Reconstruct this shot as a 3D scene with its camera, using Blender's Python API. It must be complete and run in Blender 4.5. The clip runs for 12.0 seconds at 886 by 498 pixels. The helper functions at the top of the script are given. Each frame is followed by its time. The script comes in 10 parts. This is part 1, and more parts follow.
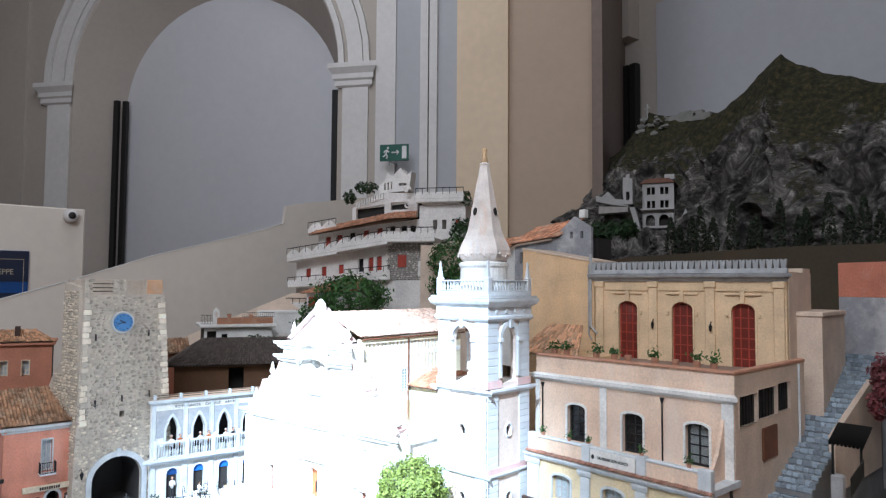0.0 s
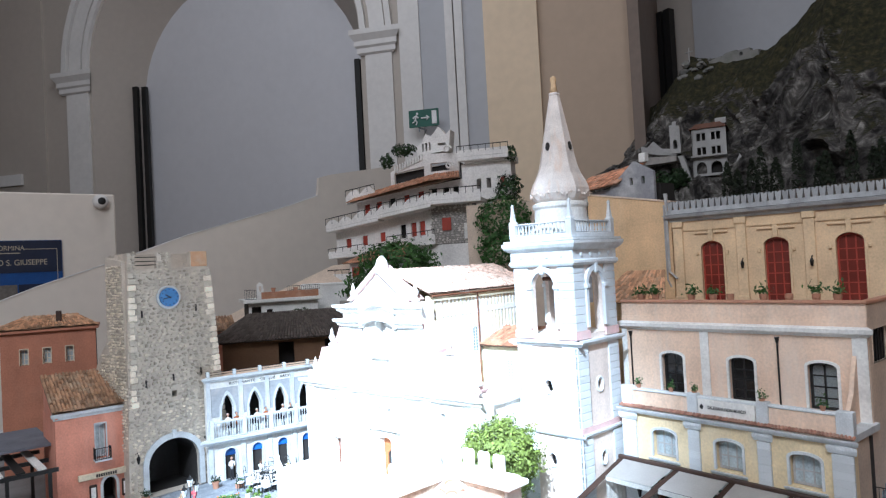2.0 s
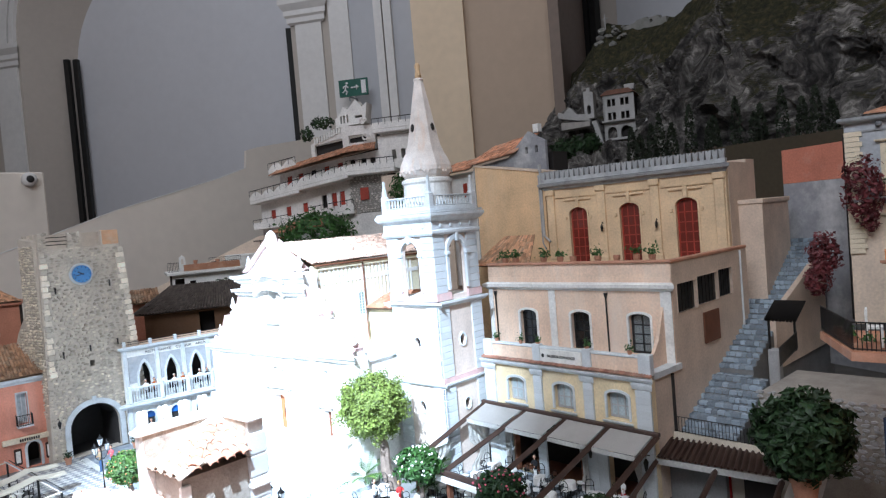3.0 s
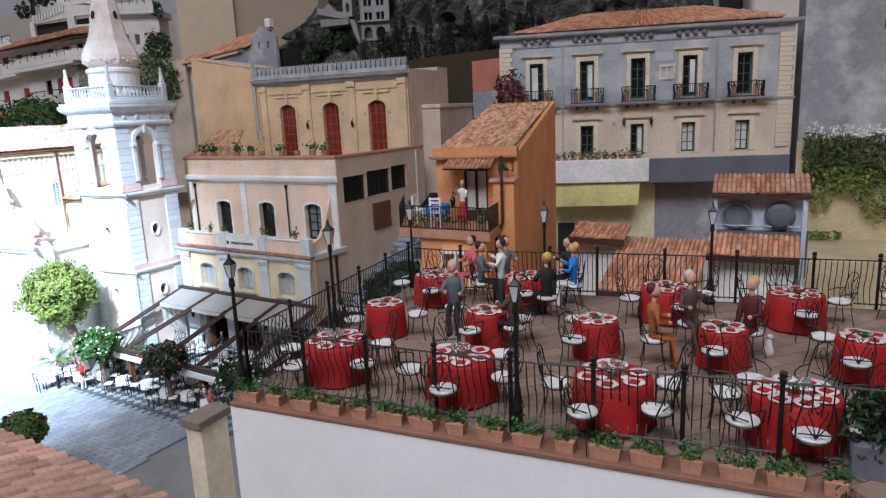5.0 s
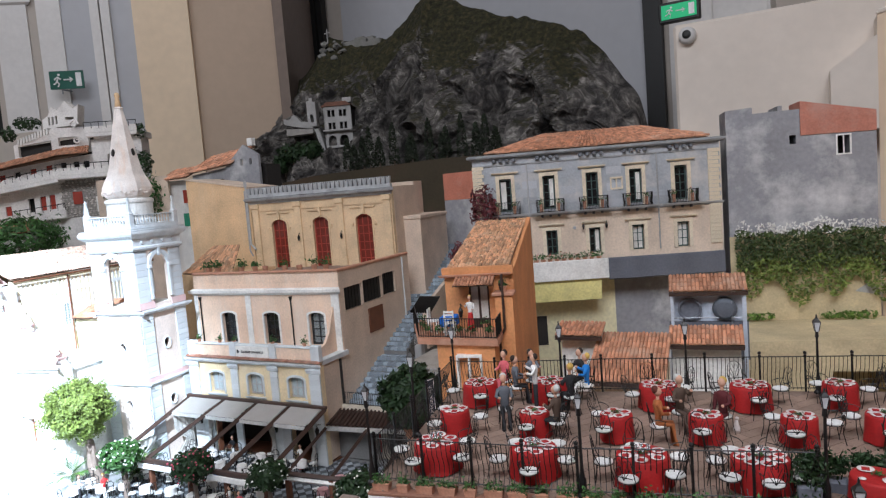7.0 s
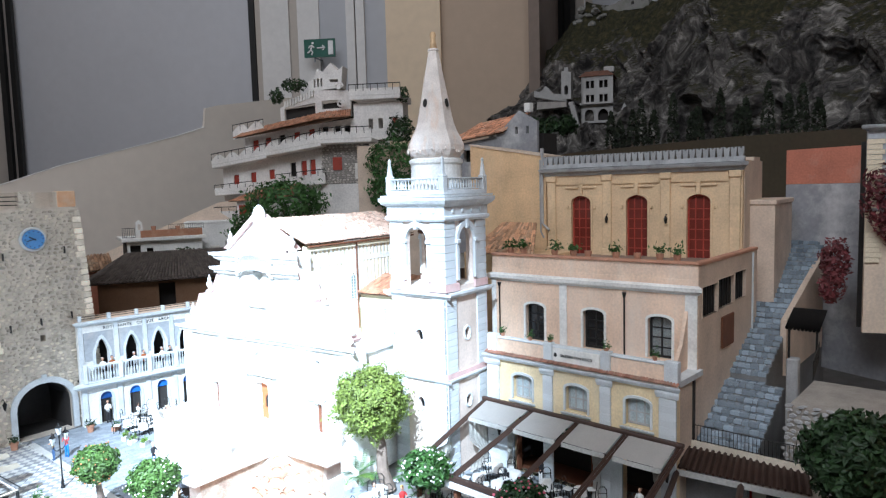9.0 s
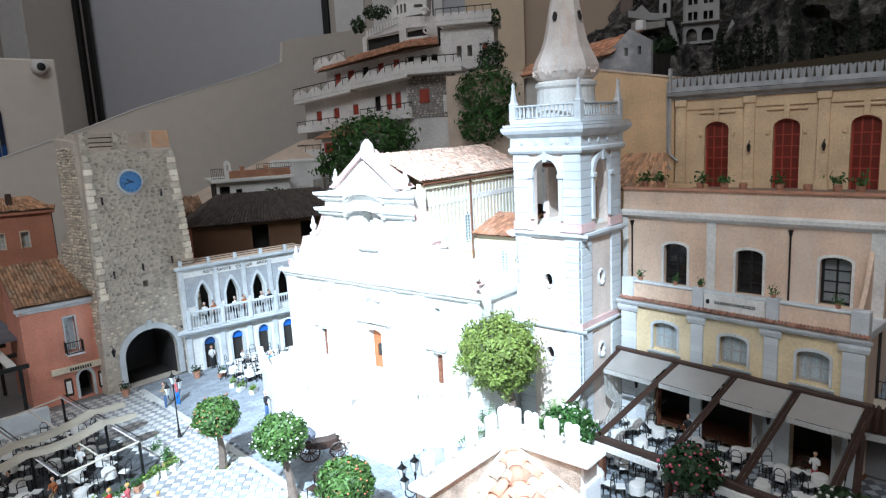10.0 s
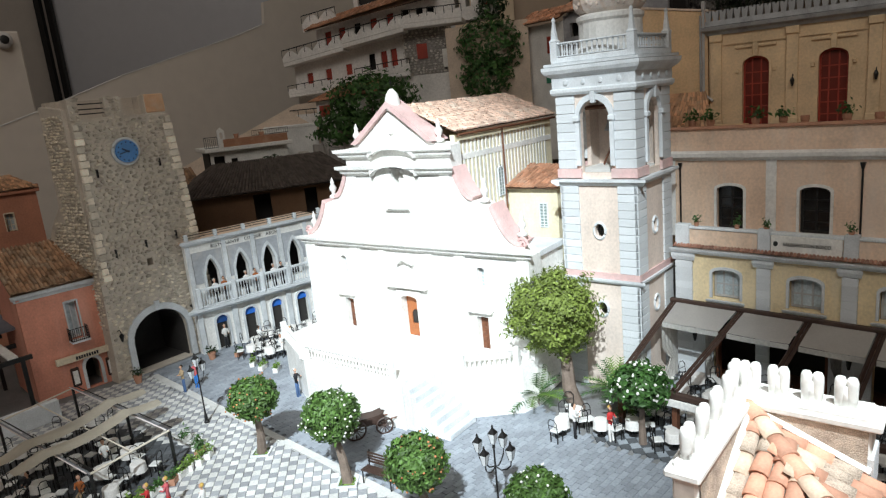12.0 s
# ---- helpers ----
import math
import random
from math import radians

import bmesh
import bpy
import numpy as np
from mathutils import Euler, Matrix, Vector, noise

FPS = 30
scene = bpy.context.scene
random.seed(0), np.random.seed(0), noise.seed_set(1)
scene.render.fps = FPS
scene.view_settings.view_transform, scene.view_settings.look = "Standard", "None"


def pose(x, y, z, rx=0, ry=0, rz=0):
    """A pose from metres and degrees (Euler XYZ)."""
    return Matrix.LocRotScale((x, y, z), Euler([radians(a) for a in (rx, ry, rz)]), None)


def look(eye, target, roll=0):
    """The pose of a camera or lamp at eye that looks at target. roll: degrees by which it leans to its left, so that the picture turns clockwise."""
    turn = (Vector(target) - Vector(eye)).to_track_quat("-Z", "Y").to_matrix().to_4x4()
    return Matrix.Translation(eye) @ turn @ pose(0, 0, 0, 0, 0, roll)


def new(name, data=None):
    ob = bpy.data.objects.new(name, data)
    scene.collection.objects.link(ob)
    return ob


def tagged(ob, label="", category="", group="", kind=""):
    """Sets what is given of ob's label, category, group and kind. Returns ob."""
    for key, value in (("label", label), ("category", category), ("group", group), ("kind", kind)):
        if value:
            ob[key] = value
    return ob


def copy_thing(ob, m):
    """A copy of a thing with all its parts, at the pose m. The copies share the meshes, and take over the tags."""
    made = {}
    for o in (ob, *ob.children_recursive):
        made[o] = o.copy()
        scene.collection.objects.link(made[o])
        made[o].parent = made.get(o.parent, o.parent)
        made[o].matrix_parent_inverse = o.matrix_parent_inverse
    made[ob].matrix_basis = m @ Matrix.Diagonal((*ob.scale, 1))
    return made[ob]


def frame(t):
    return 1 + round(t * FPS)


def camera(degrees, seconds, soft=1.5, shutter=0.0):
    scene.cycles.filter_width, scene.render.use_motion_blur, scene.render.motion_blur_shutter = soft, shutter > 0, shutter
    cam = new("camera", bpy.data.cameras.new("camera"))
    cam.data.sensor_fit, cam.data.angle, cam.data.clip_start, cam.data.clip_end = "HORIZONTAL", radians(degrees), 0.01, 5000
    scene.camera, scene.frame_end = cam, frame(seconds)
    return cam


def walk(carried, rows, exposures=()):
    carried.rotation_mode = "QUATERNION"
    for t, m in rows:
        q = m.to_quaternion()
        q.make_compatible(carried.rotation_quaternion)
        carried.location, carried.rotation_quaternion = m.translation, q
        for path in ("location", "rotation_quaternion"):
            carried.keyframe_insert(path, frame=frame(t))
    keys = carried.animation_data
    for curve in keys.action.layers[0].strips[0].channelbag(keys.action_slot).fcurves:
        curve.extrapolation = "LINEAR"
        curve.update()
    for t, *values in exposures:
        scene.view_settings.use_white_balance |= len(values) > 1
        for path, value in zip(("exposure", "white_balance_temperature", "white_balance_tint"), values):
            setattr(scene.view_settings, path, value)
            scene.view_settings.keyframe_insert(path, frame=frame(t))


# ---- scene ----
cam = camera(67.0, 12.0, soft=1.25)
# seconds, eye, yaw, pitch, roll
ROWS = [
    (0, -0.0040, -0.0193, 1.0218, -42.56, 3.05, 0.40),
    (0.5, 0.0182, 0.1723, 0.9656, -37.13, 2.72, -0.83),
    (1, 0.0290, 0.3180, 0.9464, -34.84, 2.27, -1.88),
    (1.5, 0.0029, 0.3822, 0.9477, -37.24, 2.57, -2.95),
    (2, 0.0170, 0.2763, 0.9166, -40.79, 1.32, -3.03),
    (2.5, -0.0140, 0.0276, 0.9354, -43.37, -0.10, -3.94),
    (3, 0.1021, -0.1445, 0.9333, -43.36, -2.21, -4.77),
    (3.5, 0.2093, -0.2993, 0.9057, -46.21, -6.30, -3.54),
    (5.5, 0.2127, -0.7426, 0.9027, -62.70, -11.36, -3.03),
    (6, 0.1184, -0.7780, 0.9235, -65.92, -9.17, -3.80),
    (6.5, 0.0295, -0.7558, 0.9767, -66.21, -5.74, -5.17),
    (7, -0.1334, -0.6652, 1.0416, -63.86, -5.04, -4.54),
    (7.5, -0.0504, -0.4467, 0.9984, -59.01, -3.97, -2.71),
    (9.5, 0.0572, 0.3262, 1.0037, -45.69, -7.01, -2.43),
    (10, 0.0622, 0.4754, 0.9868, -43.39, -10.29, -2.99),
    (10.5, 0.0298, 0.5754, 0.9644, -43.36, -11.75, -3.49),
    (11, 0.0262, 0.5966, 0.9477, -43.94, -12.33, -4.09),
    (11.5, 0.0033, 0.6718, 0.9074, -45.23, -12.42, -4.54),
    (12, 0.0275, 0.7308, 0.9317, -45.34, -13.04, -5.65),
]


def view(x, y, z, yaw, pitch, roll):
    return pose(x, y, z, 0, 0, yaw) @ pose(0, 0, 0, 90 + pitch, 0, 0) @ pose(0, 0, 0, 0, 0, roll)


# seconds, stops, kelvin, tint
EXPOSURES = [(0.0, 0.0, 5800, 10), (0.5, 0.04, 5800, 10), (1.0, -0.05, 5780, 10), (2.5, -0.1, 5780, 10), (3.5, -0.15, 5800, 10), (5.5, -0.10, 5900, 14), (6.0, 0.12, 6000, 14), (6.5, 0.14, 6000, 14), (7.5, 0.0, 5860, 9),
             (9.5, -0.32, 5850, 9), (10.0, -0.65, 5970, 8), (10.5, -0.95, 6350, 9), (12.0, -1.35, 7050, 10)]
walk(cam, [(t, view(*r)) for t, *r in ROWS], EXPOSURES)

# ---- light ----
world = bpy.data.worlds.new("hall_air")
world.use_nodes = True
world.node_tree.nodes["Background"].inputs[0].default_value = (0.9, 0.93, 1.0, 1)
world.node_tree.nodes["Background"].inputs[1].default_value = 0.012
scene.world = world


def lamp(name, kind, m, energy, colour, **extra):
    data = bpy.data.lights.new(name, kind)
    data.energy, data.color = energy, colour
    ob = new(name, data)
    ob.matrix_world = m
    return ob, data


# daylight beam from a high window behind the visitor
beam, beam_data = lamp("window_beam", "SPOT", look((-2.75, -0.98, 4.79), (1.40, 2.25, 0.20)), 11500, (0.74, 0.88, 1.0))
beam_data.spot_size, beam_data.spot_blend, beam_data.shadow_soft_size = radians(18.5), 1.0, 0.05
# second spot added to brighten the gatehouse, with no window behind it
beam_b, beam_b_data = lamp("window_beam", "SPOT", look((-0.70, -1.10, 6.30), (0.48, 0.95, 0.60)), 9000, (0.76, 0.89, 1.0))
beam_b_data.spot_size, beam_b_data.spot_blend, beam_b_data.shadow_soft_size = radians(5.4), 0.8, 0.05
# added area fills for the hall's general light, not real fittings
hall_a, hall_a_data = lamp("vault_light", "AREA", look((-1.9, -0.5, 4.6), (1.7, 0.9, 0.3)), 250, (1.0, 0.985, 0.975))
hall_a_data.shape, hall_a_data.size, hall_a_data.size_y = "RECTANGLE", 4.5, 2.0
hall_b, hall_b_data = lamp("vault_light", "AREA", look((1.5, 4.5, 6.6), (3.4, 5.6, 2.0)), 75, (1.0, 0.985, 0.975))
hall_b_data.shape, hall_b_data.size, hall_b_data.size_y = "RECTANGLE", 2.5, 2.5

# ---- materials ----
def mat(name, base, rough=0.8, var=0.22, scale=30.0, bump=0.22, stain=None, amount=0.35, metal=0.0, rand=0.0, island=0.0, streak=False):
    """A worn surface: base colour varied at two scales, an optional stain and fine relief."""
    m = bpy.data.materials.new(name)
    m.use_nodes = True
    nt = m.node_tree
    n, ln = nt.nodes, nt.links
    bsdf = n["Principled BSDF"]
    bsdf.inputs["Roughness"].default_value, bsdf.inputs["Metallic"].default_value = rough, metal
    co = n.new("ShaderNodeTexCoord")
    big, fine = n.new("ShaderNodeTexNoise"), n.new("ShaderNodeTexNoise")
    big.inputs["Scale"].default_value, fine.inputs["Scale"].default_value = scale * 0.3, scale * 4
    big.inputs["Detail"].default_value, fine.inputs["Detail"].default_value = 5, 3
    src = co.outputs["Object"]
    ln.new(src, big.inputs["Vector"])
    ln.new(src, fine.inputs["Vector"])
    add = n.new("ShaderNodeMath")
    add.operation = "MULTIPLY_ADD"
    ln.new(fine.outputs["Fac"], add.inputs[0])
    add.inputs[1].default_value = 0.75
    ln.new(big.outputs["Fac"], add.inputs[2])
    rng = n.new("ShaderNodeMapRange")
    rng.inputs["From Min"].default_value, rng.inputs["From Max"].default_value = 0.55, 1.20
    rng.inputs["To Min"].default_value, rng.inputs["To Max"].default_value = 1 - var, 1 + var
    ln.new(add.outputs[0], rng.inputs["Value"])
    value = rng.outputs[0]
    for amt, node, out in ((rand, "ShaderNodeObjectInfo", "Random"), (island, "ShaderNodeNewGeometry", "Random Per Island")):
        if amt:
            info = n.new(node)
            mr = n.new("ShaderNodeMapRange")
            mr.inputs["To Min"].default_value, mr.inputs["To Max"].default_value = 1 - amt, 1 + amt
            ln.new(info.outputs[out], mr.inputs["Value"])
            mul = n.new("ShaderNodeMath")
            mul.operation = "MULTIPLY"
            ln.new(value, mul.inputs[0])
            ln.new(mr.outputs[0], mul.inputs[1])
            value = mul.outputs[0]
    col = n.new("ShaderNodeVectorMath")
    col.operation = "SCALE"
    col.inputs[0].default_value = base
    ln.new(value, col.inputs["Scale"])
    out = col.outputs[0]
    if stain:
        sn = n.new("ShaderNodeTexNoise")
        sn.inputs["Scale"].default_value, sn.inputs["Detail"].default_value = scale * 0.22, 7
        sn.inputs["Roughness"].default_value = 0.68
        if streak:
            mp = n.new("ShaderNodeMapping")
            mp.inputs["Scale"].default_value = (1.0, 1.0, 0.18)
            ln.new(src, mp.inputs["Vector"])
            ln.new(mp.outputs[0], sn.inputs["Vector"])
        else:
            ln.new(src, sn.inputs["Vector"])
        sr = n.new("ShaderNodeMapRange")
        sr.inputs["From Min"].default_value, sr.inputs["From Max"].default_value = 0.5, 0.72
        sr.inputs["To Max"].default_value = amount
        ln.new(sn.outputs["Fac"], sr.inputs["Value"])
        mix = n.new("ShaderNodeMix")
        mix.data_type = "RGBA"
        ln.new(sr.outputs[0], mix.inputs[0])
        ln.new(out, mix.inputs[6])
        mix.inputs[7].default_value = (*stain, 1)
        out = mix.outputs[2]
    ln.new(out, bsdf.inputs["Base Color"])
    if bump:
        bp = n.new("ShaderNodeBump")
        bp.inputs["Strength"].default_value, bp.inputs["Distance"].default_value = bump, 0.0022
        ln.new(add.outputs[0], bp.inputs["Height"])
        ln.new(bp.outputs[0], bsdf.inputs["Normal"])
    return m


def glow(name, colour, strength):
    m = bpy.data.materials.new(name)
    m.use_nodes = True
    b = m.node_tree.nodes["Principled BSDF"]
    b.inputs["Base Color"].default_value = (*colour, 1)
    b.inputs["Emission Color"].default_value = (*colour, 1)
    b.inputs["Emission Strength"].default_value = strength
    return m


def glass(name, colour, rough=0.06):
    m = bpy.data.materials.new(name)
    m.use_nodes = True
    b = m.node_tree.nodes["Principled BSDF"]
    b.inputs["Base Color"].default_value = (*colour, 1)
    b.inputs["Roughness"].default_value = rough
    b.inputs["Transmission Weight"].default_value = 0.85
    return m


PEACH = mat("peach_plaster", (0.82, 0.61, 0.46), stain=(0.82, 0.74, 0.66), amount=0.6, streak=True)
CREAM = mat("cream_plaster", (0.76, 0.66, 0.50), stain=(0.55, 0.44, 0.32), amount=0.35, streak=True)
OCHRE = mat("ochre_plaster", (0.72, 0.50, 0.29), stain=(0.82, 0.65, 0.45), amount=0.6, streak=True)
STRAW = mat("straw_plaster", (0.80, 0.65, 0.41), stain=(0.84, 0.76, 0.60), amount=0.5, streak=True)
WHITE = mat("white_plaster", (0.82, 0.81, 0.78), stain=(0.7, 0.62, 0.52), amount=0.25, streak=True)
PINKY = mat("salmon_plaster", (0.72, 0.30, 0.21), stain=(0.8, 0.45, 0.35), amount=0.4, streak=True)
RUST = mat("brick_red_plaster", (0.50, 0.21, 0.13), stain=(0.56, 0.28, 0.19), amount=0.4)
ORANGE = mat("orange_plaster", (0.72, 0.32, 0.13), stain=(0.60, 0.25, 0.10), amount=0.4, streak=True)
BEIGE = mat("beige_plaster", (0.66, 0.53, 0.42), stain=(0.52, 0.41, 0.31), amount=0.3, streak=True)
WHITEWASH = mat("fresh_whitewash", (0.88, 0.88, 0.88), scale=50, var=0.05, bump=0.12)
PALE = mat("pale_stone", (0.66, 0.69, 0.71), stain=(0.5, 0.5, 0.5), amount=0.3, rand=0.08, scale=60)
GREYSTONE = mat("grey_stone", (0.42, 0.42, 0.42), stain=(0.28, 0.28, 0.28), amount=0.4, rand=0.12, scale=60)
PINKSTONE = mat("pink_marble", (0.68, 0.46, 0.44), stain=(0.78, 0.66, 0.62), amount=0.5, scale=60)
TOWERMORTAR = mat("warm_lime_mortar", (0.60, 0.53, 0.45), stain=(0.42, 0.37, 0.32), amount=0.5, scale=50, bump=0.5)
TOWERSTONE = mat("pale_tower_stone", (0.76, 0.68, 0.57), stain=(0.46, 0.38, 0.29), amount=0.5, rand=0.34, island=0.34, scale=80, bump=0.4)
RUBBLE = mat("rubble_stone", (0.58, 0.52, 0.43), stain=(0.40, 0.33, 0.25), amount=0.45, rand=0.32, island=0.32, scale=80, bump=0.4)
MORTAR = mat("lime_mortar", (0.37, 0.34, 0.30), stain=(0.24, 0.22, 0.20), amount=0.5, scale=60, bump=0.5)
GREYPLASTER = mat("grey_weathered_plaster", (0.31, 0.31, 0.33), stain=(0.80, 0.79, 0.78), amount=0.95, scale=13)
BLUEPLASTER = mat("blue_grey_plaster", (0.40, 0.42, 0.45), stain=(0.72, 0.66, 0.60), amount=0.85, scale=24)
SLATE = mat("slate_paint", (0.14, 0.15, 0.18), stain=(0.22, 0.22, 0.24), amount=0.4)
LEMON = mat("lemon_plaster", (0.80, 0.72, 0.30), stain=(0.7, 0.62, 0.34), amount=0.3)
HOUSEYELLOW = mat("warm_yellow_plaster", (0.72, 0.54, 0.34), stain=(0.56, 0.40, 0.25), amount=0.35, streak=True)
DOORPANE = mat("dark_red_door_panel", (0.16, 0.03, 0.022), rough=0.25, scale=60)
LEMONPALE = mat("pale_yellow_plaster", (0.82, 0.76, 0.50), stain=(0.35, 0.34, 0.3), amount=0.25, scale=16)
SANDWALL = mat("sand_plaster", (0.66, 0.55, 0.34), stain=(0.48, 0.38, 0.22), amount=0.4)
TERRA = mat("terracotta_tile", (0.55, 0.27, 0.16), stain=(0.68, 0.5, 0.38), amount=0.55, rand=0.25, island=0.3, scale=60)
TERRADARK = mat("weathered_dark_tile", (0.34, 0.17, 0.12), stain=(0.48, 0.36, 0.28), amount=0.5, rand=0.2, island=0.35, scale=60)
ROSETILE = mat("rose_terracotta_tile", (0.56, 0.33, 0.25), stain=(0.70, 0.55, 0.46), amount=0.6, rand=0.3, island=0.35, scale=60)
TERRAPALE = mat("pale_church_tile", (0.66, 0.46, 0.36), stain=(0.76, 0.68, 0.58), amount=0.6, rand=0.25, island=0.3, scale=60)
TERRAOLD = mat("old_terracotta_tile", (0.50, 0.29, 0.17), stain=(0.66, 0.56, 0.42), amount=0.6, rand=0.35, island=0.4, scale=60)
DARKTILE = mat("dark_roof_tile", (0.10, 0.08, 0.07), stain=(0.16, 0.13, 0.11), amount=0.4, island=0.3, scale=60)
ROOFBED = mat("roof_bed", (0.30, 0.2, 0.14), scale=60)
WOODRED = mat("red_painted_wood", (0.35, 0.045, 0.025), rough=0.5, var=0.3, scale=60)
WOODBROWN = mat("brown_wood", (0.16, 0.06, 0.03), rough=0.6, var=0.3, scale=60)
WOODDARK = mat("dark_stained_wood", (0.055, 0.03, 0.022), rough=0.55, var=0.3, scale=60)
WOODWARM = mat("warm_door_wood", (0.42, 0.14, 0.05), rough=0.5, var=0.3, scale=60)
GREENPAINT = mat("grey_green_paint", (0.22, 0.28, 0.27), rough=0.5, scale=60)
IRON = mat("black_iron", (0.015, 0.014, 0.014), rough=0.45, metal=0.3, bump=0.05, scale=90)
# near-black that paints in the shade of interiors and openings
OPENINGSHADE = mat("painted_opening_shade", (0.03, 0.026, 0.024), scale=20)
CURTAIN = mat("white_curtain", (0.72, 0.70, 0.66), scale=50, var=0.25)
GLASS = glass("window_glass", (0.75, 0.82, 0.85))
FROST = mat("pale_window_pane", (0.45, 0.52, 0.55), rough=0.15, scale=40, var=0.35)
CLOTHRED = mat("crimson_cloth", (0.36, 0.008, 0.008), rough=0.7, scale=70, var=0.25)
CLOTHWHITE = mat("white_cloth", (0.78, 0.76, 0.73), scale=70)
CLOTHPINK = mat("pink_cloth", (0.6, 0.33, 0.34), scale=70)
CLOTHBLUE = mat("blue_cloth", (0.02, 0.16, 0.62), scale=70)
AWNING = mat("pale_grey_awning", (0.62, 0.59, 0.56), scale=40, var=0.08, stain=(0.52, 0.48, 0.44), amount=0.3)
CANVAS = mat("cream_canvas", (0.66, 0.60, 0.50), scale=40, var=0.1, stain=(0.5, 0.45, 0.38), amount=0.3)
CHINA = mat("white_china", (0.80, 0.72, 0.70), rough=0.25, bump=0.0)
CUSHION = mat("white_cushion", (0.72, 0.72, 0.70), scale=80)
TERRAPOT = mat("terracotta_pot", (0.50, 0.25, 0.16), stain=(0.62, 0.45, 0.36), amount=0.4, scale=70)
LEAF = mat("green_leaf", (0.045, 0.12, 0.025), rough=0.6, var=0.4, island=0.45, scale=50, bump=0)
LEAFLIGHT = mat("light_leaf", (0.14, 0.24, 0.04), rough=0.6, var=0.3, island=0.4, scale=50, bump=0)
LEAFTREE = mat("orange_tree_leaf", (0.07, 0.14, 0.03), rough=0.55, var=0.35, island=0.45, scale=50, bump=0)
LEAFDARK = mat("dark_leaf", (0.018, 0.045, 0.012), rough=0.6, var=0.4, island=0.45, scale=50, bump=0)
LEAFOLIVE = mat("olive_leaf", (0.17, 0.225, 0.045), rough=0.6, var=0.3, island=0.45, scale=50, bump=0)
CYPRESSLEAF = mat("dark_cypress_leaf", (0.014, 0.022, 0.009), rough=0.7, var=0.3, island=0.4, scale=50, bump=0)
LEAFIVY = mat("ivy_leaf", (0.055, 0.085, 0.02), rough=0.6, var=0.3, island=0.5, scale=50, bump=0)
LEAFRED = mat("bougainvillea_leaf", (0.14, 0.03, 0.035), rough=0.6, var=0.4, island=0.5, scale=50, bump=0)
PETALRED = mat("red_petal", (0.5, 0.06, 0.04), island=0.4, bump=0)
PETALWHITE = mat("white_petal", (0.8, 0.78, 0.74), island=0.1, bump=0)
BARK = mat("grey_bark", (0.20, 0.15, 0.12), var=0.4, scale=90, bump=0.6)
PAVEA = mat("white_paving", (0.62, 0.62, 0.60), rand=0.06, island=0.1, scale=40)
PAVEB = mat("grey_paving", (0.32, 0.33, 0.35), rand=0.1, island=0.18, scale=40)
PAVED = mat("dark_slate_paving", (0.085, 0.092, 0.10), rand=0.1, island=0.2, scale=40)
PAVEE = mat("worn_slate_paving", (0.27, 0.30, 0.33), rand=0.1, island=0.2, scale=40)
PAVEC = mat("blue_grey_paving", (0.30, 0.33, 0.37), rand=0.12, island=0.15, scale=40)
JOINT = mat("paving_joint", (0.22, 0.22, 0.22), scale=40)
TERRACEFLOOR = mat("terrace_flag", (0.25, 0.172, 0.132), rand=0.12, island=0.14, stain=(0.28, 0.19, 0.15), amount=0.4, scale=30)
HALLWALL = mat("hall_plaster", (0.49, 0.44, 0.39), stain=(0.42, 0.37, 0.33), amount=0.2, scale=4, bump=0.02, var=0.06)
WARMWALL = mat("warm_white_partition_paint", (0.84, 0.75, 0.66), scale=3, bump=0.02, var=0.06, stain=(0.70, 0.60, 0.51), amount=0.3)
WEATHERED = mat("weathered_grey_stone", (0.36, 0.37, 0.38), stain=(0.13, 0.13, 0.14), amount=0.75, rand=0.15, scale=60)
ASHLAR = mat("faded_ashlar", (0.42, 0.44, 0.47), stain=(0.66, 0.58, 0.52), amount=0.6, rand=0.22, scale=40)
DOORGREEN = mat("dark_green_joinery", (0.05, 0.085, 0.075), rough=0.5, scale=60)
NAVEYELLOW = mat("pale_nave_plaster", (0.76, 0.69, 0.50), stain=(0.82, 0.78, 0.66), amount=0.5, streak=True)
HALLTRIM = mat("hall_white_trim", (0.74, 0.72, 0.70), scale=5, bump=0.03, var=0.08)
HALLBLUE = mat("hall_blue_grey_paint", (0.49, 0.495, 0.52), scale=3, bump=0.015, var=0.05, stain=(0.5, 0.53, 0.57), amount=0.2)
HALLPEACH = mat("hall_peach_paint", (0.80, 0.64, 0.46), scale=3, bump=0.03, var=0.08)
ARCHPANEL = mat("pale_lilac_screen_paint", (0.62, 0.62, 0.65), scale=3, bump=0.015, var=0.04)
HALLSAND = mat("warm_sand_partition_paint", (0.82, 0.65, 0.48), scale=4, bump=0.02, var=0.05)
# pier colour darkened to tan for the shade on its right part
HALLTANSHADE = mat("hall_tan_shade", (0.52, 0.40, 0.30), scale=3, bump=0.02, var=0.06)
# plaster darkened to brown to put in the recess's shade
HALLSHADE = mat("painted_recess_shade", (0.22, 0.17, 0.14), scale=3, bump=0.03, var=0.15)
BOARD = mat("cream_board", (0.77, 0.70, 0.62), scale=3, bump=0.02, var=0.06)
BLACKPAINT = mat("black_paint", (0.012, 0.012, 0.012), rough=0.5, bump=0)
FLOORHALL = mat("hall_floor", (0.25, 0.14, 0.1), rough=0.4, scale=8)
CLOCKBLUE = mat("clock_blue", (0.08, 0.25, 0.55), rough=0.4, bump=0, scale=60)
SIGNGREEN = mat("sign_green", (0.01, 0.10, 0.07), rough=0.4, bump=0)
SIGNWHITE = mat("sign_white", (0.8, 0.8, 0.8), rough=0.4, bump=0)
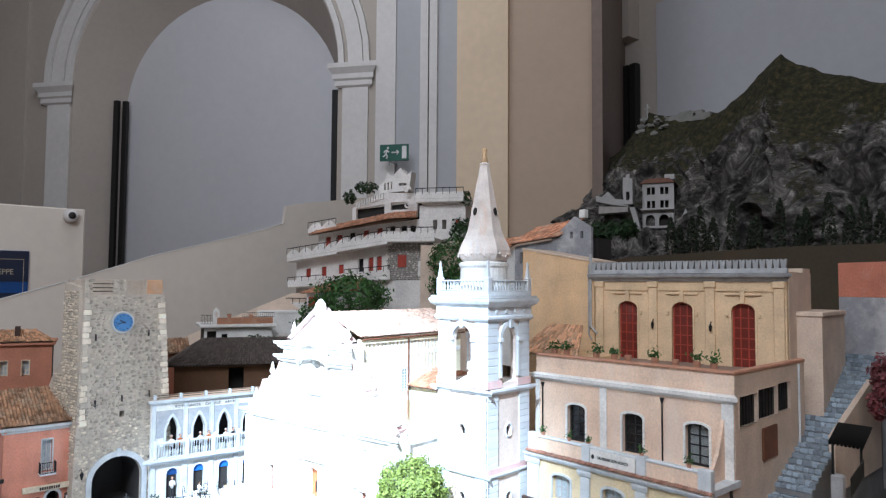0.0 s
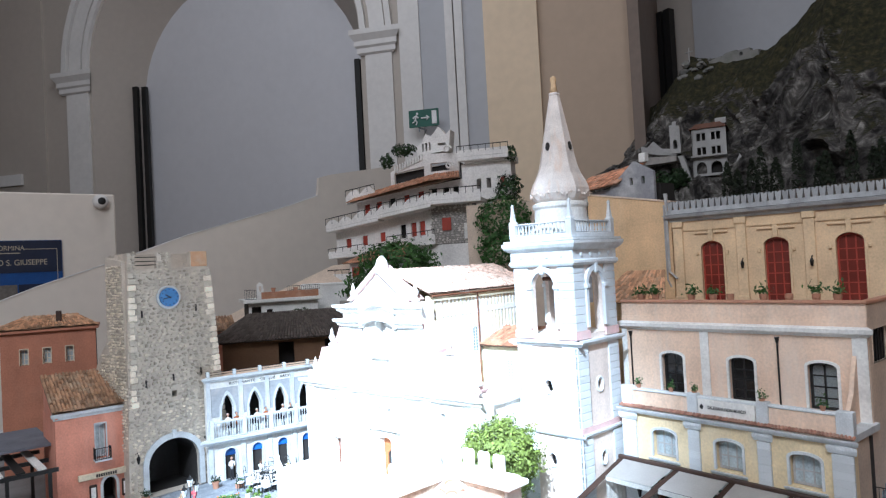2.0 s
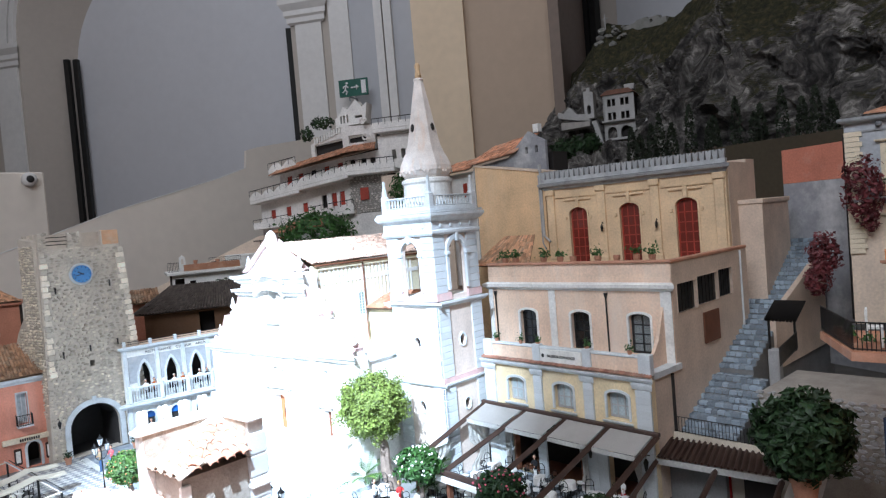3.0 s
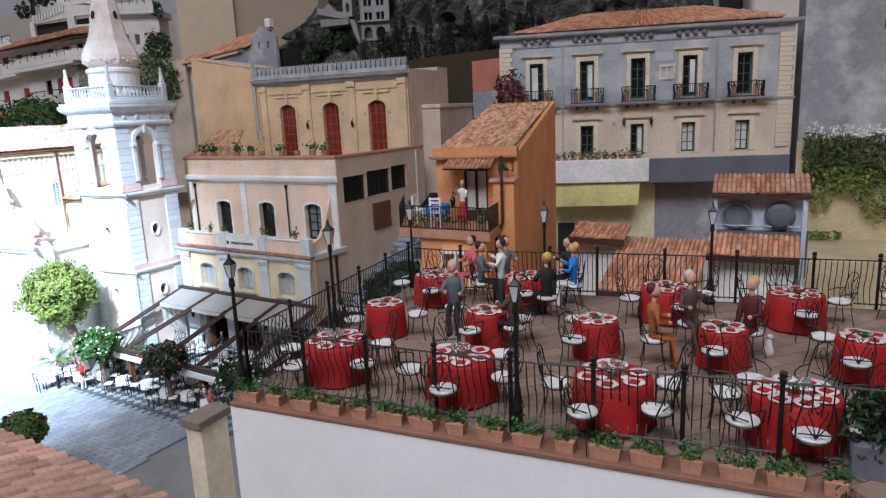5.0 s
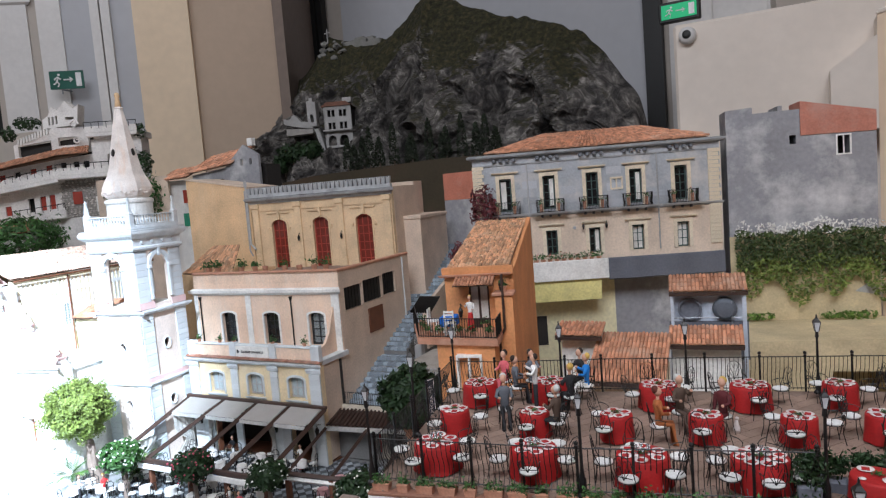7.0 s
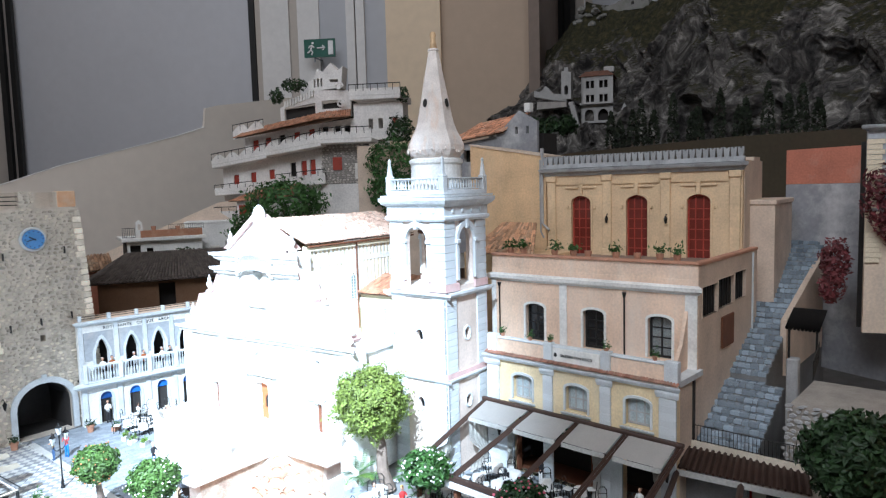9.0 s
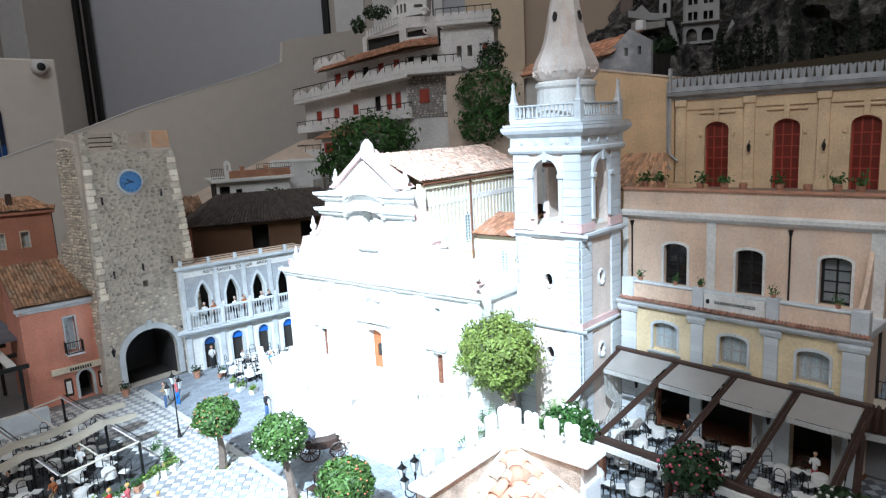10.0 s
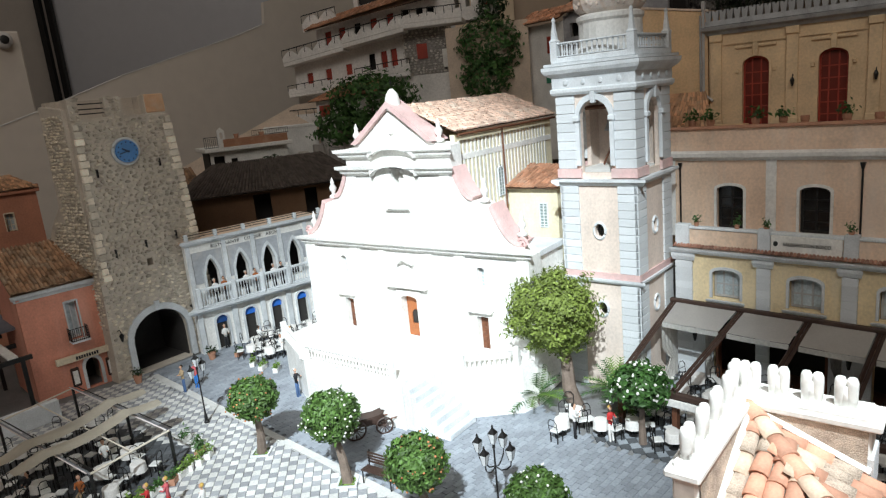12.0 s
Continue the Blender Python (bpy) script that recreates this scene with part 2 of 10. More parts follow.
SIGNLIT = glow("lit_green_sign", (0.02, 0.42, 0.16), 0.4)
DARKGLASS = mat("dark_window_glass", (0.012, 0.012, 0.013), rough=0.12, bump=0)
PANELNAVY = mat("navy_panel", (0.012, 0.02, 0.05), rough=0.4, bump=0)
PANELBLUE = mat("blue_panel", (0.01, 0.07, 0.26), rough=0.4, bump=0)
GOLD = mat("pale_gold_print", (0.5, 0.44, 0.34), bump=0)
INK = mat("dark_ink", (0.03, 0.03, 0.03), bump=0)
STEEL = mat("grey_metal", (0.35, 0.37, 0.4), rough=0.35, metal=0.7, scale=40, bump=0.02)
SKIN = mat("doll_skin", (0.62, 0.36, 0.25), bump=0)
HAIRDARK = mat("dark_doll_hair", (0.03, 0.018, 0.012), bump=0)
HAIRBLOND = mat("blond_doll_hair", (0.62, 0.40, 0.10), bump=0)
HAIRGREY = mat("grey_doll_hair", (0.55, 0.55, 0.53), bump=0)


# ---- shapes ----
def box(bm, x0, y0, z0, x1, y1, z1):
    v = [bm.verts.new((x, y, z)) for z in (z0, z1) for y in (y0, y1) for x in (x0, x1)]
    for f in ((0, 2, 3, 1), (4, 5, 7, 6), (0, 1, 5, 4), (2, 6, 7, 3), (0, 4, 6, 2), (1, 3, 7, 5)):
        bm.faces.new([v[i] for i in f])
    return v


def bbox(x0, y0, z0, x1, y1, z1):
    bm = bmesh.new()
    box(bm, x0, y0, z0, x1, y1, z1)
    return bm


def soft_box(x0, y0, z0, x1, y1, z1, r):
    bm = bbox(x0, y0, z0, x1, y1, z1)
    bmesh.ops.bevel(bm, geom=bm.edges[:], offset=r, segments=1, affect="EDGES")
    return bm


def lathe(bm, profile, n=12, at=(0, 0, 0), squash=1.0, turn=0.0):
    """Turned body from (radius, height) pairs."""
    rings = []
    for r, z in profile:
        rings.append([bm.verts.new((at[0] + r * math.cos(turn + 2 * math.pi * i / n), at[1] + squash * r * math.sin(turn + 2 * math.pi * i / n), at[2] + z)) for i in range(n)])
    for a, b in zip(rings, rings[1:]):
        for i in range(n):
            bm.faces.new((a[i], a[(i + 1) % n], b[(i + 1) % n], b[i]))
    bm.faces.new(rings[0][::-1])
    bm.faces.new(rings[-1])
    return bm


def tube(bm, points, r, n=5, taper=1.0):
    """Round bar along points."""
    pts = [Vector(p) for p in points]
    rings = []
    for i, p in enumerate(pts):
        d = (pts[min(i + 1, len(pts) - 1)] - pts[max(i - 1, 0)]).normalized()
        a = d.cross(Vector((0, 0, 1)) if abs(d.z) < 0.9 else Vector((1, 0, 0))).normalized()
        b = d.cross(a)
        rr = r * (1 + (taper - 1) * i / max(1, len(pts) - 1))
        rings.append([bm.verts.new(p + rr * (math.cos(2 * math.pi * k / n) * a + math.sin(2 * math.pi * k / n) * b)) for k in range(n)])
    for a, b in zip(rings, rings[1:]):
        for k in range(n):
            bm.faces.new((a[k], a[(k + 1) % n], b[(k + 1) % n], b[k]))
    bm.faces.new(rings[0][::-1])
    bm.faces.new(rings[-1])
    return bm


def blob(bm, at, r, squash=(1, 1, 1), sub=2, rough=0.0):
    g = bmesh.ops.create_icosphere(bm, subdivisions=sub, radius=1.0)
    for v in g["verts"]:
        k = 1 + rough * noise.noise(v.co * 2.3 + Vector(at) * 40)
        v.co = Vector((at[0] + v.co.x * r * squash[0] * k, at[1] + v.co.y * r * squash[1] * k, at[2] + v.co.z * r * squash[2] * k))
    return bm


def arc_hole(x0, x1, z0, z1, rise, n=8, pointed=False):
    """Outline of an opening; the top arch rises by rise below z1."""
    pts = [(x0, z0), (x1, z0)]
    c, h = (x0 + x1) / 2, (x1 - x0) / 2
    for i in range(n + 1):
        a = math.pi * i / n
        if pointed:
            s = math.cos(a)
            pts.append((c + h * s, z1 - rise + rise * (1 - abs(s) ** 1.7)))
        else:
            pts.append((c + h * math.cos(a), z1 - rise + rise * math.sin(a)))
    return pts


def plate(outline, holes=(), y0=0.0, y1=0.05):
    """Upright slab in x and z with openings right through it."""
    bm = bmesh.new()
    edges = []
    holes = list(holes)
    if len(holes) == 1 and holes[0][0][1] <= outline[0][1] + 1e-6:
        # the opening reaches the foot: the slab becomes an upside-down U
        h, foot = holes.pop(), outline[0][1]
        outline = list(outline[1:]) + [outline[0], (h[0][0], foot), *h[2:][::-1], (h[1][0], foot)]
        outline = [q for i, q in enumerate(outline) if math.dist(q, outline[i - 1]) > 1e-6]
    for loop in (outline, *holes):
        vs = [bm.verts.new((x, y0, z)) for x, z in loop]
        edges += [bm.edges.new((a, b)) for a, b in zip(vs, vs[1:] + vs[:1])]
    bmesh.ops.triangle_fill(bm, use_beauty=True, use_dissolve=False, edges=edges)
    made = bmesh.ops.extrude_face_region(bm, geom=bm.faces[:])
    for v in made["geom"]:
        if isinstance(v, bmesh.types.BMVert):
            v.co.y = y1
    bmesh.ops.recalc_face_normals(bm, faces=bm.faces[:])
    return bm


def rect(x0, z0, x1, z1):
    return [(x0, z0), (x1, z0), (x1, z1), (x0, z1)]


def moulding(x0, x1, z, profile, y=0.0, ends=True):
    """Horizontal cornice along x: profile of (out, up) pairs from the wall plane at y."""
    bm = bmesh.new()
    rows = []
    for out, up in [(0, profile[0][1]), *profile, (0, profile[-1][1])]:
        e = out if ends else 0
        rows.append((bm.verts.new((x0 - e, y - out, z + up)), bm.verts.new((x1 + e, y - out, z + up))))
    for a, b in zip(rows, rows[1:]):
        bm.faces.new((a[0], a[1], b[1], b[0]))
    bm.faces.new([r[0] for r in rows])
    bm.faces.new([r[1] for r in rows][::-1])
    bmesh.ops.recalc_face_normals(bm, faces=bm.faces[:])
    return bm


# ---- things and parts ----
def mesh_of(name, bm, material, smooth=False):
    me = bpy.data.meshes.new(name)
    bm.to_mesh(me)
    bm.free()
    for m in material if isinstance(material, (list, tuple)) else (material,):
        me.materials.append(m)
    if smooth:
        me.polygons.foreach_set("use_smooth", [True] * len(me.polygons))
    return me


def part(name, bm, material, parent, label="", smooth=False, kind=""):
    ob = new(name, mesh_of(name, bm, material, smooth))
    ob.parent = parent
    return tagged(ob, label, kind=kind)


def again(name, me, parent, m):
    """Another piece on a mesh that is already there."""
    ob = new(name, me)
    ob.parent = parent
    ob.matrix_basis = m
    return ob


def thing(name, m, label, category, group="", kind=""):
    ob = new(name)
    ob.matrix_basis = m
    ob.empty_display_size = 0.02
    return tagged(ob, label, category, group, kind)


def solid(name, bm, material, label, category, m=None, group="", kind="", smooth=False):
    ob = new(name, mesh_of(name, bm, material, smooth))
    if m is not None:
        ob.matrix_basis = m
    return tagged(ob, label, category, group, kind)


def facing(a, b, z=0.0):
    """Frame of a wall from a to b (as seen from its front, left to right): x along it, y into it."""
    return pose(a[0], a[1], z, 0, 0, math.degrees(math.atan2(b[1] - a[1], b[0] - a[0])))


def site(x, y, z, turn, sx=1.0, sy=1.0, sz=1.0):
    """Frame of a building: its front's left foot, the way it faces, and its proportions."""
    return pose(x, y, z, 0, 0, turn) @ Matrix.Diagonal((sx, sy, sz, 1))


def leaves(bm, count, where, size, rng, flat=0.0):
    """Loose small leaves; where(rng) gives a place and the way out."""
    for _ in range(count):
        p, out = where(rng)
        n = (out + Vector((rng.gauss(0, 0.5), rng.gauss(0, 0.5), rng.gauss(0, 0.5) + flat))).normalized()
        a = n.orthogonal().normalized()
        a = Matrix.Rotation(rng.uniform(0, 6.28), 3, n) @ a
        b = n.cross(a)
        s = size * rng.uniform(0.6, 1.3)
        bm.faces.new([bm.verts.new(p + q) for q in (-a * s, -b * s * 0.45 + n * s * 0.12, a * s, b * s * 0.45 + n * s * 0.12)])


def ball_crown(radius, squash=1.0, rough=0.25, inner=0.55):
    def where(rng):
        v = Vector((rng.gauss(0, 1), rng.gauss(0, 1), rng.gauss(0, 1))).normalized()
        k = 1 + rough * noise.noise(v * 2.2) + rough * 0.6 * noise.noise(v * 5.1) + rough * 0.25 * noise.noise(v * 13.0)
        r = radius * k * rng.uniform(inner, 1.0) ** 0.5
        return Vector((v.x * r, v.y * r, v.z * r * squash)), v
    return where


def tile_rows(bm, a, b, c, d, nu, nv, r=None, jitter=0.0, rng=random):
    """Half-round roof tiles over the quad a, b (eave, left to right), c, d (ridge, right to left)."""
    a, b, c, d = map(Vector, (a, b, c, d))
    up = (b - a).cross(d - a).normalized()
    for j in range(nv):
        for i in range(nu):
            def at(s, t):
                return a.lerp(b, s).lerp(d.lerp(c, s), t)
            s0, s1, t0, t1 = i / nu, (i + 1) / nu, j / nv, min(1.0, (j + 1.25) / nv)
            w = (at(s1, t0) - at(s0, t0)).length
            h = (r or 0.45) * w * (1 + rng.uniform(-jitter, jitter))
            lift = up * w * rng.uniform(0.0, jitter * 0.8)
            rows = []
            for t, g in ((t0, 0.26), (t1, 0.1)):
                p, q = at(s0 + 0.03 / nu, t), at(s1 - 0.03 / nu, t)
                rows.append([bm.verts.new(p.lerp(q, k) + up * (h * z + g * w) + lift) for k, z in ((0, 0), (0.2, 0.75), (0.5, 1.0), (0.8, 0.75), (1, 0))])
            for k in range(4):
                bm.faces.new((rows[0][k], rows[0][k + 1], rows[1][k + 1], rows[1][k]))
            bm.faces.new(rows[0][::-1])
    return bm


def tiled_roof(parent, quads, nu, nv, material, jitter=0.15, name="tiles", bed=ROOFBED):
    """Roof slopes of joined tiles over a bed; quads with their own counts."""
    rng = random.Random(5)
    bm, under = bmesh.new(), bmesh.new()
    for q, u, v in zip(quads, nu, nv):
        tile_rows(bm, *q, u, v, jitter=jitter, rng=rng)
        vs = [under.verts.new(p) for p in q]
        if (Vector(q[2]) - Vector(q[3])).length < 1e-4:
            under.faces.new(vs[:3])
        else:
            under.faces.new(vs)
    bmesh.ops.solidify(under, geom=under.faces[:], thickness=0.006)
    part("roof_bed", under, bed, parent)
    return part(name, bm, material, parent, kind="stuff")


def window(parent, x, z, w, h, rise, frame_mat, pane_mat, y=0.018, bars=(2, 3), name="window", surround=None, depth=0.006, shut=True):
    """A framed window set in an opening of width w from sill z to z+h, centred on x."""
    t = min(0.007, w * 0.11)
    outer, inner = arc_hole(x - w / 2, x + w / 2, z, z + h, rise), arc_hole(x - w / 2 + t, x + w / 2 - t, z + t, z + h - t, max(rise - t * 0.3, 0.0005))
    ob = part(name, plate(outer, [inner], y, y + depth), frame_mat, parent)
    bm = bmesh.new()
    nx, nz = bars
    for i in range(1, nx):
        xx = x - w / 2 + w * i / nx
        box(bm, xx - t * 0.4, y + 0.001, z + t, xx + t * 0.4, y + depth - 0.001, z + h - t - rise * 0.15)
    for i in range(1, nz):
        zz = z + (h - rise * 0.6) * i / nz
        box(bm, x - w / 2 + t, y + 0.0015, zz - t * 0.3, x + w / 2 - t, y + depth - 0.0015, zz + t * 0.3)
    if bm.verts:
        part("glazing_bar", bm, frame_mat, ob)
    else:
        bm.free()
    if pane_mat:
        part("pane", plate(inner, (), y + depth * 0.4, y + depth * 0.4 + 0.001), pane_mat, ob)
    if surround:
        s = t * 1.15
        ring = arc_hole(x - w / 2 - s, x + w / 2 + s, z, z + h + s, rise + s * 0.4)
        part("surround", plate(ring, [outer], -0.004, 0.003), surround, ob)
    return ob

# ---- the hall round the model ----
HALL = site(2.268, 8.708, -0.127, -54.87, 1.053, 1.000, 1.035)
wall = thing("wall_north", HALL, "old plaster hall wall with a tall arch", "wall", kind="structure")
arch_front = [(-0.27, -1.0), (2.97, -1.0)] + [(1.35 + 1.62 * math.cos(math.pi * i / 24), 3.43 + 1.62 * math.sin(math.pi * i / 24)) for i in range(25)]
part("wall_face", plate(rect(-6.0, -0.95, 5.72, 7.0), [[(x, max(z, -0.9)) for x, z in arch_front]], 0.0, 0.3), HALLWALL, wall)
splay = bmesh.new()
inner = [(-0.02, -1.0)] + [(1.38 - 1.40 * math.cos(math.pi * i / 24), 3.2 + 1.40 * math.sin(math.pi * i / 24)) for i in range(25)] + [(2.78, -1.0)]
outer = [(-0.27, -1.0)] + [(1.35 - 1.62 * math.cos(math.pi * i / 24), 3.43 + 1.62 * math.sin(math.pi * i / 24)) for i in range(25)] + [(2.97, -1.0)]
va, vb = [splay.verts.new((x, 0.62, z)) for x, z in inner], [splay.verts.new((x, 0.0, z)) for x, z in outer]
for i in range(len(va) - 1):
    splay.faces.new((va[i], va[i + 1], vb[i + 1], vb[i]))
part("arch_reveal", splay, HALLWALL, wall, smooth=True)
part("arch_panel", bbox(-0.2, 0.62, -0.95, 3.0, 0.68, 5.0), ARCHPANEL, wall, "pale blue-grey screen filling the arch")
for k, (r0, r1, out) in enumerate(((1.64, 1.70, 0.05), (1.74, 1.90, 0.03), (1.92, 1.98, 0.06))):
    ring = [(1.35 + r1 * math.cos(math.pi * i / 24), 3.44 + r1 * math.sin(math.pi * i / 24)) for i in range(25)]
    hole = [(1.35 + r0 * math.cos(math.pi * i / 24), 3.44 + r0 * math.sin(math.pi * i / 24)) for i in range(24, -1, -1)]
    part("archivolt", plate(ring + hole, (), -out, 0.0), HALLTRIM, wall)
for x0, x1 in ((-0.64, -0.28), (2.98, 3.33)):
    part("impost", moulding(x0, x1, 3.19, [(0.0, 0.0), (0.03, 0.02), (0.03, 0.07), (0.05, 0.09), (0.05, 0.14), (0.09, 0.2), (0.09, 0.25)], -0.02), HALLTRIM, wall)
    part("pilaster", bbox(x0 + 0.05, -0.03, -0.9, x1 - 0.02, -0.002, 3.19), HALLTRIM, wall)
# strip from 4.77 to 5.60 has the pier's shade in its colour
for x0, x1, out, m in ((3.40, 3.61, 0.05, HALLTRIM), (3.61, 3.88, 0.02, HALLBLUE), (3.88, 3.96, 0.09, HALLTRIM), (3.97, 4.05, 0.07, HALLTRIM), (4.05, 4.26, 0.02, HALLBLUE), (4.26, 4.77, 0.10, HALLPEACH), (4.77, 5.60, 0.03, HALLTANSHADE), (-2.37, -2.2, 0.10, HALLTRIM), (-2.2, -1.72, 0.05, HALLWALL), (-1.70, -0.90, 0.03, HALLWALL)):
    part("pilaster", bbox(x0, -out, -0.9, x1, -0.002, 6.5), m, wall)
part("plaque_box", bbox(-1.63, -0.07, 2.20, -1.22, -0.04, 2.33), HALLTRIM, wall, "pale grey plaque")
for x, y, z0, z1 in ((-0.03, 0.45, 0.9, 3.34), (0.055, 0.5, 0.9, 3.34), (2.79, 0.40, 0.9, 3.30), (2.835, 0.52, 0.9, 3.30)):
    ob = solid("shutter_rail", bbox(x - 0.03, y - 0.02, z0, x + 0.03, y + 0.03, z1), BLACKPAINT, "tall black metal shutter rail beside the arch", "rail", HALL, "shutter rails")

# wall colour carries the shade of the recess
side = thing("wall_east", facing((5.40, 3.62), (7.1, 4.4)), "recess wall beside the hall pier, painted dark for shade", "wall", kind="structure")
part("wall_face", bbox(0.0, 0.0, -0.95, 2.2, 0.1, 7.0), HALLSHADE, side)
back = thing("wall_south_east", facing((6.95, 4.8), (6.35, -0.8)), "grey painted hall wall behind the mountain", "wall", kind="structure")
part("wall_face", bbox(-1.0, 0.0, -0.95, 8.6, 0.2, 7.0), HALLWALL, back)
part("screen", bbox(0.98, -0.06, 1.0, 4.52, -0.01, 4.22), HALLBLUE, back, "pale grey-blue screen panel")
part("panel", bbox(4.74, -0.05, 1.0, 7.5, -0.005, 6.9), HALLTRIM, back, "cream plaster panel")
for u in (5.0, 5.55, 6.1):
    part("panel_moulding", soft_box(u, -0.09, 1.0, u + 0.12, -0.051, 6.9, 0.01), HALLTRIM, back)
part("corbel", bbox(0.15, -0.2, 3.9, 0.7, 0.0, 6.5), HALLWALL, back)
for u, z0, z1, w in ((0.0, 1.0, 3.78, 0.11), (0.60, 1.0, 3.58, 0.05), (0.72, 1.0, 3.58, 0.04), (4.62, 1.0, 4.5, 0.08)):
    solid("shutter_rail", bbox(u - w, -0.16, z0, u + w, -0.07, z1), BLACKPAINT, "tall black metal shutter rail on the hall wall", "rail", facing((6.95, 4.8), (6.35, -0.8)), "shutter rails")

# walls that close the hall behind the visitor
for nm, a, b in (("wall_west", (-4.6, 12.5), (-4.6, -7.0)), ("wall_south", (-4.6, -7.0), (8.0, -7.0)), ("wall_far_east", (8.0, -7.0), (6.4, -0.7))):
    m = facing(b, a)
    w = thing(nm, m, "plain plaster hall wall", "wall", kind="structure")
    ln = math.dist(a, b)
    if nm == "wall_west":
        part("wall_face", plate(rect(0, -0.95, ln, 7.0), [arc_hole(6.6, 9.2, 3.0, 5.6, 1.2)], -0.3, 0.0), HALLWALL, w)
    else:
        part("wall_face", bbox(0, -0.3, -0.95, ln, 0.0, 7.0), HALLWALL, w)
solid("ceiling", bbox(-5, -7.5, 7.0, 9.0, 13.0, 7.2), HALLWALL, "plain vaulted hall ceiling", "ceiling", kind="structure")
solid("floor", bbox(-5, -7.5, -1.05, 9.0, 13.0, -0.95), FLOORHALL, "dark red-brown hall floor", "floor", kind="structure")

low = thing("wall_partition", pose(0, 0, 0), "low cream partition wall behind the model", "wall", kind="structure")
part("wall_face", soft_box(-4.4, 6.23, -0.95, 1.595, 7.6, 1.64, 0.012), BOARD, low)
# sloping board behind the houses
board = thing("backdrop_board", facing((0.169, 4.9), (2.9, 5.0)), "cream backdrop board with a sloping top edge", "board", kind="structure")
part("board", plate([(6.2, -0.95), (6.2, 1.98), (3.45, 1.82), (2.75, 1.70), (2.64, 1.67), (2.62, 1.52), (2.38, 1.44), (1.56, 1.215), (1.08, 1.05), (0.63, 0.91), (0.08, 0.70), (0.08, -0.95)], (), 0.0, 0.03), BOARD, board)
part("board_edge", plate([(0.08, 0.7005), (0.63, 0.9105), (1.08, 1.0505), (1.56, 1.2155), (2.38, 1.4405), (2.62, 1.5205), (2.62, 1.5255), (2.38, 1.4455), (1.56, 1.2205), (1.08, 1.0555), (0.63, 0.9155), (0.08, 0.7055)], (), -0.004, 0.034), HALLTRIM, board)
block = thing("wall_block", facing((4.95, -0.10), (4.86, -2.1)), "white box wall beside the mountain", "wall", kind="structure")
part("wall_face", soft_box(0.0, 0.0, -0.95, 4.2, 1.3, 2.06, 0.02), WARMWALL, block)
part("step", soft_box(-0.05, -0.2, -0.95, 0.12, -0.002, 1.30, 0.01), WARMWALL, block)
part("fin", plate([(0.94, 1.2), (1.26, 1.2), (1.26, 1.87), (1.19, 1.87), (1.19, 1.75), (0.94, 1.58)], (), -0.3, -0.01), WARMWALL, block)
beige = thing("wall_beige", facing((3.342, -1.108), (2.457, -1.828)), "beige partition wall beside the terrace", "wall", kind="structure")
part("wall_face", bbox(0.0, 0.0, -0.95, 3.2, 0.05, 1.64), HALLSAND, beige)
part("coping", soft_box(-0.004, -0.006, 1.64, 3.2, 0.056, 1.66, 0.004), BOARD, beige)

# information panel with its heading
panel = thing("information_panel", site(0.451, 6.215, -0.037, 0, 0.853), "navy and blue information panel with pale heading", "panel")
part("sheet", bbox(0.0, -0.01, 0.30, 0.86, 0.0, 1.305), PANELBLUE, panel)
part("header", bbox(0.004, -0.014, 1.06, 0.856, -0.0105, 1.301), PANELNAVY, panel)
part("photo", bbox(0.07, -0.014, 0.42, 0.50, -0.0105, 0.97), mat("dull_photo_print", (0.16, 0.145, 0.13), var=0.4, scale=12, bump=0), panel, "dull grey photograph")
part("photo", bbox(0.51, -0.014, 0.42, 0.79, -0.0105, 0.97), PANELNAVY, panel, "dark photograph")
line = bmesh.new()
for x0, z0, x1, z1 in ((0.04, 1.235, 0.31, 1.239), (0.55, 1.235, 0.82, 1.239), (0.04, 0.35, 0.044, 1.237), (0.816, 0.35, 0.82, 1.237), (0.33, 1.205, 0.53, 1.212)):
    box(line, x0, -0.017, z0, x1, -0.0145, z1)
part("ruled_line", line, GOLD, panel)


def writing(text, m, size, material, parent=None, label="", name="lettering", extrude=0.0006, spacing=1.0):
    """Raised lettering in the built-in font, as a mesh; m: x along the words, y up, z out."""
    cu = bpy.data.curves.new(name, "FONT")
    cu.body, cu.size, cu.extrude, cu.align_x, cu.align_y, cu.space_character = text, size, extrude, "CENTER", "CENTER", spacing
    tmp = new(name, cu)
    me = bpy.data.meshes.new_from_object(tmp.evaluated_get(bpy.context.evaluated_depsgraph_get()))
    bpy.data.objects.remove(tmp)
    me.materials.clear()
    me.materials.append(material)
    ob = new(name, me)
    ob.parent = parent
    ob.matrix_basis = m
    return tagged(ob, label)


UPRIGHT = pose(0, 0, 0, 90, 0, 0)
writing("TAORMINA", pose(0.43, -0.016, 1.245) @ UPRIGHT, 0.052, GOLD, panel)
writing("SAGRATO S. GIUSEPPE", pose(0.43, -0.016, 1.135) @ UPRIGHT, 0.062, GOLD, panel)


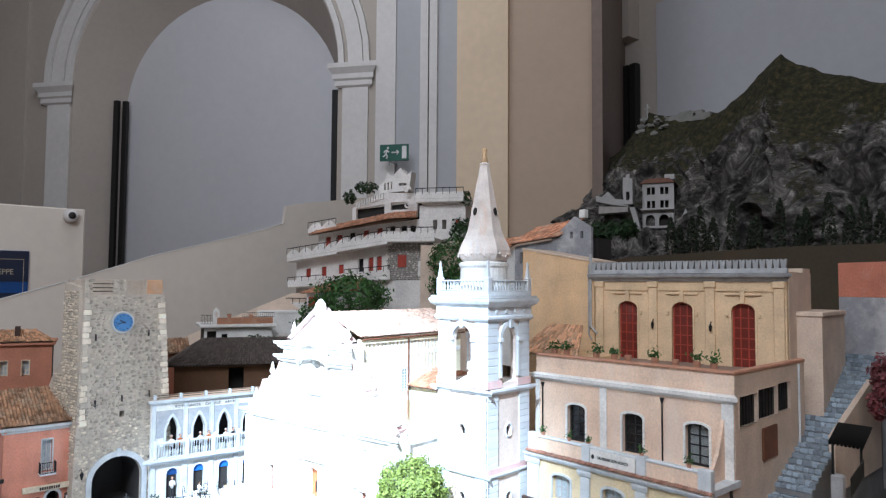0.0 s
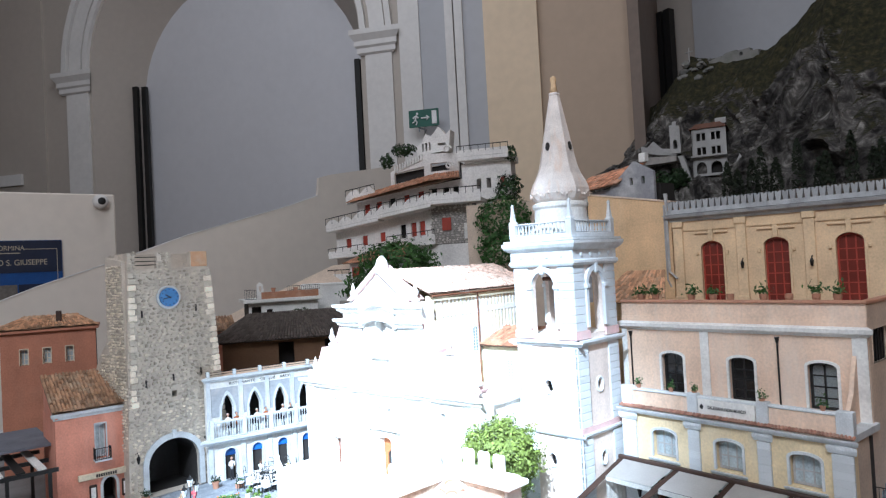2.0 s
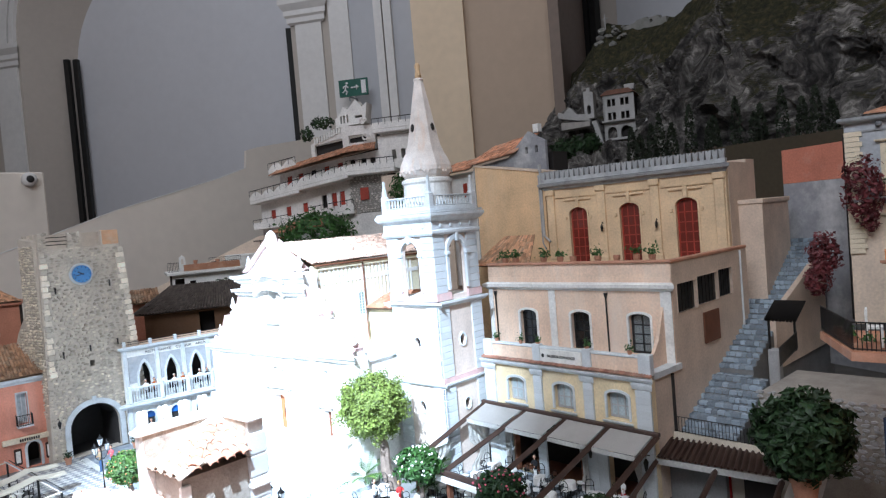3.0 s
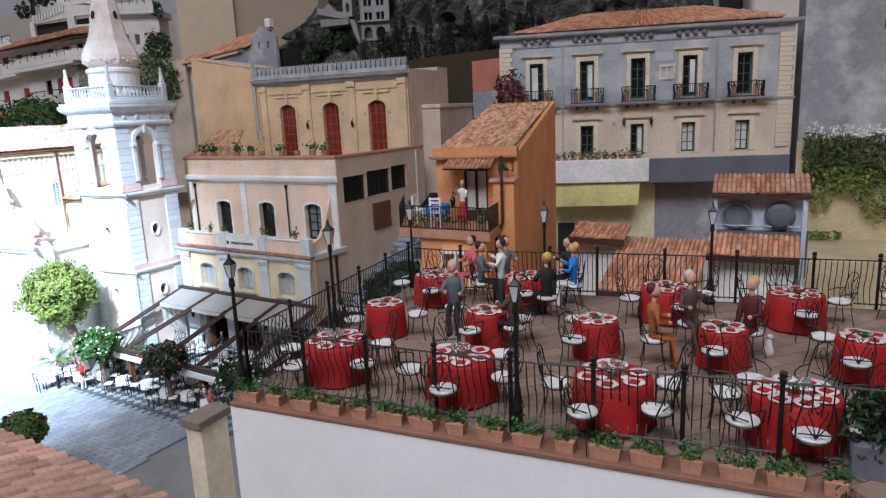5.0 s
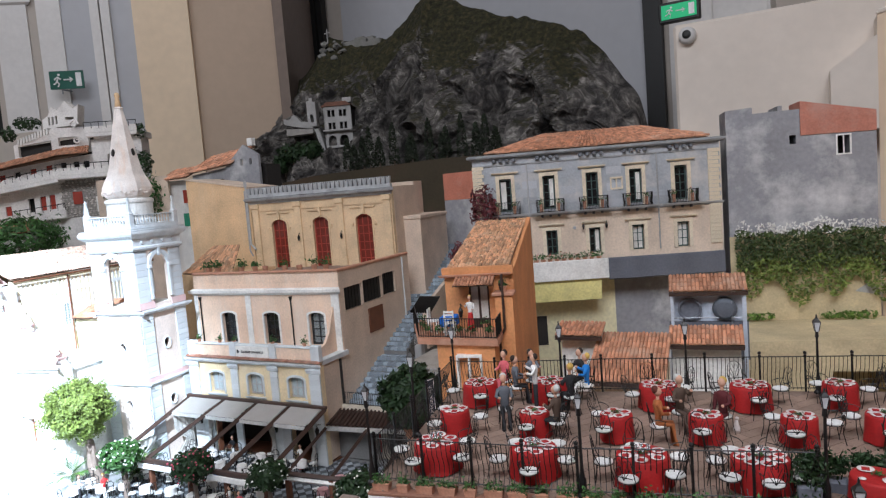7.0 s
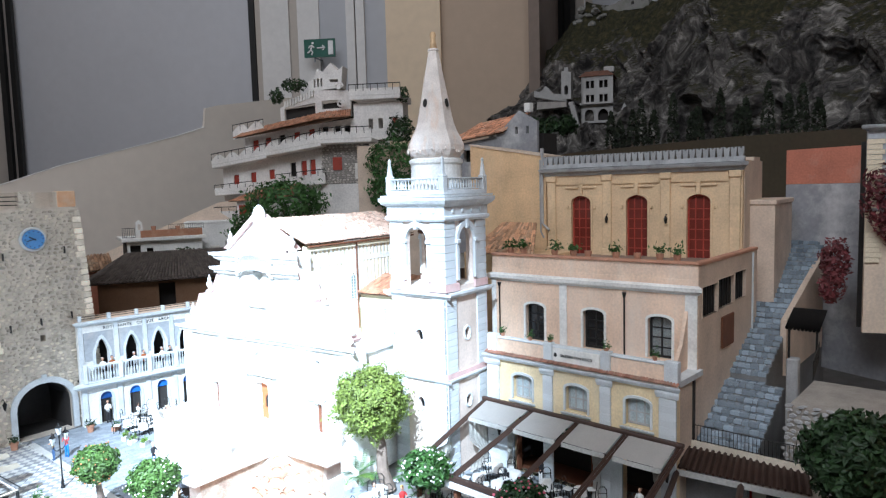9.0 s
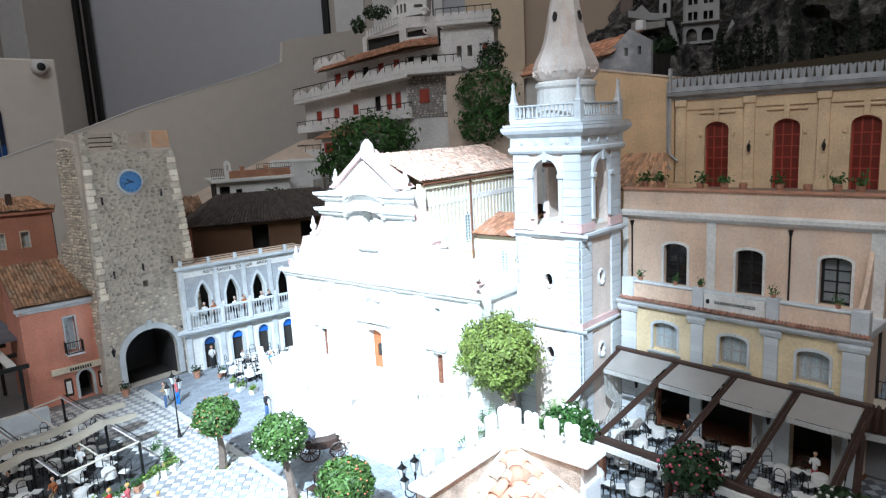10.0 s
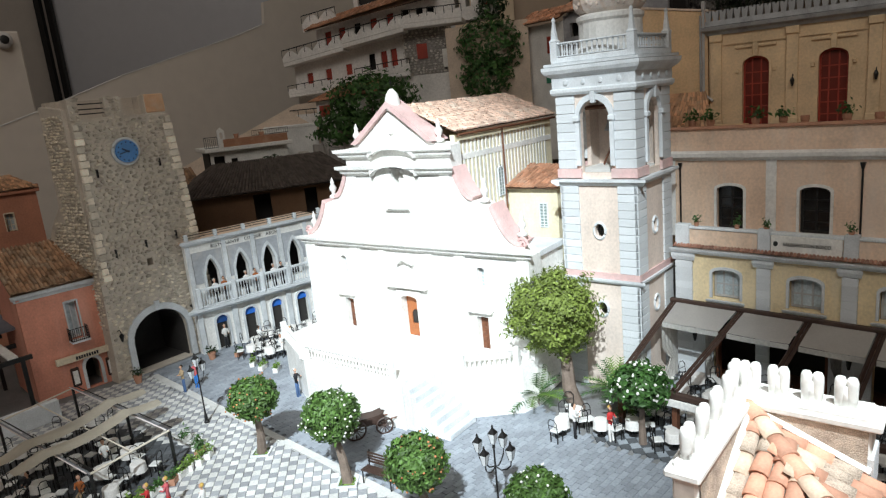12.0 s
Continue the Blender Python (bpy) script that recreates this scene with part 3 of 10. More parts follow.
def exit_sign(m, w, h, lit):
    s = thing("exit_sign", m, "lit green emergency exit sign in a dark box" if lit else "dark green emergency exit sign with white figure and arrow", "exit sign")
    if lit:
        part("case", soft_box(-0.02, 0.004, -0.02, w + 0.02, 0.07, h + 0.02, 0.006), BLACKPAINT, s)
        part("face", bbox(0, -0.004, 0, w, 0.003, h), SIGNLIT, s)
    else:
        part("face", bbox(0, 0, 0, w, 0.02, h), SIGNGREEN, s)
    pic = bmesh.new()
    lathe(pic, [(0.07 * h, 0), (0.07 * h, 0.004)], 10)
    bmesh.ops.rotate(pic, verts=pic.verts[:], cent=(0, 0, 0), matrix=Matrix.Rotation(radians(90), 3, "X"))
    bmesh.ops.translate(pic, verts=pic.verts[:], vec=(0.29 * w, -0.004, 0.78 * h))
    for p in (((0.27, 0.68), (0.22, 0.42)), ((0.22, 0.42), (0.28, 0.28), (0.24, 0.12)), ((0.22, 0.42), (0.16, 0.3), (0.11, 0.26)), ((0.26, 0.64), (0.33, 0.52)), ((0.26, 0.66), (0.18, 0.6), (0.15, 0.5)), ((0.42, 0.5), (0.66, 0.5)), ((0.60, 0.62), (0.68, 0.5), (0.60, 0.38))):
        tube(pic, [(x * w, -0.005, z * h) for x, z in p], 0.045 * h, 5)
    box(pic, 0.78 * w, -0.006, 0.12 * h, 0.94 * w, -0.001, 0.88 * h)
    part("pictogram", pic, SIGNWHITE, s)
    return s


exit_sign(HALL @ pose(3.53, -0.30, 2.34), 0.29, 0.165, False)
solid("sign_bracket", tube(bmesh.new(), [(3.62, -0.27, 2.30), (3.62, -0.27, 2.34), (3.62, -0.02, 2.36)], 0.008), STEEL, "thin bracket of the exit sign", "bracket", HALL)
exit_sign(facing((5.02, -0.02), (5.0, -0.26), 0.0) @ pose(0, 0, 2.12), 0.24, 0.10, True)


def camera_eye(m):
    c = thing("security_camera", m, "small pale round security camera on the wall", "security camera")
    part("housing", lathe(bmesh.new(), [(0.055, 0), (0.06, 0.02), (0.055, 0.06), (0.035, 0.075)], 16), HALLTRIM, c, smooth=True)
    part("lens", lathe(bmesh.new(), [(0.03, 0.076), (0.028, 0.085), (0.012, 0.09)], 14), BLACKPAINT, c, "black lens")


camera_eye(facing((4.95, -0.10), (4.86, -2.1)) @ pose(0.10, 0.0, 1.97, 90, 0, 0))
camera_eye(pose(1.475, 6.23, 1.575, 90, 0, 0))

# ---- the mountain ----
MOUNT = facing((5.75, 3.02), (5.45, 0.30))
PROFILE = [(-2.2, 1.25), (-1.6, 1.80), (-1.45, 1.95), (-0.97, 2.25), (-0.64, 2.42), (-0.455, 2.55), (-0.33, 2.69), (-0.1, 2.61), (0.36, 2.54), (0.54, 2.62), (0.77, 2.80), (0.96, 2.91), (1.12, 2.79), (1.44, 2.60), (1.70, 2.51), (1.88, 2.46), (2.37, 2.25), (2.53, 2.05), (2.69, 1.84), (2.81, 1.65), (2.86, 1.43), (3.05, 1.0)]


def ridge_height(u):
    for (a, za), (b, zb) in zip(PROFILE, PROFILE[1:]):
        if a <= u <= b:
            return za + (zb - za) * (u - a) / (b - a)
    return 1.0


def rock_depth(u, t, zs):
    """How far the mountain stands forward of its ridge at share t of its height."""
    p = Vector((u * 1.3, t * 2.2, 3.1))
    w = p + Vector((noise.noise(p * 2.3), noise.noise(p * 2.3 + Vector((9, 2, 5))), 0)) * 0.35
    crag = 0.0
    for f, a in ((1.5, 0.30), (3.4, 0.17), (7.5, 0.085), (16, 0.04)):
        crag += (1 - 2 * abs(noise.noise(w * f))) * a
    cliff = min(1, max(0, (0.86 - t) / 0.2))
    return 0.95 * (1 - t) ** 0.8 + (0.25 + 0.75 * cliff) * (crag - 0.2) * (1 - t ** 6)


hill = bmesh.new()
NU, NT = 300, 150
grid = []
for i in range(NU + 1):
    u = -2.2 + 5.25 * i / NU
    zs = ridge_height(u) + 0.035 * noise.noise(Vector((u * 6, 0.3, 0.7))) + 0.02 * noise.noise(Vector((u * 17, 0.3, 0.7)))
    col = []
    for j in range(NT + 1):
        t = j / NT
        jig = Vector((u * 9, t * 9, 1.7))
        col.append(hill.verts.new((u + 0.02 * noise.noise(jig), -rock_depth(u, t, zs), 0.4 + (zs - 0.4) * t)))
    grid.append(col)
for i in range(NU):
    for j in range(NT):
        hill.faces.new((grid[i][j], grid[i + 1][j], grid[i + 1][j + 1], grid[i][j + 1]))


def mountain_material():
    """Grey cliff with pale veins and dark clefts; scrub on the flatter and higher ground."""
    m = bpy.data.materials.new("rock_and_scrub")
    m.use_nodes = True
    n, ln = m.node_tree.nodes, m.node_tree.links
    b = n["Principled BSDF"]
    b.inputs["Roughness"].default_value = 0.9
    co, geo = n.new("ShaderNodeTexCoord"), n.new("ShaderNodeNewGeometry")
    where, slope = n.new("ShaderNodeSeparateXYZ"), n.new("ShaderNodeSeparateXYZ")
    ln.new(co.outputs["Object"], where.inputs[0])
    ln.new(geo.outputs["Normal"], slope.inputs[0])

    def ntex(scale, detail=6, rough=0.6, distortion=0.0):
        t = n.new("ShaderNodeTexNoise")
        for k, v in (("Scale", scale), ("Detail", detail), ("Roughness", rough), ("Distortion", distortion)):
            t.inputs[k].default_value = v
        ln.new(co.outputs["Object"], t.inputs["Vector"])
        return t.outputs["Fac"]

    def ramp(fac, *stops):
        r = n.new("ShaderNodeValToRGB")
        while len(r.color_ramp.elements) < len(stops):
            r.color_ramp.elements.new(0.5)
        for e, (p, c) in zip(r.color_ramp.elements, stops):
            e.position, e.color = p, (*c, 1)
        ln.new(fac, r.inputs[0])
        return r.outputs[0]

    def calc(op, a, c, d=None):
        q = n.new("ShaderNodeMath")
        q.operation = op
        for k, v in enumerate((a, c, d)):
            if isinstance(v, (int, float)):
                q.inputs[k].default_value = v
            elif v is not None:
                ln.new(v, q.inputs[k])
        return q.outputs[0]

    vein = ntex(6.5, 9, 0.7, 1.1)
    rock = ramp(vein, (0.36, (0.022, 0.020, 0.020)), (0.46, (0.085, 0.078, 0.074)), (0.55, (0.19, 0.175, 0.16)), (0.66, (0.50, 0.47, 0.43)))
    scrub = ramp(ntex(26, 8, 0.7), (0.34, (0.010, 0.011, 0.005)), (0.52, (0.038, 0.037, 0.014)), (0.70, (0.11, 0.085, 0.04)))
    mask = calc("MULTIPLY_ADD", slope.outputs["Z"], 0.42, ntex(2.4, 7, 0.6))
    mask = calc("MULTIPLY_ADD", where.outputs["Z"], 0.42, mask)
    cover = n.new("ShaderNodeMapRange")
    cover.inputs["From Min"].default_value, cover.inputs["From Max"].default_value = 1.50, 1.62
    ln.new(mask, cover.inputs["Value"])
    mix = n.new("ShaderNodeMix")
    mix.data_type = "RGBA"
    ln.new(cover.outputs[0], mix.inputs[0])
    ln.new(rock, mix.inputs[6])
    ln.new(scrub, mix.inputs[7])
    ln.new(mix.outputs[2], b.inputs["Base Color"])
    bump = n.new("ShaderNodeBump")
    bump.inputs["Strength"].default_value, bump.inputs["Distance"].default_value = 0.9, 0.03
    ln.new(ntex(24, 8, 0.72, 0.8), bump.inputs["Height"])
    ln.new(bump.outputs[0], b.inputs["Normal"])
    return m


solid("mountain", hill, mountain_material(), "dark model mountain of grey rock and green scrub", "mountain", MOUNT, smooth=False)

# ---- ground of the model ----
base = thing("ground", pose(0, 0, 0), "paved model piazza on its base", "ground", kind="structure")
part("base_slab", bbox(-0.4, 0.2, -0.95, 5.2, 4.88, -0.006), JOINT, base)


def in_wall(poly, x, z):
    c = False
    for (x0, z0), (x1, z1) in zip(poly, poly[1:] + poly[:1]):
        if (z0 > z) != (z1 > z) and x < (x1 - x0) * (z - z0) / (z1 - z0) + x0:
            c = not c
    return c


def rubble(parent, keep, x0, x1, z0, z1, size, material, single=0, y=0.0, proud=0.006, seed=3):
    """Uneven field stones bedded in a wall face; the first ones are pieces of their own."""
    rng = random.Random(seed)
    shapes = []
    for k in range(10):
        bm = bmesh.new()
        n = rng.choice((5, 6, 7))
        angs = sorted((i + rng.uniform(-0.3, 0.3)) * 2 * math.pi / n for i in range(n))
        low = [bm.verts.new((0.5 * math.cos(a) * rng.uniform(0.85, 1.1), 0.002, 0.5 * math.sin(a) * rng.uniform(0.85, 1.1))) for a in angs]
        top = [bm.verts.new((v.co.x * 0.78, -1.0, v.co.z * 0.78)) for v in low]
        bm.faces.new(top)
        for i in range(n):
            bm.faces.new((low[i], low[(i + 1) % n], top[(i + 1) % n], top[i]))
        bmesh.ops.recalc_face_normals(bm, faces=bm.faces[:])
        shapes.append(mesh_of("stone", bm, material))
    verts, faces, count = [], [], 0
    z = z0
    while z < z1:
        h = size * rng.uniform(0.55, 1.0)
        x = x0 + rng.uniform(-size, 0)
        while x < x1:
            w = size * rng.uniform(0.7, 1.9)
            cx, cz = x + w / 2, z + h / 2 + rng.uniform(-0.2, 0.2) * h
            if keep(cx, cz):
                m = pose(cx, y, cz, 0, rng.uniform(-18, 18), 0) @ Matrix.Diagonal((w * rng.uniform(0.68, 0.98), proud * rng.uniform(0.5, 1.2), h * rng.uniform(0.68, 1.02), 1))
                me = rng.choice(shapes)
                if count < single:
                    again("stone", me, parent, m)
                else:
                    k = len(verts)
                    verts += [m @ v.co for v in me.vertices]
                    faces += [[k + i for i in p.vertices] for p in me.polygons]
                count += 1
            x += w
        z += h
    if verts:
        me = bpy.data.meshes.new("stone_rest")
        me.from_pydata(verts, [], faces)
        me.materials.append(material)
        ob = new("stone_rest", me)
        ob.parent = parent
        tagged(ob, kind="stuff")


# ---- clock tower ----
CT = site(0.829, 3.272, 0.000, 5.08, 1.041, 1.000, 1.003)
tower = thing("clock_tower", CT, "rubble stone clock tower with an arched gateway", "tower")
ct_out = [(-0.01, -0.005), (0.425, -0.005), (0.425, -0.004), (0.357, 1.03), (0.281, 1.03), (0.281, 0.962), (0.198, 0.962), (0.198, 1.03), (0.139, 1.03), (0.139, 0.962), (0.049, 0.962), (0.049, 1.03), (0.018, 1.03)]
ct_body = [(-0.01, -0.005), (0.425, -0.005), (0.361, 0.955), (0.016, 0.955)]
gate = arc_hole(0.068, 0.283, 0.0, 0.225, 0.1, 12)
part("body", plate(ct_body, [gate, rect(0.178, 0.400, 0.200, 0.428)], 0.0, 0.21), TOWERMORTAR, tower)
part("parapet", plate([(0.0165, 0.957), (0.361, 0.957)] + ct_out[3:], (), 0.0, 0.03), TOWERMORTAR, tower)
side_par = bmesh.new()
for y0, y1, z1 in ((0.031, 0.21, 0.985), (0.031, 0.06, 1.03), (0.10, 0.14, 1.03), (0.18, 0.21, 1.03)):
    box(side_par, 0.018, y0, 0.957, 0.045, y1, z1)
    box(side_par, 0.33, y0, 0.957, 0.357, y1, z1)
box(side_par, 0.046, 0.18, 0.957, 0.329, 0.208, 1.03)
part("parapet", side_par, TOWERMORTAR, tower)
# black back, lining and floor paint the shade inside the gateway
part("passage", bbox(0.03, 0.205, -0.004, 0.33, 0.225, 0.25), OPENINGSHADE, tower)
part("passage_lining", plate(arc_hole(0.0685, 0.2825, 0.0, 0.2245, 0.0995, 12), [arc_hole(0.0725, 0.2785, -0.001, 0.2205, 0.0965, 12)], 0.02, 0.204), OPENINGSHADE, tower)
part("passage_floor", bbox(0.0735, 0.05, -0.004, 0.2775, 0.204, 0.003), OPENINGSHADE, tower)
ring = arc_hole(0.046, 0.305, 0.0, 0.250, 0.122, 12)
part("gate_arch", plate(ring, [arc_hole(0.068, 0.283, -0.001, 0.225, 0.1, 12)], -0.009, 0.01), PALE, tower, "dressed pale stone arch")
part("keystone", soft_box(0.168, -0.014, 0.224, 0.186, 0.0, 0.262, 0.002), PALE, tower)
part("rail", tube(tube(tube(bmesh.new(), [(0.049, 0.012, 0.978), (0.139, 0.012, 0.978)], 0.0022), [(0.049, 0.012, 0.994), (0.139, 0.012, 0.994)], 0.0022), [(0.049, 0.012, 1.012), (0.139, 0.012, 1.012)], 0.0022), IRON, tower)
part("brick_merlon", soft_box(0.284, -0.004, 0.964, 0.356, 0.033, 1.032, 0.003), TERRAOLD, tower, "warm brick merlon")


def ct_keep(x, z):
    l, r = 0.0 + 0.018 * z, 0.418 - 0.064 * z
    return l < x < r and not in_wall(ring, x, z) and math.hypot(x - 0.176, z - 0.835) > 0.056 and not (0.168 < x < 0.21 and 0.39 < z < 0.44) and not (z > 0.955 and not (0.14 < x < 0.198 or 0.02 < x < 0.048))


rubble(tower, ct_keep, 0.0, 0.43, 0.0, 1.03, 0.0185, RUBBLE, single=290, proud=0.007)
rq = random.Random(14)
for i in range(36):
    z = 0.02 + i * 0.0258
    w = rq.uniform(0.022, 0.040)
    r = 0.427 - 0.064 * z
    part("quoin", soft_box(r - w, -0.0085, z, r + 0.002, 0.03, z + 0.0238, 0.003), TOWERSTONE, tower)
    if z > 0.36:
        l = 0.006 + 0.012 * z
        part("quoin", soft_box(l - 0.002, -0.0085, z, l + w * 0.8, 0.03, z + 0.0238, 0.003), TOWERSTONE, tower)
for x, z in ((0.066, 0.755), (0.295, 0.765), (0.072, 0.46), (0.185, 0.47), (0.305, 0.48), (0.335, 0.40)):
    part("slot", bbox(x - 0.002, -0.010, z, x + 0.002, 0.0, z + 0.03), IRON, tower)
dial = part("clock_face", lathe(bmesh.new(), [(0.040, -0.012), (0.040, -0.002)], 32), CLOCKBLUE, tower, "blue clock dial")
dial.matrix_basis = pose(0.176, 0.0, 0.835, 90, 0, 0) @ pose(0, 0, 0.024)
rim = bmesh.new()
tube(rim, [(0.176 + 0.0455 * math.cos(a * math.pi / 18), -0.010, 0.835 + 0.0455 * math.sin(a * math.pi / 18)) for a in range(37)], 0.0062, 6)
part("clock_rim", rim, PALE, tower, "white stone rim", smooth=True)
for k in range(12):
    a = k * math.pi / 6
    dots = bmesh.new()
    box(dots, 0.176 + 0.033 * math.sin(a) - 0.0016, -0.0245, 0.835 + 0.033 * math.cos(a) - 0.0022, 0.176 + 0.033 * math.sin(a) + 0.0016, -0.0225, 0.835 + 0.033 * math.cos(a) + 0.0022)
    part("hour_mark", dots, PANELNAVY, tower)
hand = bmesh.new()
for a, l, w in ((-58, 0.022, 0.0024), (-104, 0.030, 0.0018)):
    s, c = math.sin(radians(a)), math.cos(radians(a))
    tube(hand, [(0.176 - 0.006 * s, -0.027, 0.835 - 0.006 * c), (0.176 + l * s, -0.027, 0.835 + l * c)], w, 5)
part("clock_pointer", hand, PANELNAVY, tower)
for x in (0.02, 0.36):
    lamp_b = bmesh.new()
    tube(lamp_b, [(x, 0, 0.19), (x, -0.02, 0.20), (x, -0.03, 0.19)], 0.0014)
    lathe(lamp_b, [(0.003, -0.03), (0.008, -0.008), (0.009, -0.006), (0.002, 0.004)], 6, (x, -0.03, 0.185))
    part("wall_lantern", lamp_b, IRON, tower)

# rough side wall left of the tower
flank = thing("stone_flank_wall", facing((0.774, 3.587), (0.829, 3.292)), "dark rubble wall running back from the tower", "wall")
part("wall", plate([(-0.12, 0), (0.30, 0), (0.30, 1.0), (0.155, 1.02), (0.145, 0.66), (0.06, 0.58), (-0.12, 0.30)], (), 0.0, 0.05), TOWERMORTAR, flank)
rubble(flank, lambda x, z: (0.165 < x < 0.30 and z < 0.98) or (x > -0.1 and z < 0.44 + 1.6 * x and z < 0.6), -0.1, 0.30, 0.2, 1.0, 0.015, RUBBLE, single=120, seed=8, proud=0.008)

# ---- salmon house ----
PK = site(0.570, 3.335, 0.000, -1.39, 0.805, 1.000, 1.055)
pink = thing("salmon_house", PK, "salmon pink two-storey house with a tiled roof", "house")
part("front_wall", plate(rect(0.0, -0.005, 0.365, 0.36), [rect(0.178, 0.185, 0.228, 0.318), arc_hole(0.205, 0.268, 0.0, 0.105, 0.03)], 0.0, 0.02), PINKY, pink)
part("side_wall", plate([(0, 0), (0.26, 0), (0.26, 0.36), (0, 0.36)], (), 0, 0.02), PINKY, pink).matrix_basis = pose(0.0, 0.281, 0, 0, 0, -90)
part("cornice", moulding(-0.005, 0.37, 0.355, [(0.003, 0), (0.006, 0.008), (0.014, 0.014), (0.016, 0.026)]), PALE, pink)
# black sheet for the shade behind the front openings
part("back_wall", bbox(0.02, 0.12, 0.0, 0.36, 0.135, 0.355), OPENINGSHADE, pink)
tiled_roof(pink, [((-0.015, -0.02, 0.383), (0.385, -0.02, 0.383), (0.385, 0.24, 0.500), (-0.015, 0.24, 0.500))], [24], [10], TERRAOLD, 0.35)
part("gable", plate([(-0.01, 0.36), (0.25, 0.36), (0.25, 0.49), (0.0, 0.38)], (), 0, 0.012), PINKY, pink).matrix_basis = pose(0.012, 0.0, 0, 0, 0, 90) @ pose(0, 0, 0)
window(pink, 0.203, 0.187, 0.048, 0.13, 0.0, PALE, FROST, bars=(2, 1), surround=PALE)
bal = bmesh.new()
box(bal, 0.165, -0.04, 0.178, 0.242, 0.0, 0.184)
part("balcony_slab", bal, PALE, pink)


def iron_rail(parent, pts, z0, h, gap, name="railing", bulge=0.0, r=0.0011, material=None):
    """Iron railing along a polyline: rails and many slim bars."""
    bm = bmesh.new()
    for (ax, ay), (bx, by) in zip(pts, pts[1:]):
        n = max(2, round(math.dist((ax, ay), (bx, by)) / gap))
        for zz in (z0 + 0.003, z0 + h):
            tube(bm, [(ax, ay, zz), (bx, by, zz)], r * 1.3, 4)
        px, py = by - ay, ax - bx
        l = math.hypot(px, py)
        px, py = -px / l, -py / l
        for i in range(n + 1):
            x, y = ax + (bx - ax) * i / n, ay + (by - ay) * i / n
            if bulge:
                tube(bm, [(x + px * bulge * s, y + py * bulge * s, z0 + h * t) for t, s in ((0, 0), (0.18, 0.9), (0.4, 1), (0.65, 0.25), (1, 0))], r, 3)
            else:
                tube(bm, [(x, y, z0), (x, y, z0 + h)], r, 3)
    return part(name, bm, material or IRON, parent)


iron_rail(pink, [(0.167, 0.0), (0.167, -0.038), (0.24, -0.038), (0.24, 0.0)], 0.184, 0.045, 0.008)
part("sign_board", soft_box(0.09, -0.02, 0.112, 0.345, -0.004, 0.135, 0.002), CREAM, pink, "long cream sign board")
marks = bmesh.new()
for i in range(9):
    box(marks, 0.17 + i * 0.011, -0.0225, 0.118, 0.177 + i * 0.011, -0.0205, 0.129)
part("sign_mark", marks, INK, pink)
part("door_surround", plate(arc_hole(0.192, 0.281, 0.0, 0.118, 0.042), [arc_hole(0.205, 0.268, 0.0, 0.105, 0.03)], -0.005, 0.004), PALE, pink)
for x in (0.158, 0.31):
    fr = part("menu_frame", soft_box(x - 0.018, -0.008, 0.02, x + 0.018, -0.002, 0.088, 0.004), WOODDARK, pink)
    part("menu_sheet", bbox(x - 0.011, -0.0105, 0.03, x + 0.011, -0.0085, 0.078), WHITE, fr)

# ---- loggia restaurant ----
LG = site(1.176, 3.245, 0.000, -5.57, 1.060, 1.000, 0.992)
loggia = thing("loggia_restaurant", LG, "white two-storey restaurant with pointed arches and balcony", "building")
wx, dx = (0.059, 0.178, 0.294, 0.409), (0.063, 0.181, 0.297, 0.412)
holes = [arc_hole(x - 0.026, x + 0.026, 0.225, 0.385, 0.06, 10, True) for x in wx] + [arc_hole(x - 0.024, x + 0.024, 0.0, 0.142, 0.026) for x in dx]
part("front_wall", plate(rect(-0.03, -0.005, 0.56, 0.45), holes, 0.0, 0.025), WHITE, loggia)
# black back sheet and floor stand for the shade inside the loggia
part("room_wall", bbox(-0.03, 0.11, 0.0, 0.56, 0.12, 0.45), OPENINGSHADE, loggia)
part("room_floor", bbox(-0.03, 0.026, 0.196, 0.56, 0.109, 0.204), OPENINGSHADE, loggia)
part("roof_slab", bbox(-0.03, 0.001, 0.452, 0.56, 0.20, 0.462), PEACH, loggia)
for x in wx:
    part("arch_moulding", plate(arc_hole(x - 0.036, x + 0.036, 0.222, 0.402, 0.072, 10, True), [arc_hole(x - 0.026, x + 0.026, 0.2215, 0.385, 0.06, 10, True)], -0.006, 0.002), PALE, loggia)
for x in (-0.02, 0.118, 0.236, 0.352, 0.47, 0.53):
    part("pilaster", bbox(x - 0.008, -0.005, 0.19, x + 0.008, -0.001, 0.448), PALE, loggia)
    part("lower_pilaster", bbox(x - 0.010, -0.008, 0.0, x + 0.010, -0.001, 0.175), PALE, loggia)
for i, (x0, x1) in enumerate(zip((-0.012, 0.126, 0.244, 0.36), (0.11, 0.228, 0.344, 0.462))):
    x = wx[i]
    part("grey_panel", plate(rect(x0 + 0.003, 0.29, x1 - 0.003, 0.418), [arc_hole(x - 0.037, x + 0.037, 0.2895, 0.403, 0.073, 10, True)], -0.0025, 0.0005), BLUEPLASTER, loggia)
part("cornice", moulding(-0.03, 0.56, 0.448, [(0.004, 0), (0.01, 0.008), (0.018, 0.012), (0.02, 0.022)], -0.001), PALE, loggia)
part("balcony_slab", moulding(-0.03, 0.56, 0.172, [(0.02, 0), (0.03, 0.008), (0.04, 0.014), (0.042, 0.026)], -0.001), PALE, loggia)


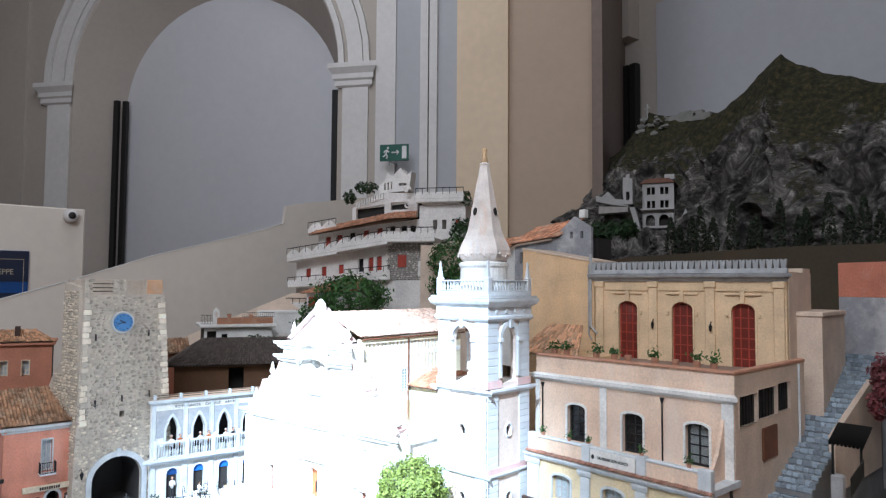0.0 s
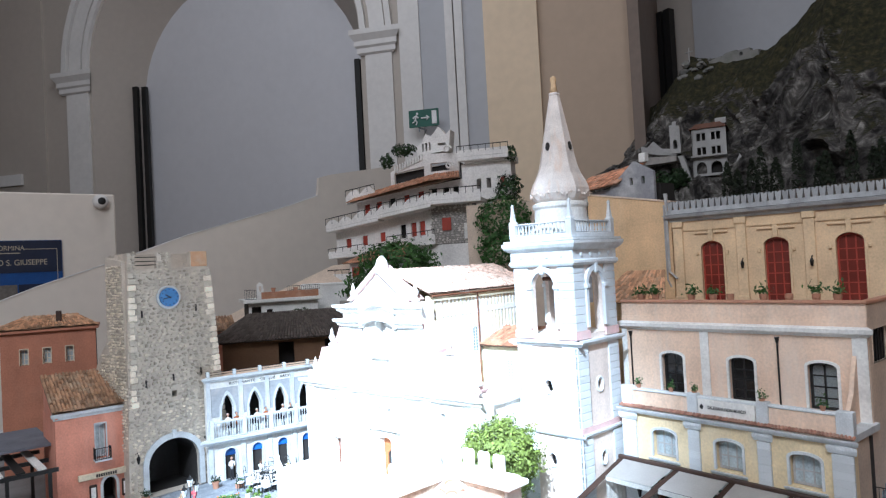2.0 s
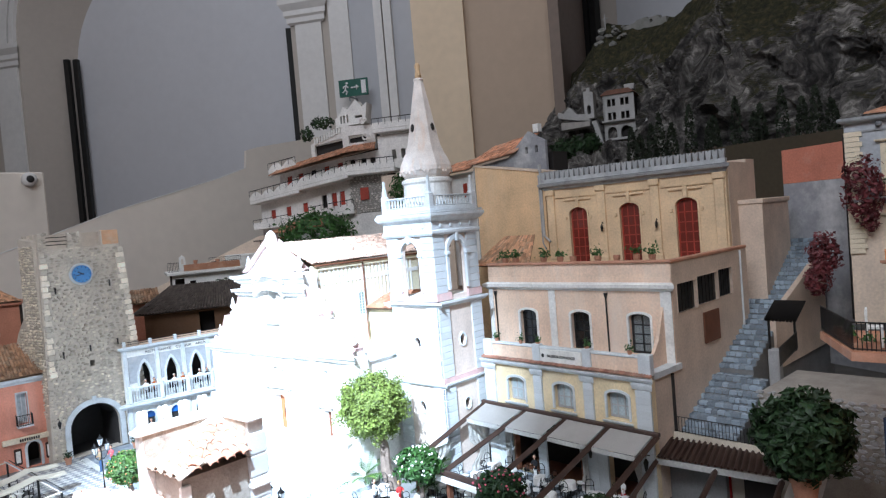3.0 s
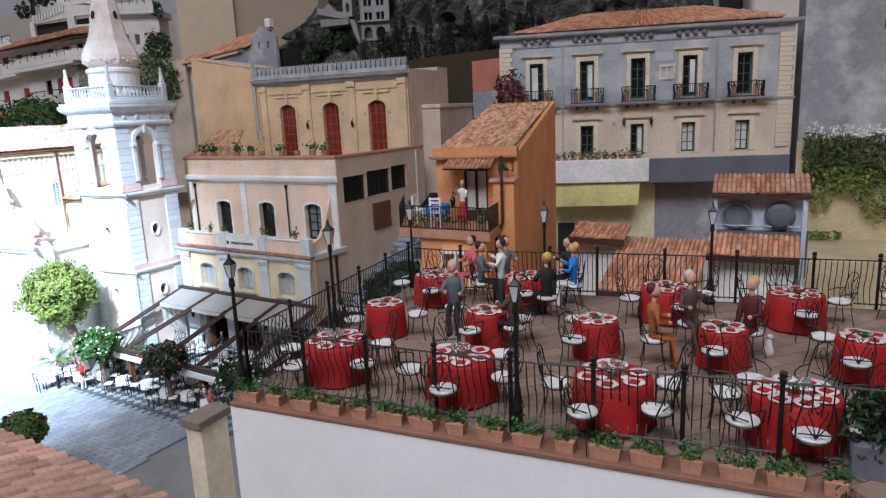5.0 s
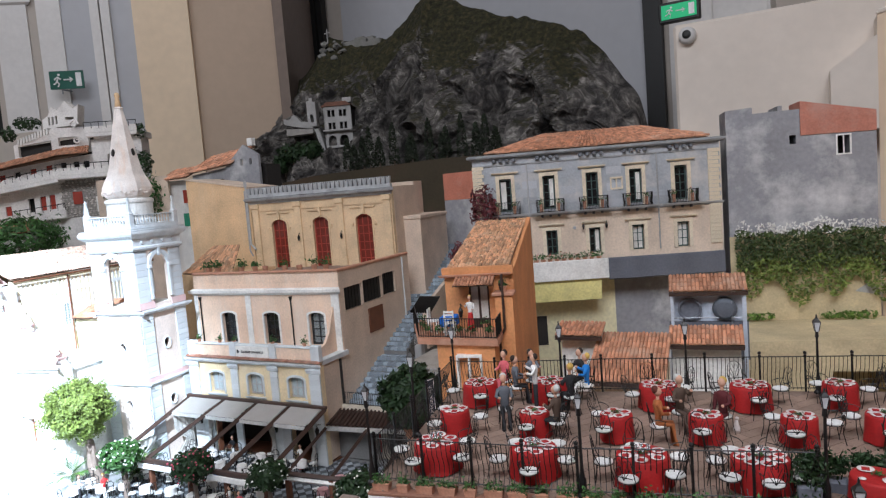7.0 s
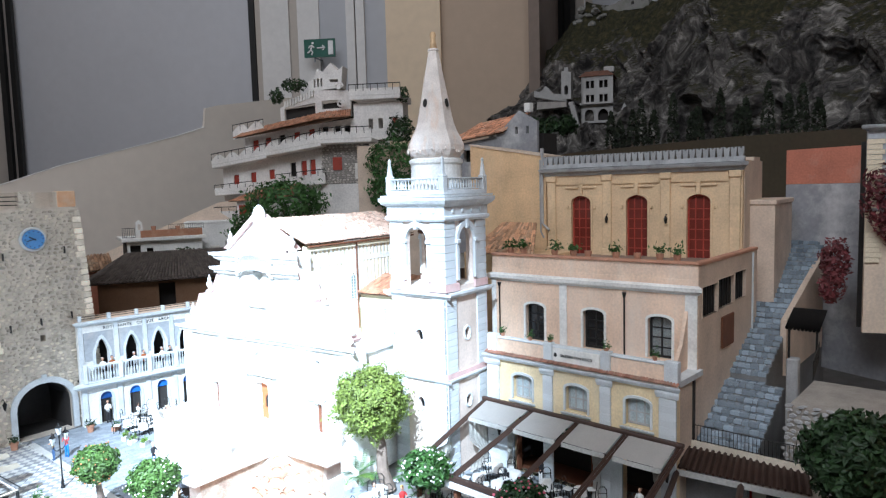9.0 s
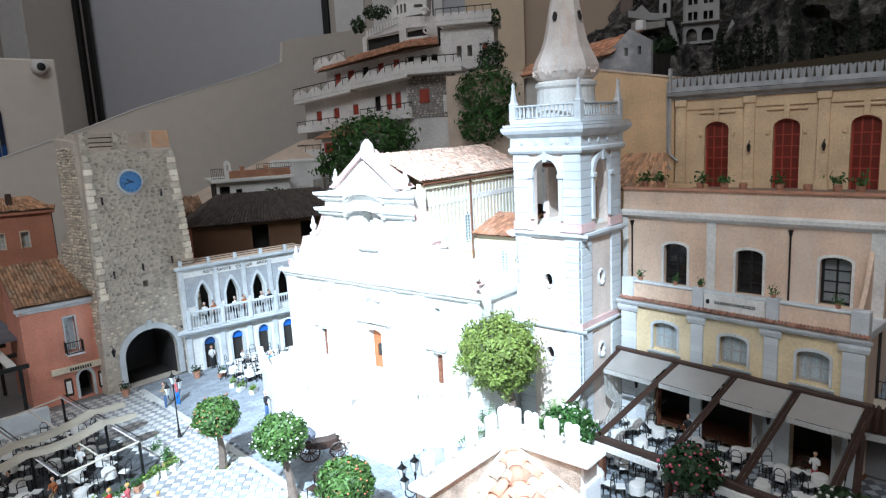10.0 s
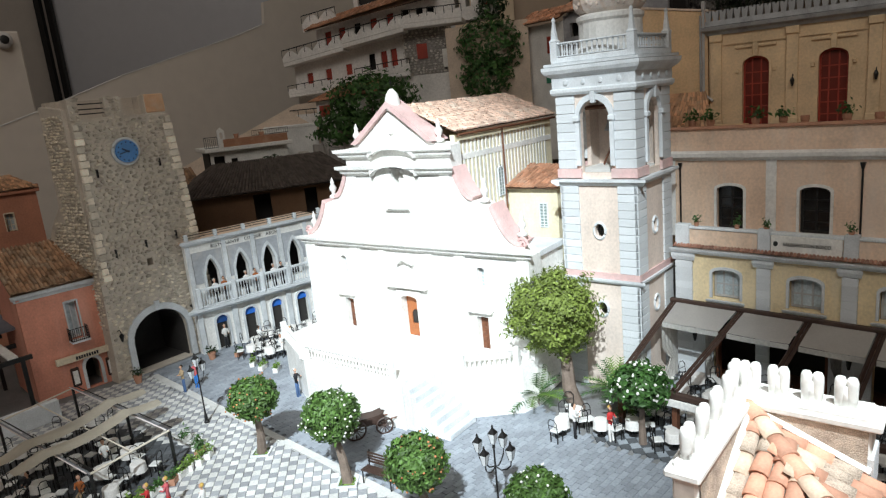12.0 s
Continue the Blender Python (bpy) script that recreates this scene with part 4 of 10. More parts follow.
def balustrade(parent, a, b, z, h, gap, material, post=0.0, name="baluster", r=None):
    """Turned balusters between a rail and a plinth, each its own piece."""
    (ax, ay), (bx, by) = a, b
    n = max(2, int(math.dist(a, b) / gap))
    rr = r or gap * 0.28
    me = mesh_of(name, lathe(bmesh.new(), [(rr * 0.8, 0), (rr * 0.8, h * 0.08), (rr * 0.45, h * 0.14), (rr, h * 0.35), (rr * 0.5, h * 0.62), (rr * 0.42, h * 0.8), (rr * 0.8, h * 0.9), (rr * 0.8, h)], 7), material, True)
    ang = math.degrees(math.atan2(by - ay, bx - ax))
    for i in range(n):
        t = (i + 0.5) / n
        again(name, me, parent, pose(ax + (bx - ax) * t, ay + (by - ay) * t, z, 0, 0, ang))
    ln = math.dist(a, b)
    for z0, z1, w in ((z + h, z + h + h * 0.16, rr * 1.6), (z - h * 0.1, z, rr * 1.5)):
        ob = part("rail", soft_box(-w, -w, z0, ln + w, w, z1, w * 0.25), material, parent)
        ob.matrix_basis = pose(ax, ay, 0, 0, 0, ang)


balustrade(loggia, (-0.02, -0.034), (0.55, -0.034), 0.205, 0.062, 0.0115, PALE)
for x in (-0.02, 0.118, 0.236, 0.352, 0.47):
    part("post", soft_box(x - 0.008, -0.044, 0.2, x + 0.008, -0.026, 0.284, 0.002), PALE, loggia)
for x in dx:
    part("door_arch", plate(arc_hole(x - 0.032, x + 0.032, 0.0, 0.152, 0.033), [arc_hole(x - 0.024, x + 0.024, -0.0005, 0.142, 0.026)], -0.005, 0.002), PALE, loggia)
    part("fanlight", plate(arc_hole(x - 0.024, x + 0.024, 0.108, 0.141, 0.025), (), 0.008, 0.011), PANELBLUE if x < 0.1 else CLOTHBLUE, loggia, "blue fanlight")
    part("door_leaf", bbox(x - 0.022, 0.014, 0.0, x + 0.022, 0.018, 0.108), OPENINGSHADE, loggia)
part("parapet_rail", tube(tube(bmesh.new(), [(-0.03, -0.01, 0.492), (0.56, -0.01, 0.492)], 0.0015), [(-0.03, -0.01, 0.482), (0.56, -0.01, 0.482)], 0.0012), IRON, loggia)
for i in range(6):
    x = -0.02 + i * 0.112
    part("parapet_post", soft_box(x - 0.007, -0.016, 0.472, x + 0.007, 0.0, 0.497, 0.002), PALE, loggia)
writing("RISTORANTE   CINQUE   ARCHI", pose(0.21, -0.0035, 0.432) @ UPRIGHT, 0.0175, INK, loggia, spacing=1.15)

# ---- church ----
CH = site(1.378, 2.852, 0.000, -82.87, 0.880, 1.000, 0.989)
church = thing("church", CH, "white baroque church front with a tiled nave", "church")


def sweep(x0, z0, x1, z1, n=8, bow=0.35):
    """Concave curve between two points of the gable."""
    out = []
    for i in range(n + 1):
        t = i / n
        out.append((x0 + (x1 - x0) * t, z0 + (z1 - z0) * (t ** (1 + bow * 3))))
    return out


right_side = [(1.15, 0.0), (1.15, 0.465), (1.125, 0.485)] + sweep(1.115, 0.495, 1.01, 0.605)[::1] + [(0.955, 0.62)] + sweep(0.945, 0.625, 0.868, 0.715) + [(0.868, 0.79), (0.80, 0.80)]
left_side = [(1.25 - x, z) for x, z in right_side][::-1]
front_poly = [(0.10, 0.0)] + right_side + [(0.72, 0.865), (0.625, 0.925), (0.53, 0.865)] + left_side[:-1]
front_poly = front_poly[:1] + [p for i, p in enumerate(front_poly[1:]) if math.dist(p, front_poly[i]) > 1e-4]
ch_holes = [rect(0.284, 0.148, 0.332, 0.262), arc_hole(0.585, 0.662, 0.15, 0.300, 0.012), rect(0.925, 0.148, 0.973, 0.262), arc_hole(0.594, 0.656, 0.60, 0.752, 0.031), arc_hole(0.283, 0.313, 0.350, 0.418, 0.008), arc_hole(0.937, 0.967, 0.350, 0.418, 0.008)]
part("front_wall", plate(front_poly, ch_holes, 0.0, 0.06), WHITE, church)
part("niche_back", bbox(0.585, 0.05, 0.59, 0.665, 0.058, 0.76), WHITE, church)
for x0, x1, out in ((0.10, 0.145, 0.012), (0.355, 0.395, 0.014), (0.855, 0.895, 0.014), (1.105, 1.15, 0.012), (0.50, 0.525, 0.008), (0.725, 0.75, 0.008)):
    part("pilaster", bbox(x0, -out, 0.15, x1, -0.001, 0.452), WHITE, church)
for x0, x1, out in ((0.385, 0.425, 0.012), (0.825, 0.865, 0.012), (0.53, 0.55, 0.008), (0.70, 0.72, 0.008)):
    part("upper_pilaster", bbox(x0, -out, 0.475, x1, -0.001, 0.70), WHITE, church)
CORN = [(0.004, 0), (0.008, 0.006), (0.016, 0.010), (0.018, 0.018), (0.028, 0.024), (0.030, 0.034)]
part("entablature", moulding(0.10, 1.15, 0.452, CORN, -0.002), WHITE, church)
for z in (0.702, 0.757):
    part("cornice", moulding(0.378, 0.52, z, CORN, -0.002), WHITE, church)
    part("cornice", moulding(0.73, 0.872, z, CORN, -0.002), WHITE, church)
    band = [(0.625 - 0.105 * math.cos(math.pi * i / 10), z + 0.03 * math.sin(math.pi * i / 10)) for i in range(11)]
    part("arched_cornice", plate(band + [(x, zz + 0.032) for x, zz in band[::-1]], (), -0.026, -0.001), WHITE, church)
gable = [(0.43, 0.806), (0.46, 0.806), (0.625, 0.914), (0.79, 0.806), (0.82, 0.806), (0.70, 0.885), (0.625, 0.935), (0.55, 0.885)]
part("gable_moulding", plate(gable, (), -0.014, 0.062), PINKSTONE, church, "pink gable coping")
for sgn in (1, -1):
    def mir(p):
        return (p[0], p[1]) if sgn > 0 else (1.25 - p[0], p[1])
    lo = sweep(1.118, 0.494, 1.01, 0.605)
    up = sweep(0.945, 0.625, 0.868, 0.715)
    for c in (lo, up):
        strip = [mir(p) for p in c] + [mir((p[0] + 0.012, p[1] + 0.012)) for p in c[::-1]]
        part("pink_coping", plate(strip if sgn > 0 else strip[::-1], (), -0.006, 0.064), PINKSTONE, church, "pink scrolled coping")
    cx = mir((1.125, 0.5))[0]
    vol = bmesh.new()
    tube(vol, [(cx + sgn * 0.02 * (1 - k / 30) * math.cos(k * 0.45), 0.0, 0.50 + 0.02 * (1 - k / 30) * math.sin(k * 0.45)) for k in range(28)], 0.005, 5)
    part("volute", vol, PINKSTONE, church)
FINIAL = [(0.017, 0), (0.017, 0.008), (0.008, 0.012), (0.006, 0.018), (0.013, 0.028), (0.014, 0.036), (0.006, 0.048), (0.008, 0.054), (0.004, 0.064), (0.001, 0.072)]
for x, z in ((0.135, 0.498), (0.268, 0.622), (0.98, 0.618), (1.115, 0.52), (0.432, 0.80), (0.815, 0.80)):
    part("finial", lathe(bmesh.new(), FINIAL, 10, (x, 0.02, z)), WHITE, church, smooth=True)
part("finial", lathe(bmesh.new(), [(0.028, 0), (0.03, 0.01), (0.024, 0.012), (0.026, 0.03), (0.02, 0.05), (0.006, 0.066)], 14, (0.625, 0.02, 0.905)), WHITE, church, "egg-shaped gable finial", smooth=True)
part("cross", tube(tube(bmesh.new(), [(0.625, 0.02, 0.968), (0.625, 0.02, 1.0)], 0.0012), [(0.616, 0.02, 0.99), (0.634, 0.02, 0.99)], 0.0012), IRON, church)
part("medallion", lathe(bmesh.new(), [(0.014, 0), (0.012, 0.006), (0.002, 0.008)], 16), WHITE, church).matrix_basis = pose(0.625, -0.002, 0.852, 90, 0, 0) @ Matrix.Diagonal((1, 1.6, 1, 1))
part("niche_statue", blob(lathe(bmesh.new(), [(0.022, 0), (0.018, 0.05), (0.016, 0.085), (0.007, 0.1)], 10, (0.625, 0.03, 0.602)), (0.625, 0.03, 0.714), 0.011), WHITE, church, "white statue in the niche")
part("niche_sill", moulding(0.585, 0.665, 0.585, CORN[:4], -0.002), WHITE, church)
for x, w, z, h in ((0.308, 0.048, 0.148, 0.114), (0.949, 0.048, 0.148, 0.114)):
    d = part("door", soft_box(x - w / 2, 0.018, z, x + w / 2, 0.026, z + h, 0.001), WOODBROWN, church, "brown panelled side door")
    for k in range(5):
        for sx in (-1, 1):
            part("panel", soft_box(x + sx * w * 0.24 - w * 0.17, 0.014, z + 0.006 + k * h / 5, x + sx * w * 0.24 + w * 0.17, 0.019, z - 0.004 + (k + 1) * h / 5, 0.001), WOODBROWN, d)
    part("door_surround", plate(rect(x - w / 2 - 0.014, 0.148, x + w / 2 + 0.014, z + h + 0.014), [rect(x - w / 2, 0.1475, x + w / 2, z + h)], -0.006, 0.004), WHITE, church)
    part("door_hood", plate([(x - 0.045, z + h + 0.016), (x + 0.045, z + h + 0.016), (x + 0.05, z + h + 0.024), (x + 0.02, z + h + 0.03), (x, z + h + 0.04), (x - 0.02, z + h + 0.03), (x - 0.05, z + h + 0.024)], (), -0.02, -0.001), WHITE, church)
d = part("door", plate(arc_hole(0.587, 0.660, 0.15, 0.298, 0.011), [arc_hole(0.606, 0.648, 0.152, 0.245, 0.021)], 0.02, 0.028), WOODWARM, church, "warm wooden main door with an arched glazed leaf")
part("door_glass", plate(arc_hole(0.606, 0.648, 0.152, 0.245, 0.021), (), 0.024, 0.026), OPENINGSHADE, d)
part("lower_panel", soft_box(0.608, 0.017, 0.154, 0.646, 0.0235, 0.195, 0.001), WOODWARM, d)
part("portal", plate(rect(0.565, 0.148, 0.682, 0.318), [arc_hole(0.585, 0.662, 0.1475, 0.300, 0.012)], -0.008, 0.004), WHITE, church)
part("portal_hood", plate([(0.53, 0.33), (0.72, 0.33), (0.71, 0.345), (0.67, 0.35), (0.64, 0.37), (0.61, 0.37), (0.58, 0.35), (0.54, 0.345)], (), -0.022, -0.001), WHITE, church)
part("portal_cap", plate([(0.585, 0.41), (0.625, 0.425), (0.665, 0.41), (0.66, 0.417), (0.625, 0.433), (0.59, 0.417)], (), -0.02, -0.001), WHITE, church)
for x in (0.298, 0.952):
    window(church, x, 0.352, 0.028, 0.064, 0.007, PALE, FROST, bars=(2, 5))
# nave and roof
part("nave_wall", plate([(0.0, 0.0), (0.62, 0.0), (0.62, 0.815), (0.0, 0.815)], [arc_hole(0.225, 0.262, 0.585, 0.690, 0.01)], 0.0, 0.02), NAVEYELLOW, church).matrix_basis = pose(0.845, 0.061, 0, 0, 0, 90) @ pose(0, 0, 0, 0, 0, 0) @ Matrix.Diagonal((1, 1, 1, 1))
part("nave_wall", bbox(0.39, 0.061, 0.0, 0.41, 0.68, 0.815), NAVEYELLOW, church)
stripes = bmesh.new()
for i in range(26):
    box(stripes, 0.8435, 0.075 + i * 0.022, 0.56, 0.8475, 0.083 + i * 0.022, 0.795)
for z in (0.548, 0.735):
    box(stripes, 0.8433, 0.065, z, 0.8483, 0.675, z + 0.018)
part("painted_stripe", stripes, WHITE, church, "pale stripes on the nave wall")
tiled_roof(church, [((0.86, 0.05, 0.822), (0.86, 0.70, 0.822), (0.625, 0.70, 0.912), (0.625, 0.05, 0.912)), ((0.39, 0.70, 0.822), (0.39, 0.05, 0.822), (0.625, 0.05, 0.912), (0.625, 0.70, 0.912))], [46, 46], [14, 14], TERRAPALE, 0.2)
part("gutter", tube(bmesh.new(), [(0.864, 0.06, 0.815), (0.864, 0.69, 0.815)], 0.004), WOODBROWN, church)
part("downpipe", tube(bmesh.new(), [(0.853, 0.325, 0.815), (0.853, 0.325, 0.50), (0.87, 0.31, 0.47)], 0.0032), WOODBROWN, church)
nwin = window(church, 0, 0, 0.036, 0.10, 0.009, PALE, GREENPAINT, y=-0.002, bars=(2, 8))
nwin.matrix_basis = pose(0.849, 0.305, 0.585, 0, 0, 90)
part("aisle", bbox(0.852, 0.062, 0.0, 1.13, 0.235, 0.445), WHITE, church)
part("aisle_roof", bbox(0.845, 0.055, 0.446, 1.14, 0.24, 0.462), PALE, church)
part("chapel", bbox(0.852, 0.34, 0.0, 1.06, 0.62, 0.60), NAVEYELLOW, church)
tiled_roof(church, [((0.852, 0.32, 0.605), (1.075, 0.32, 0.605), (1.075, 0.5, 0.66), (0.852, 0.5, 0.66))], [16], [7], TERRA, 0.3)
cw = window(church, 1.0, 0.47, 0.036, 0.085, 0.0, PALE, GREENPAINT, y=0.337, bars=(2, 8))

# podium and steps
podium = thing("church_podium", CH @ facing((1.5, 3), (1.5, 2)).inverted(), "white stone church forecourt with balustrade and steps", "steps")
pf = bmesh.new()
low = [pf.verts.new((x, y, 0.148)) for x, y in ((1.499, 2.90), (1.33, 2.90), (1.20, 2.62), (1.20, 2.16), (1.335, 2.16), (1.335, 2.03), (1.44, 1.87), (1.499, 1.85))]
pf.faces.new(low)
ex = bmesh.ops.extrude_face_region(pf, geom=pf.faces[:])
for v in ex["geom"]:
    if isinstance(v, bmesh.types.BMVert):
        v.co.z = 0.0
bmesh.ops.recalc_face_normals(pf, faces=pf.faces[:])
part("platform", pf, WHITE, podium)
for k in range(7):
    part("step", soft_box(1.205, 2.16 - 0.025 * (k + 1), 0.0, 1.334, 2.159 - 0.025 * k, 0.148 - 0.0185 * (k + 1), 0.002), PALE, podium)
for a, b in (((1.208, 2.62), (1.208, 2.20)), ((1.325, 2.885), (1.212, 2.64)), ((1.345, 2.03), (1.44, 1.885))):
    balustrade(podium, a, b, 0.154, 0.042, 0.015, WHITE)
    for x, y in (a, b):
        part("post", soft_box(x - 0.009, y - 0.009, 0.148, x + 0.009, y + 0.009, 0.208, 0.002), WHITE, podium)

# ---- bell tower ----
BT = site(1.722, 1.873, -0.010, -86.31, 0.873, 0.873, 0.996)
bell = thing("bell_tower", BT, "pale stone bell tower with a plastered spire", "bell tower")
S = 0.27
BELLPLASTER = mat("faded_peach_plaster", (0.74, 0.62, 0.54), stain=(0.82, 0.75, 0.70), amount=0.5, scale=30, streak=True)
FACES = [pose(0, 0, 0), pose(S, 0, 0, 0, 0, 90), pose(S, S, 0, 0, 0, 180), pose(0, S, 0, 0, 0, -90)]
for f in FACES:
    holes = [arc_hole(0.081, 0.189, 0.678, 0.888, 0.052, 10)]
    circ = [[(0.135 + 0.017 * math.cos(k * math.pi / 8), z + 0.02 * math.sin(k * math.pi / 8)) for k in range(16)] for z in (0.505, 0.262)]
    w = part("wall", plate([(0.0, 0.0), (S, 0.0), (S, 0.915), (0.0, 0.915)], holes + circ, 0.0, 0.016), BELLPLASTER, bell)
    w.matrix_basis = f
    for z in (0.505, 0.262):
        rg = bmesh.new()
        tube(rg, [(0.135 + 0.021 * math.cos(k * math.pi / 10), -0.002, z + 0.024 * math.sin(k * math.pi / 10)) for k in range(21)], 0.0045, 5)
        part("round_window_rim", rg, PALE, bell).matrix_basis = f
        gr = bmesh.new()
        for d in (-0.008, 0, 0.008):
            tube(gr, [(0.135 + d, 0.012, z - 0.02), (0.135 + d, 0.012, z + 0.02)], 0.001, 4)
        tube(gr, [(0.118, 0.012, z), (0.152, 0.012, z)], 0.001, 4)
        part("grille", gr, IRON, bell).matrix_basis = f
    ring = arc_hole(0.066, 0.204, 0.70, 0.905, 0.066, 12)
    part("bell_arch", plate(ring, [arc_hole(0.081, 0.189, 0.699, 0.888, 0.052, 12)], -0.012, 0.002), PALE, bell).matrix_basis = f
    part("keystone", soft_box(0.127, -0.018, 0.878, 0.143, -0.002, 0.912, 0.002), PALE, bell).matrix_basis = f
    for x in (0.066, 0.190):
        part("impost", soft_box(x - 0.004, -0.018, 0.828, x + 0.018, -0.002, 0.842, 0.002), PALE, bell).matrix_basis = f
    for x0, x1 in ((-0.001, 0.0805), (0.1895, S + 0.0095)):
        part("marble_band", bbox(x0, -0.010, 0.664, x1, -0.001, 0.690), PINKSTONE, bell, "pink marble band").matrix_basis = f
    part("ledge", moulding(-0.0005, S + 0.0195, 0.640, [(0.006, 0), (0.012, 0.006), (0.02, 0.012), (0.02, 0.02)], -0.0005), PALE, bell).matrix_basis = f
    part("ledge", moulding(-0.0005, S + 0.0135, 0.343, [(0.004, 0), (0.010, 0.004), (0.014, 0.010), (0.014, 0.016)], -0.0005), PALE, bell).matrix_basis = f
    part("plain_band", bbox(-0.001, -0.0075, 0.3595, S + 0.007, -0.001, 0.378), PINKSTONE, bell).matrix_basis = f
    part("entablature", moulding(0.0, S, 0.905, [(0.012, 0), (0.018, 0.008), (0.018, 0.016), (0.012, 0.02), (0.012, 0.050), (0.022, 0.056), (0.03, 0.062), (0.036, 0.072), (0.036, 0.082)], -0.0005), PALE, bell).matrix_basis = f
    for k in range(4):
        part("rosette", lathe(bmesh.new(), [(0.009, 0), (0.007, 0.004), (0.002, 0.005)], 10), PALE, bell).matrix_basis = f @ pose(0.04 + k * 0.063, -0.013, 0.94, 90, 0, 0)
# corner blocks, each its own stone
blk = mesh_of("block", soft_box(0, 0, 0, 1, 1, 1, 0.05), PALE)
for f in FACES:
    for z0, z1, n in ((0.0, 0.3428, 15), (0.3782, 0.6398, 11), (0.6902, 0.9048, 8)):
        for k in range(n):
            h = (z1 - z0) / n
            for x in (-0.006, S - 0.064 if z0 < 0.69 else S - 0.066):
                again("block", blk, bell, f @ pose(x if x < 0 else x, -0.006, z0 + k * h + 0.0006) @ Matrix.Diagonal((0.07, 0.012, h - 0.0012, 1)))
part("belfry_floor", bbox(0.012, 0.012, 0.668, S - 0.012, S - 0.012, 0.676), WHITE, bell)
part("beam", tube(tube(bmesh.new(), [(0.03, 0.135, 0.86), (0.24, 0.135, 0.86)], 0.007), [(0.06, 0.2, 0.68), (0.2, 0.1, 0.86)], 0.004), WOODBROWN, bell)
part("bell", lathe(bmesh.new(), [(0.034, 0), (0.030, 0.006), (0.021, 0.03), (0.017, 0.045), (0.005, 0.052)], 16, (0.135, 0.135, 0.79)), STEEL, bell, "bronze bell", smooth=True)
part("cap_slab", bbox(-0.03, -0.03, 0.9885, S + 0.03, S + 0.03, 0.996), PALE, bell)
part("plinth", soft_box(-0.012, -0.012, 0.9965, S + 0.012, S + 0.012, 1.012, 0.002), PALE, bell)
for (ax, ay), (bx, by) in (((0, 0), (S, 0)), ((S, 0), (S, S)), ((S, S), (0, S)), ((0, S), (0, 0))):
    balustrade(bell, (ax, ay), (bx, by), 1.017, 0.032, 0.017, PALE, name="baluster")
for x, y in ((0, 0), (S, 0), (S, S), (0, S)):
    part("pinnacle", lathe(bmesh.new(), [(0.017, 0), (0.017, 0.052), (0.019, 0.054), (0.012, 0.06), (0.005, 0.105), (0.007, 0.112), (0.002, 0.12)], 4, (x, y, 1.005), turn=math.pi / 4), PALE, bell)
part("drum", lathe(bmesh.new(), [(0.112, 1.012), (0.112, 1.03), (0.105, 1.036), (0.103, 1.10), (0.110, 1.108), (0.110, 1.118), (0.098, 1.124)], 24, (S / 2, S / 2, 0)), WHITE, bell, "white plaster drum", smooth=False)
SPIRE = mat("painted_spire_plaster", (0.84, 0.77, 0.72), stain=(0.82, 0.54, 0.36), amount=0.75, scale=60, streak=True)
part("spire", lathe(bmesh.new(), [(0.094, 1.124), (0.108, 1.134), (0.119, 1.152), (0.119, 1.168), (0.108, 1.192), (0.090, 1.220), (0.078, 1.248), (0.071, 1.275), (0.021, 1.497), (0.024, 1.502), (0.020, 1.508)], 8, (S / 2, S / 2, 0), turn=math.pi / 8), SPIRE, bell, "octagonal plaster spire with faded paint")
part("spire_knob", lathe(bmesh.new(), [(0.016, 1.508), (0.012, 1.53), (0.010, 1.545), (0.013, 1.553), (0.010, 1.564), (0.002, 1.568)], 12, (S / 2, S / 2, 0)), OCHRE, bell, smooth=True)
for k in range(8):
    a = math.pi / 8 + k * math.pi / 4
    garland = bmesh.new()
    for j in range(5):
        b = a + math.pi / 4 * j / 5
        blob(garland, (S / 2 + 0.113 * math.cos(b), S / 2 + 0.113 * math.sin(b), 1.152 + 0.008 * math.cos(j * math.pi / 2.5)), 0.0062, sub=1)
    part("garland", garland, SPIRE, bell)
    if k % 2 == 0:
        b = k * math.pi / 4
        eye = part("spire_window", lathe(bmesh.new(), [(0.009, 0), (0.009, 0.006)], 10), OPENINGSHADE, bell)
        eye.matrix_basis = pose(S / 2 + 0.059 * math.cos(b), S / 2 + 0.059 * math.sin(b), 1.315) @ Vector((math.cos(b), math.sin(b), 0.24)).to_track_quat("Z", "X").to_matrix().to_4x4() @ Matrix.Diagonal((1.7, 0.9, 1, 1))

# ---- houses on the slope behind ----
def shrub(name, m, label, shape, count, size, material, seed, category="shrub", group="", blossom=None, many=0):
    """Loose foliage over a shape function."""
    rng = random.Random(seed)
    t = thing(name, m, label, category, group)
    bm = bmesh.new()
    leaves(bm, count, shape, size, rng)
    part("foliage", bm, material, t, kind="stuff")
    if blossom:
        bl = bmesh.new()
        leaves(bl, many, shape, size * 1.1, rng)
        part("blossom", bl, blossom, t, kind="stuff")
    return t


def lump(rx, ry, rz, rough=0.4):
    def where(r):
        v = Vector((r.gauss(0, 1), r.gauss(0, 1), r.gauss(0, 1))).normalized()
        k = (1 + rough * noise.noise(v * 2.5 + Vector((rx * 30, ry * 30, 0)))) * r.uniform(0.35, 1) ** 0.4
        return Vector((v.x * rx * k, v.y * ry * k, v.z * rz * k)), v
    return where


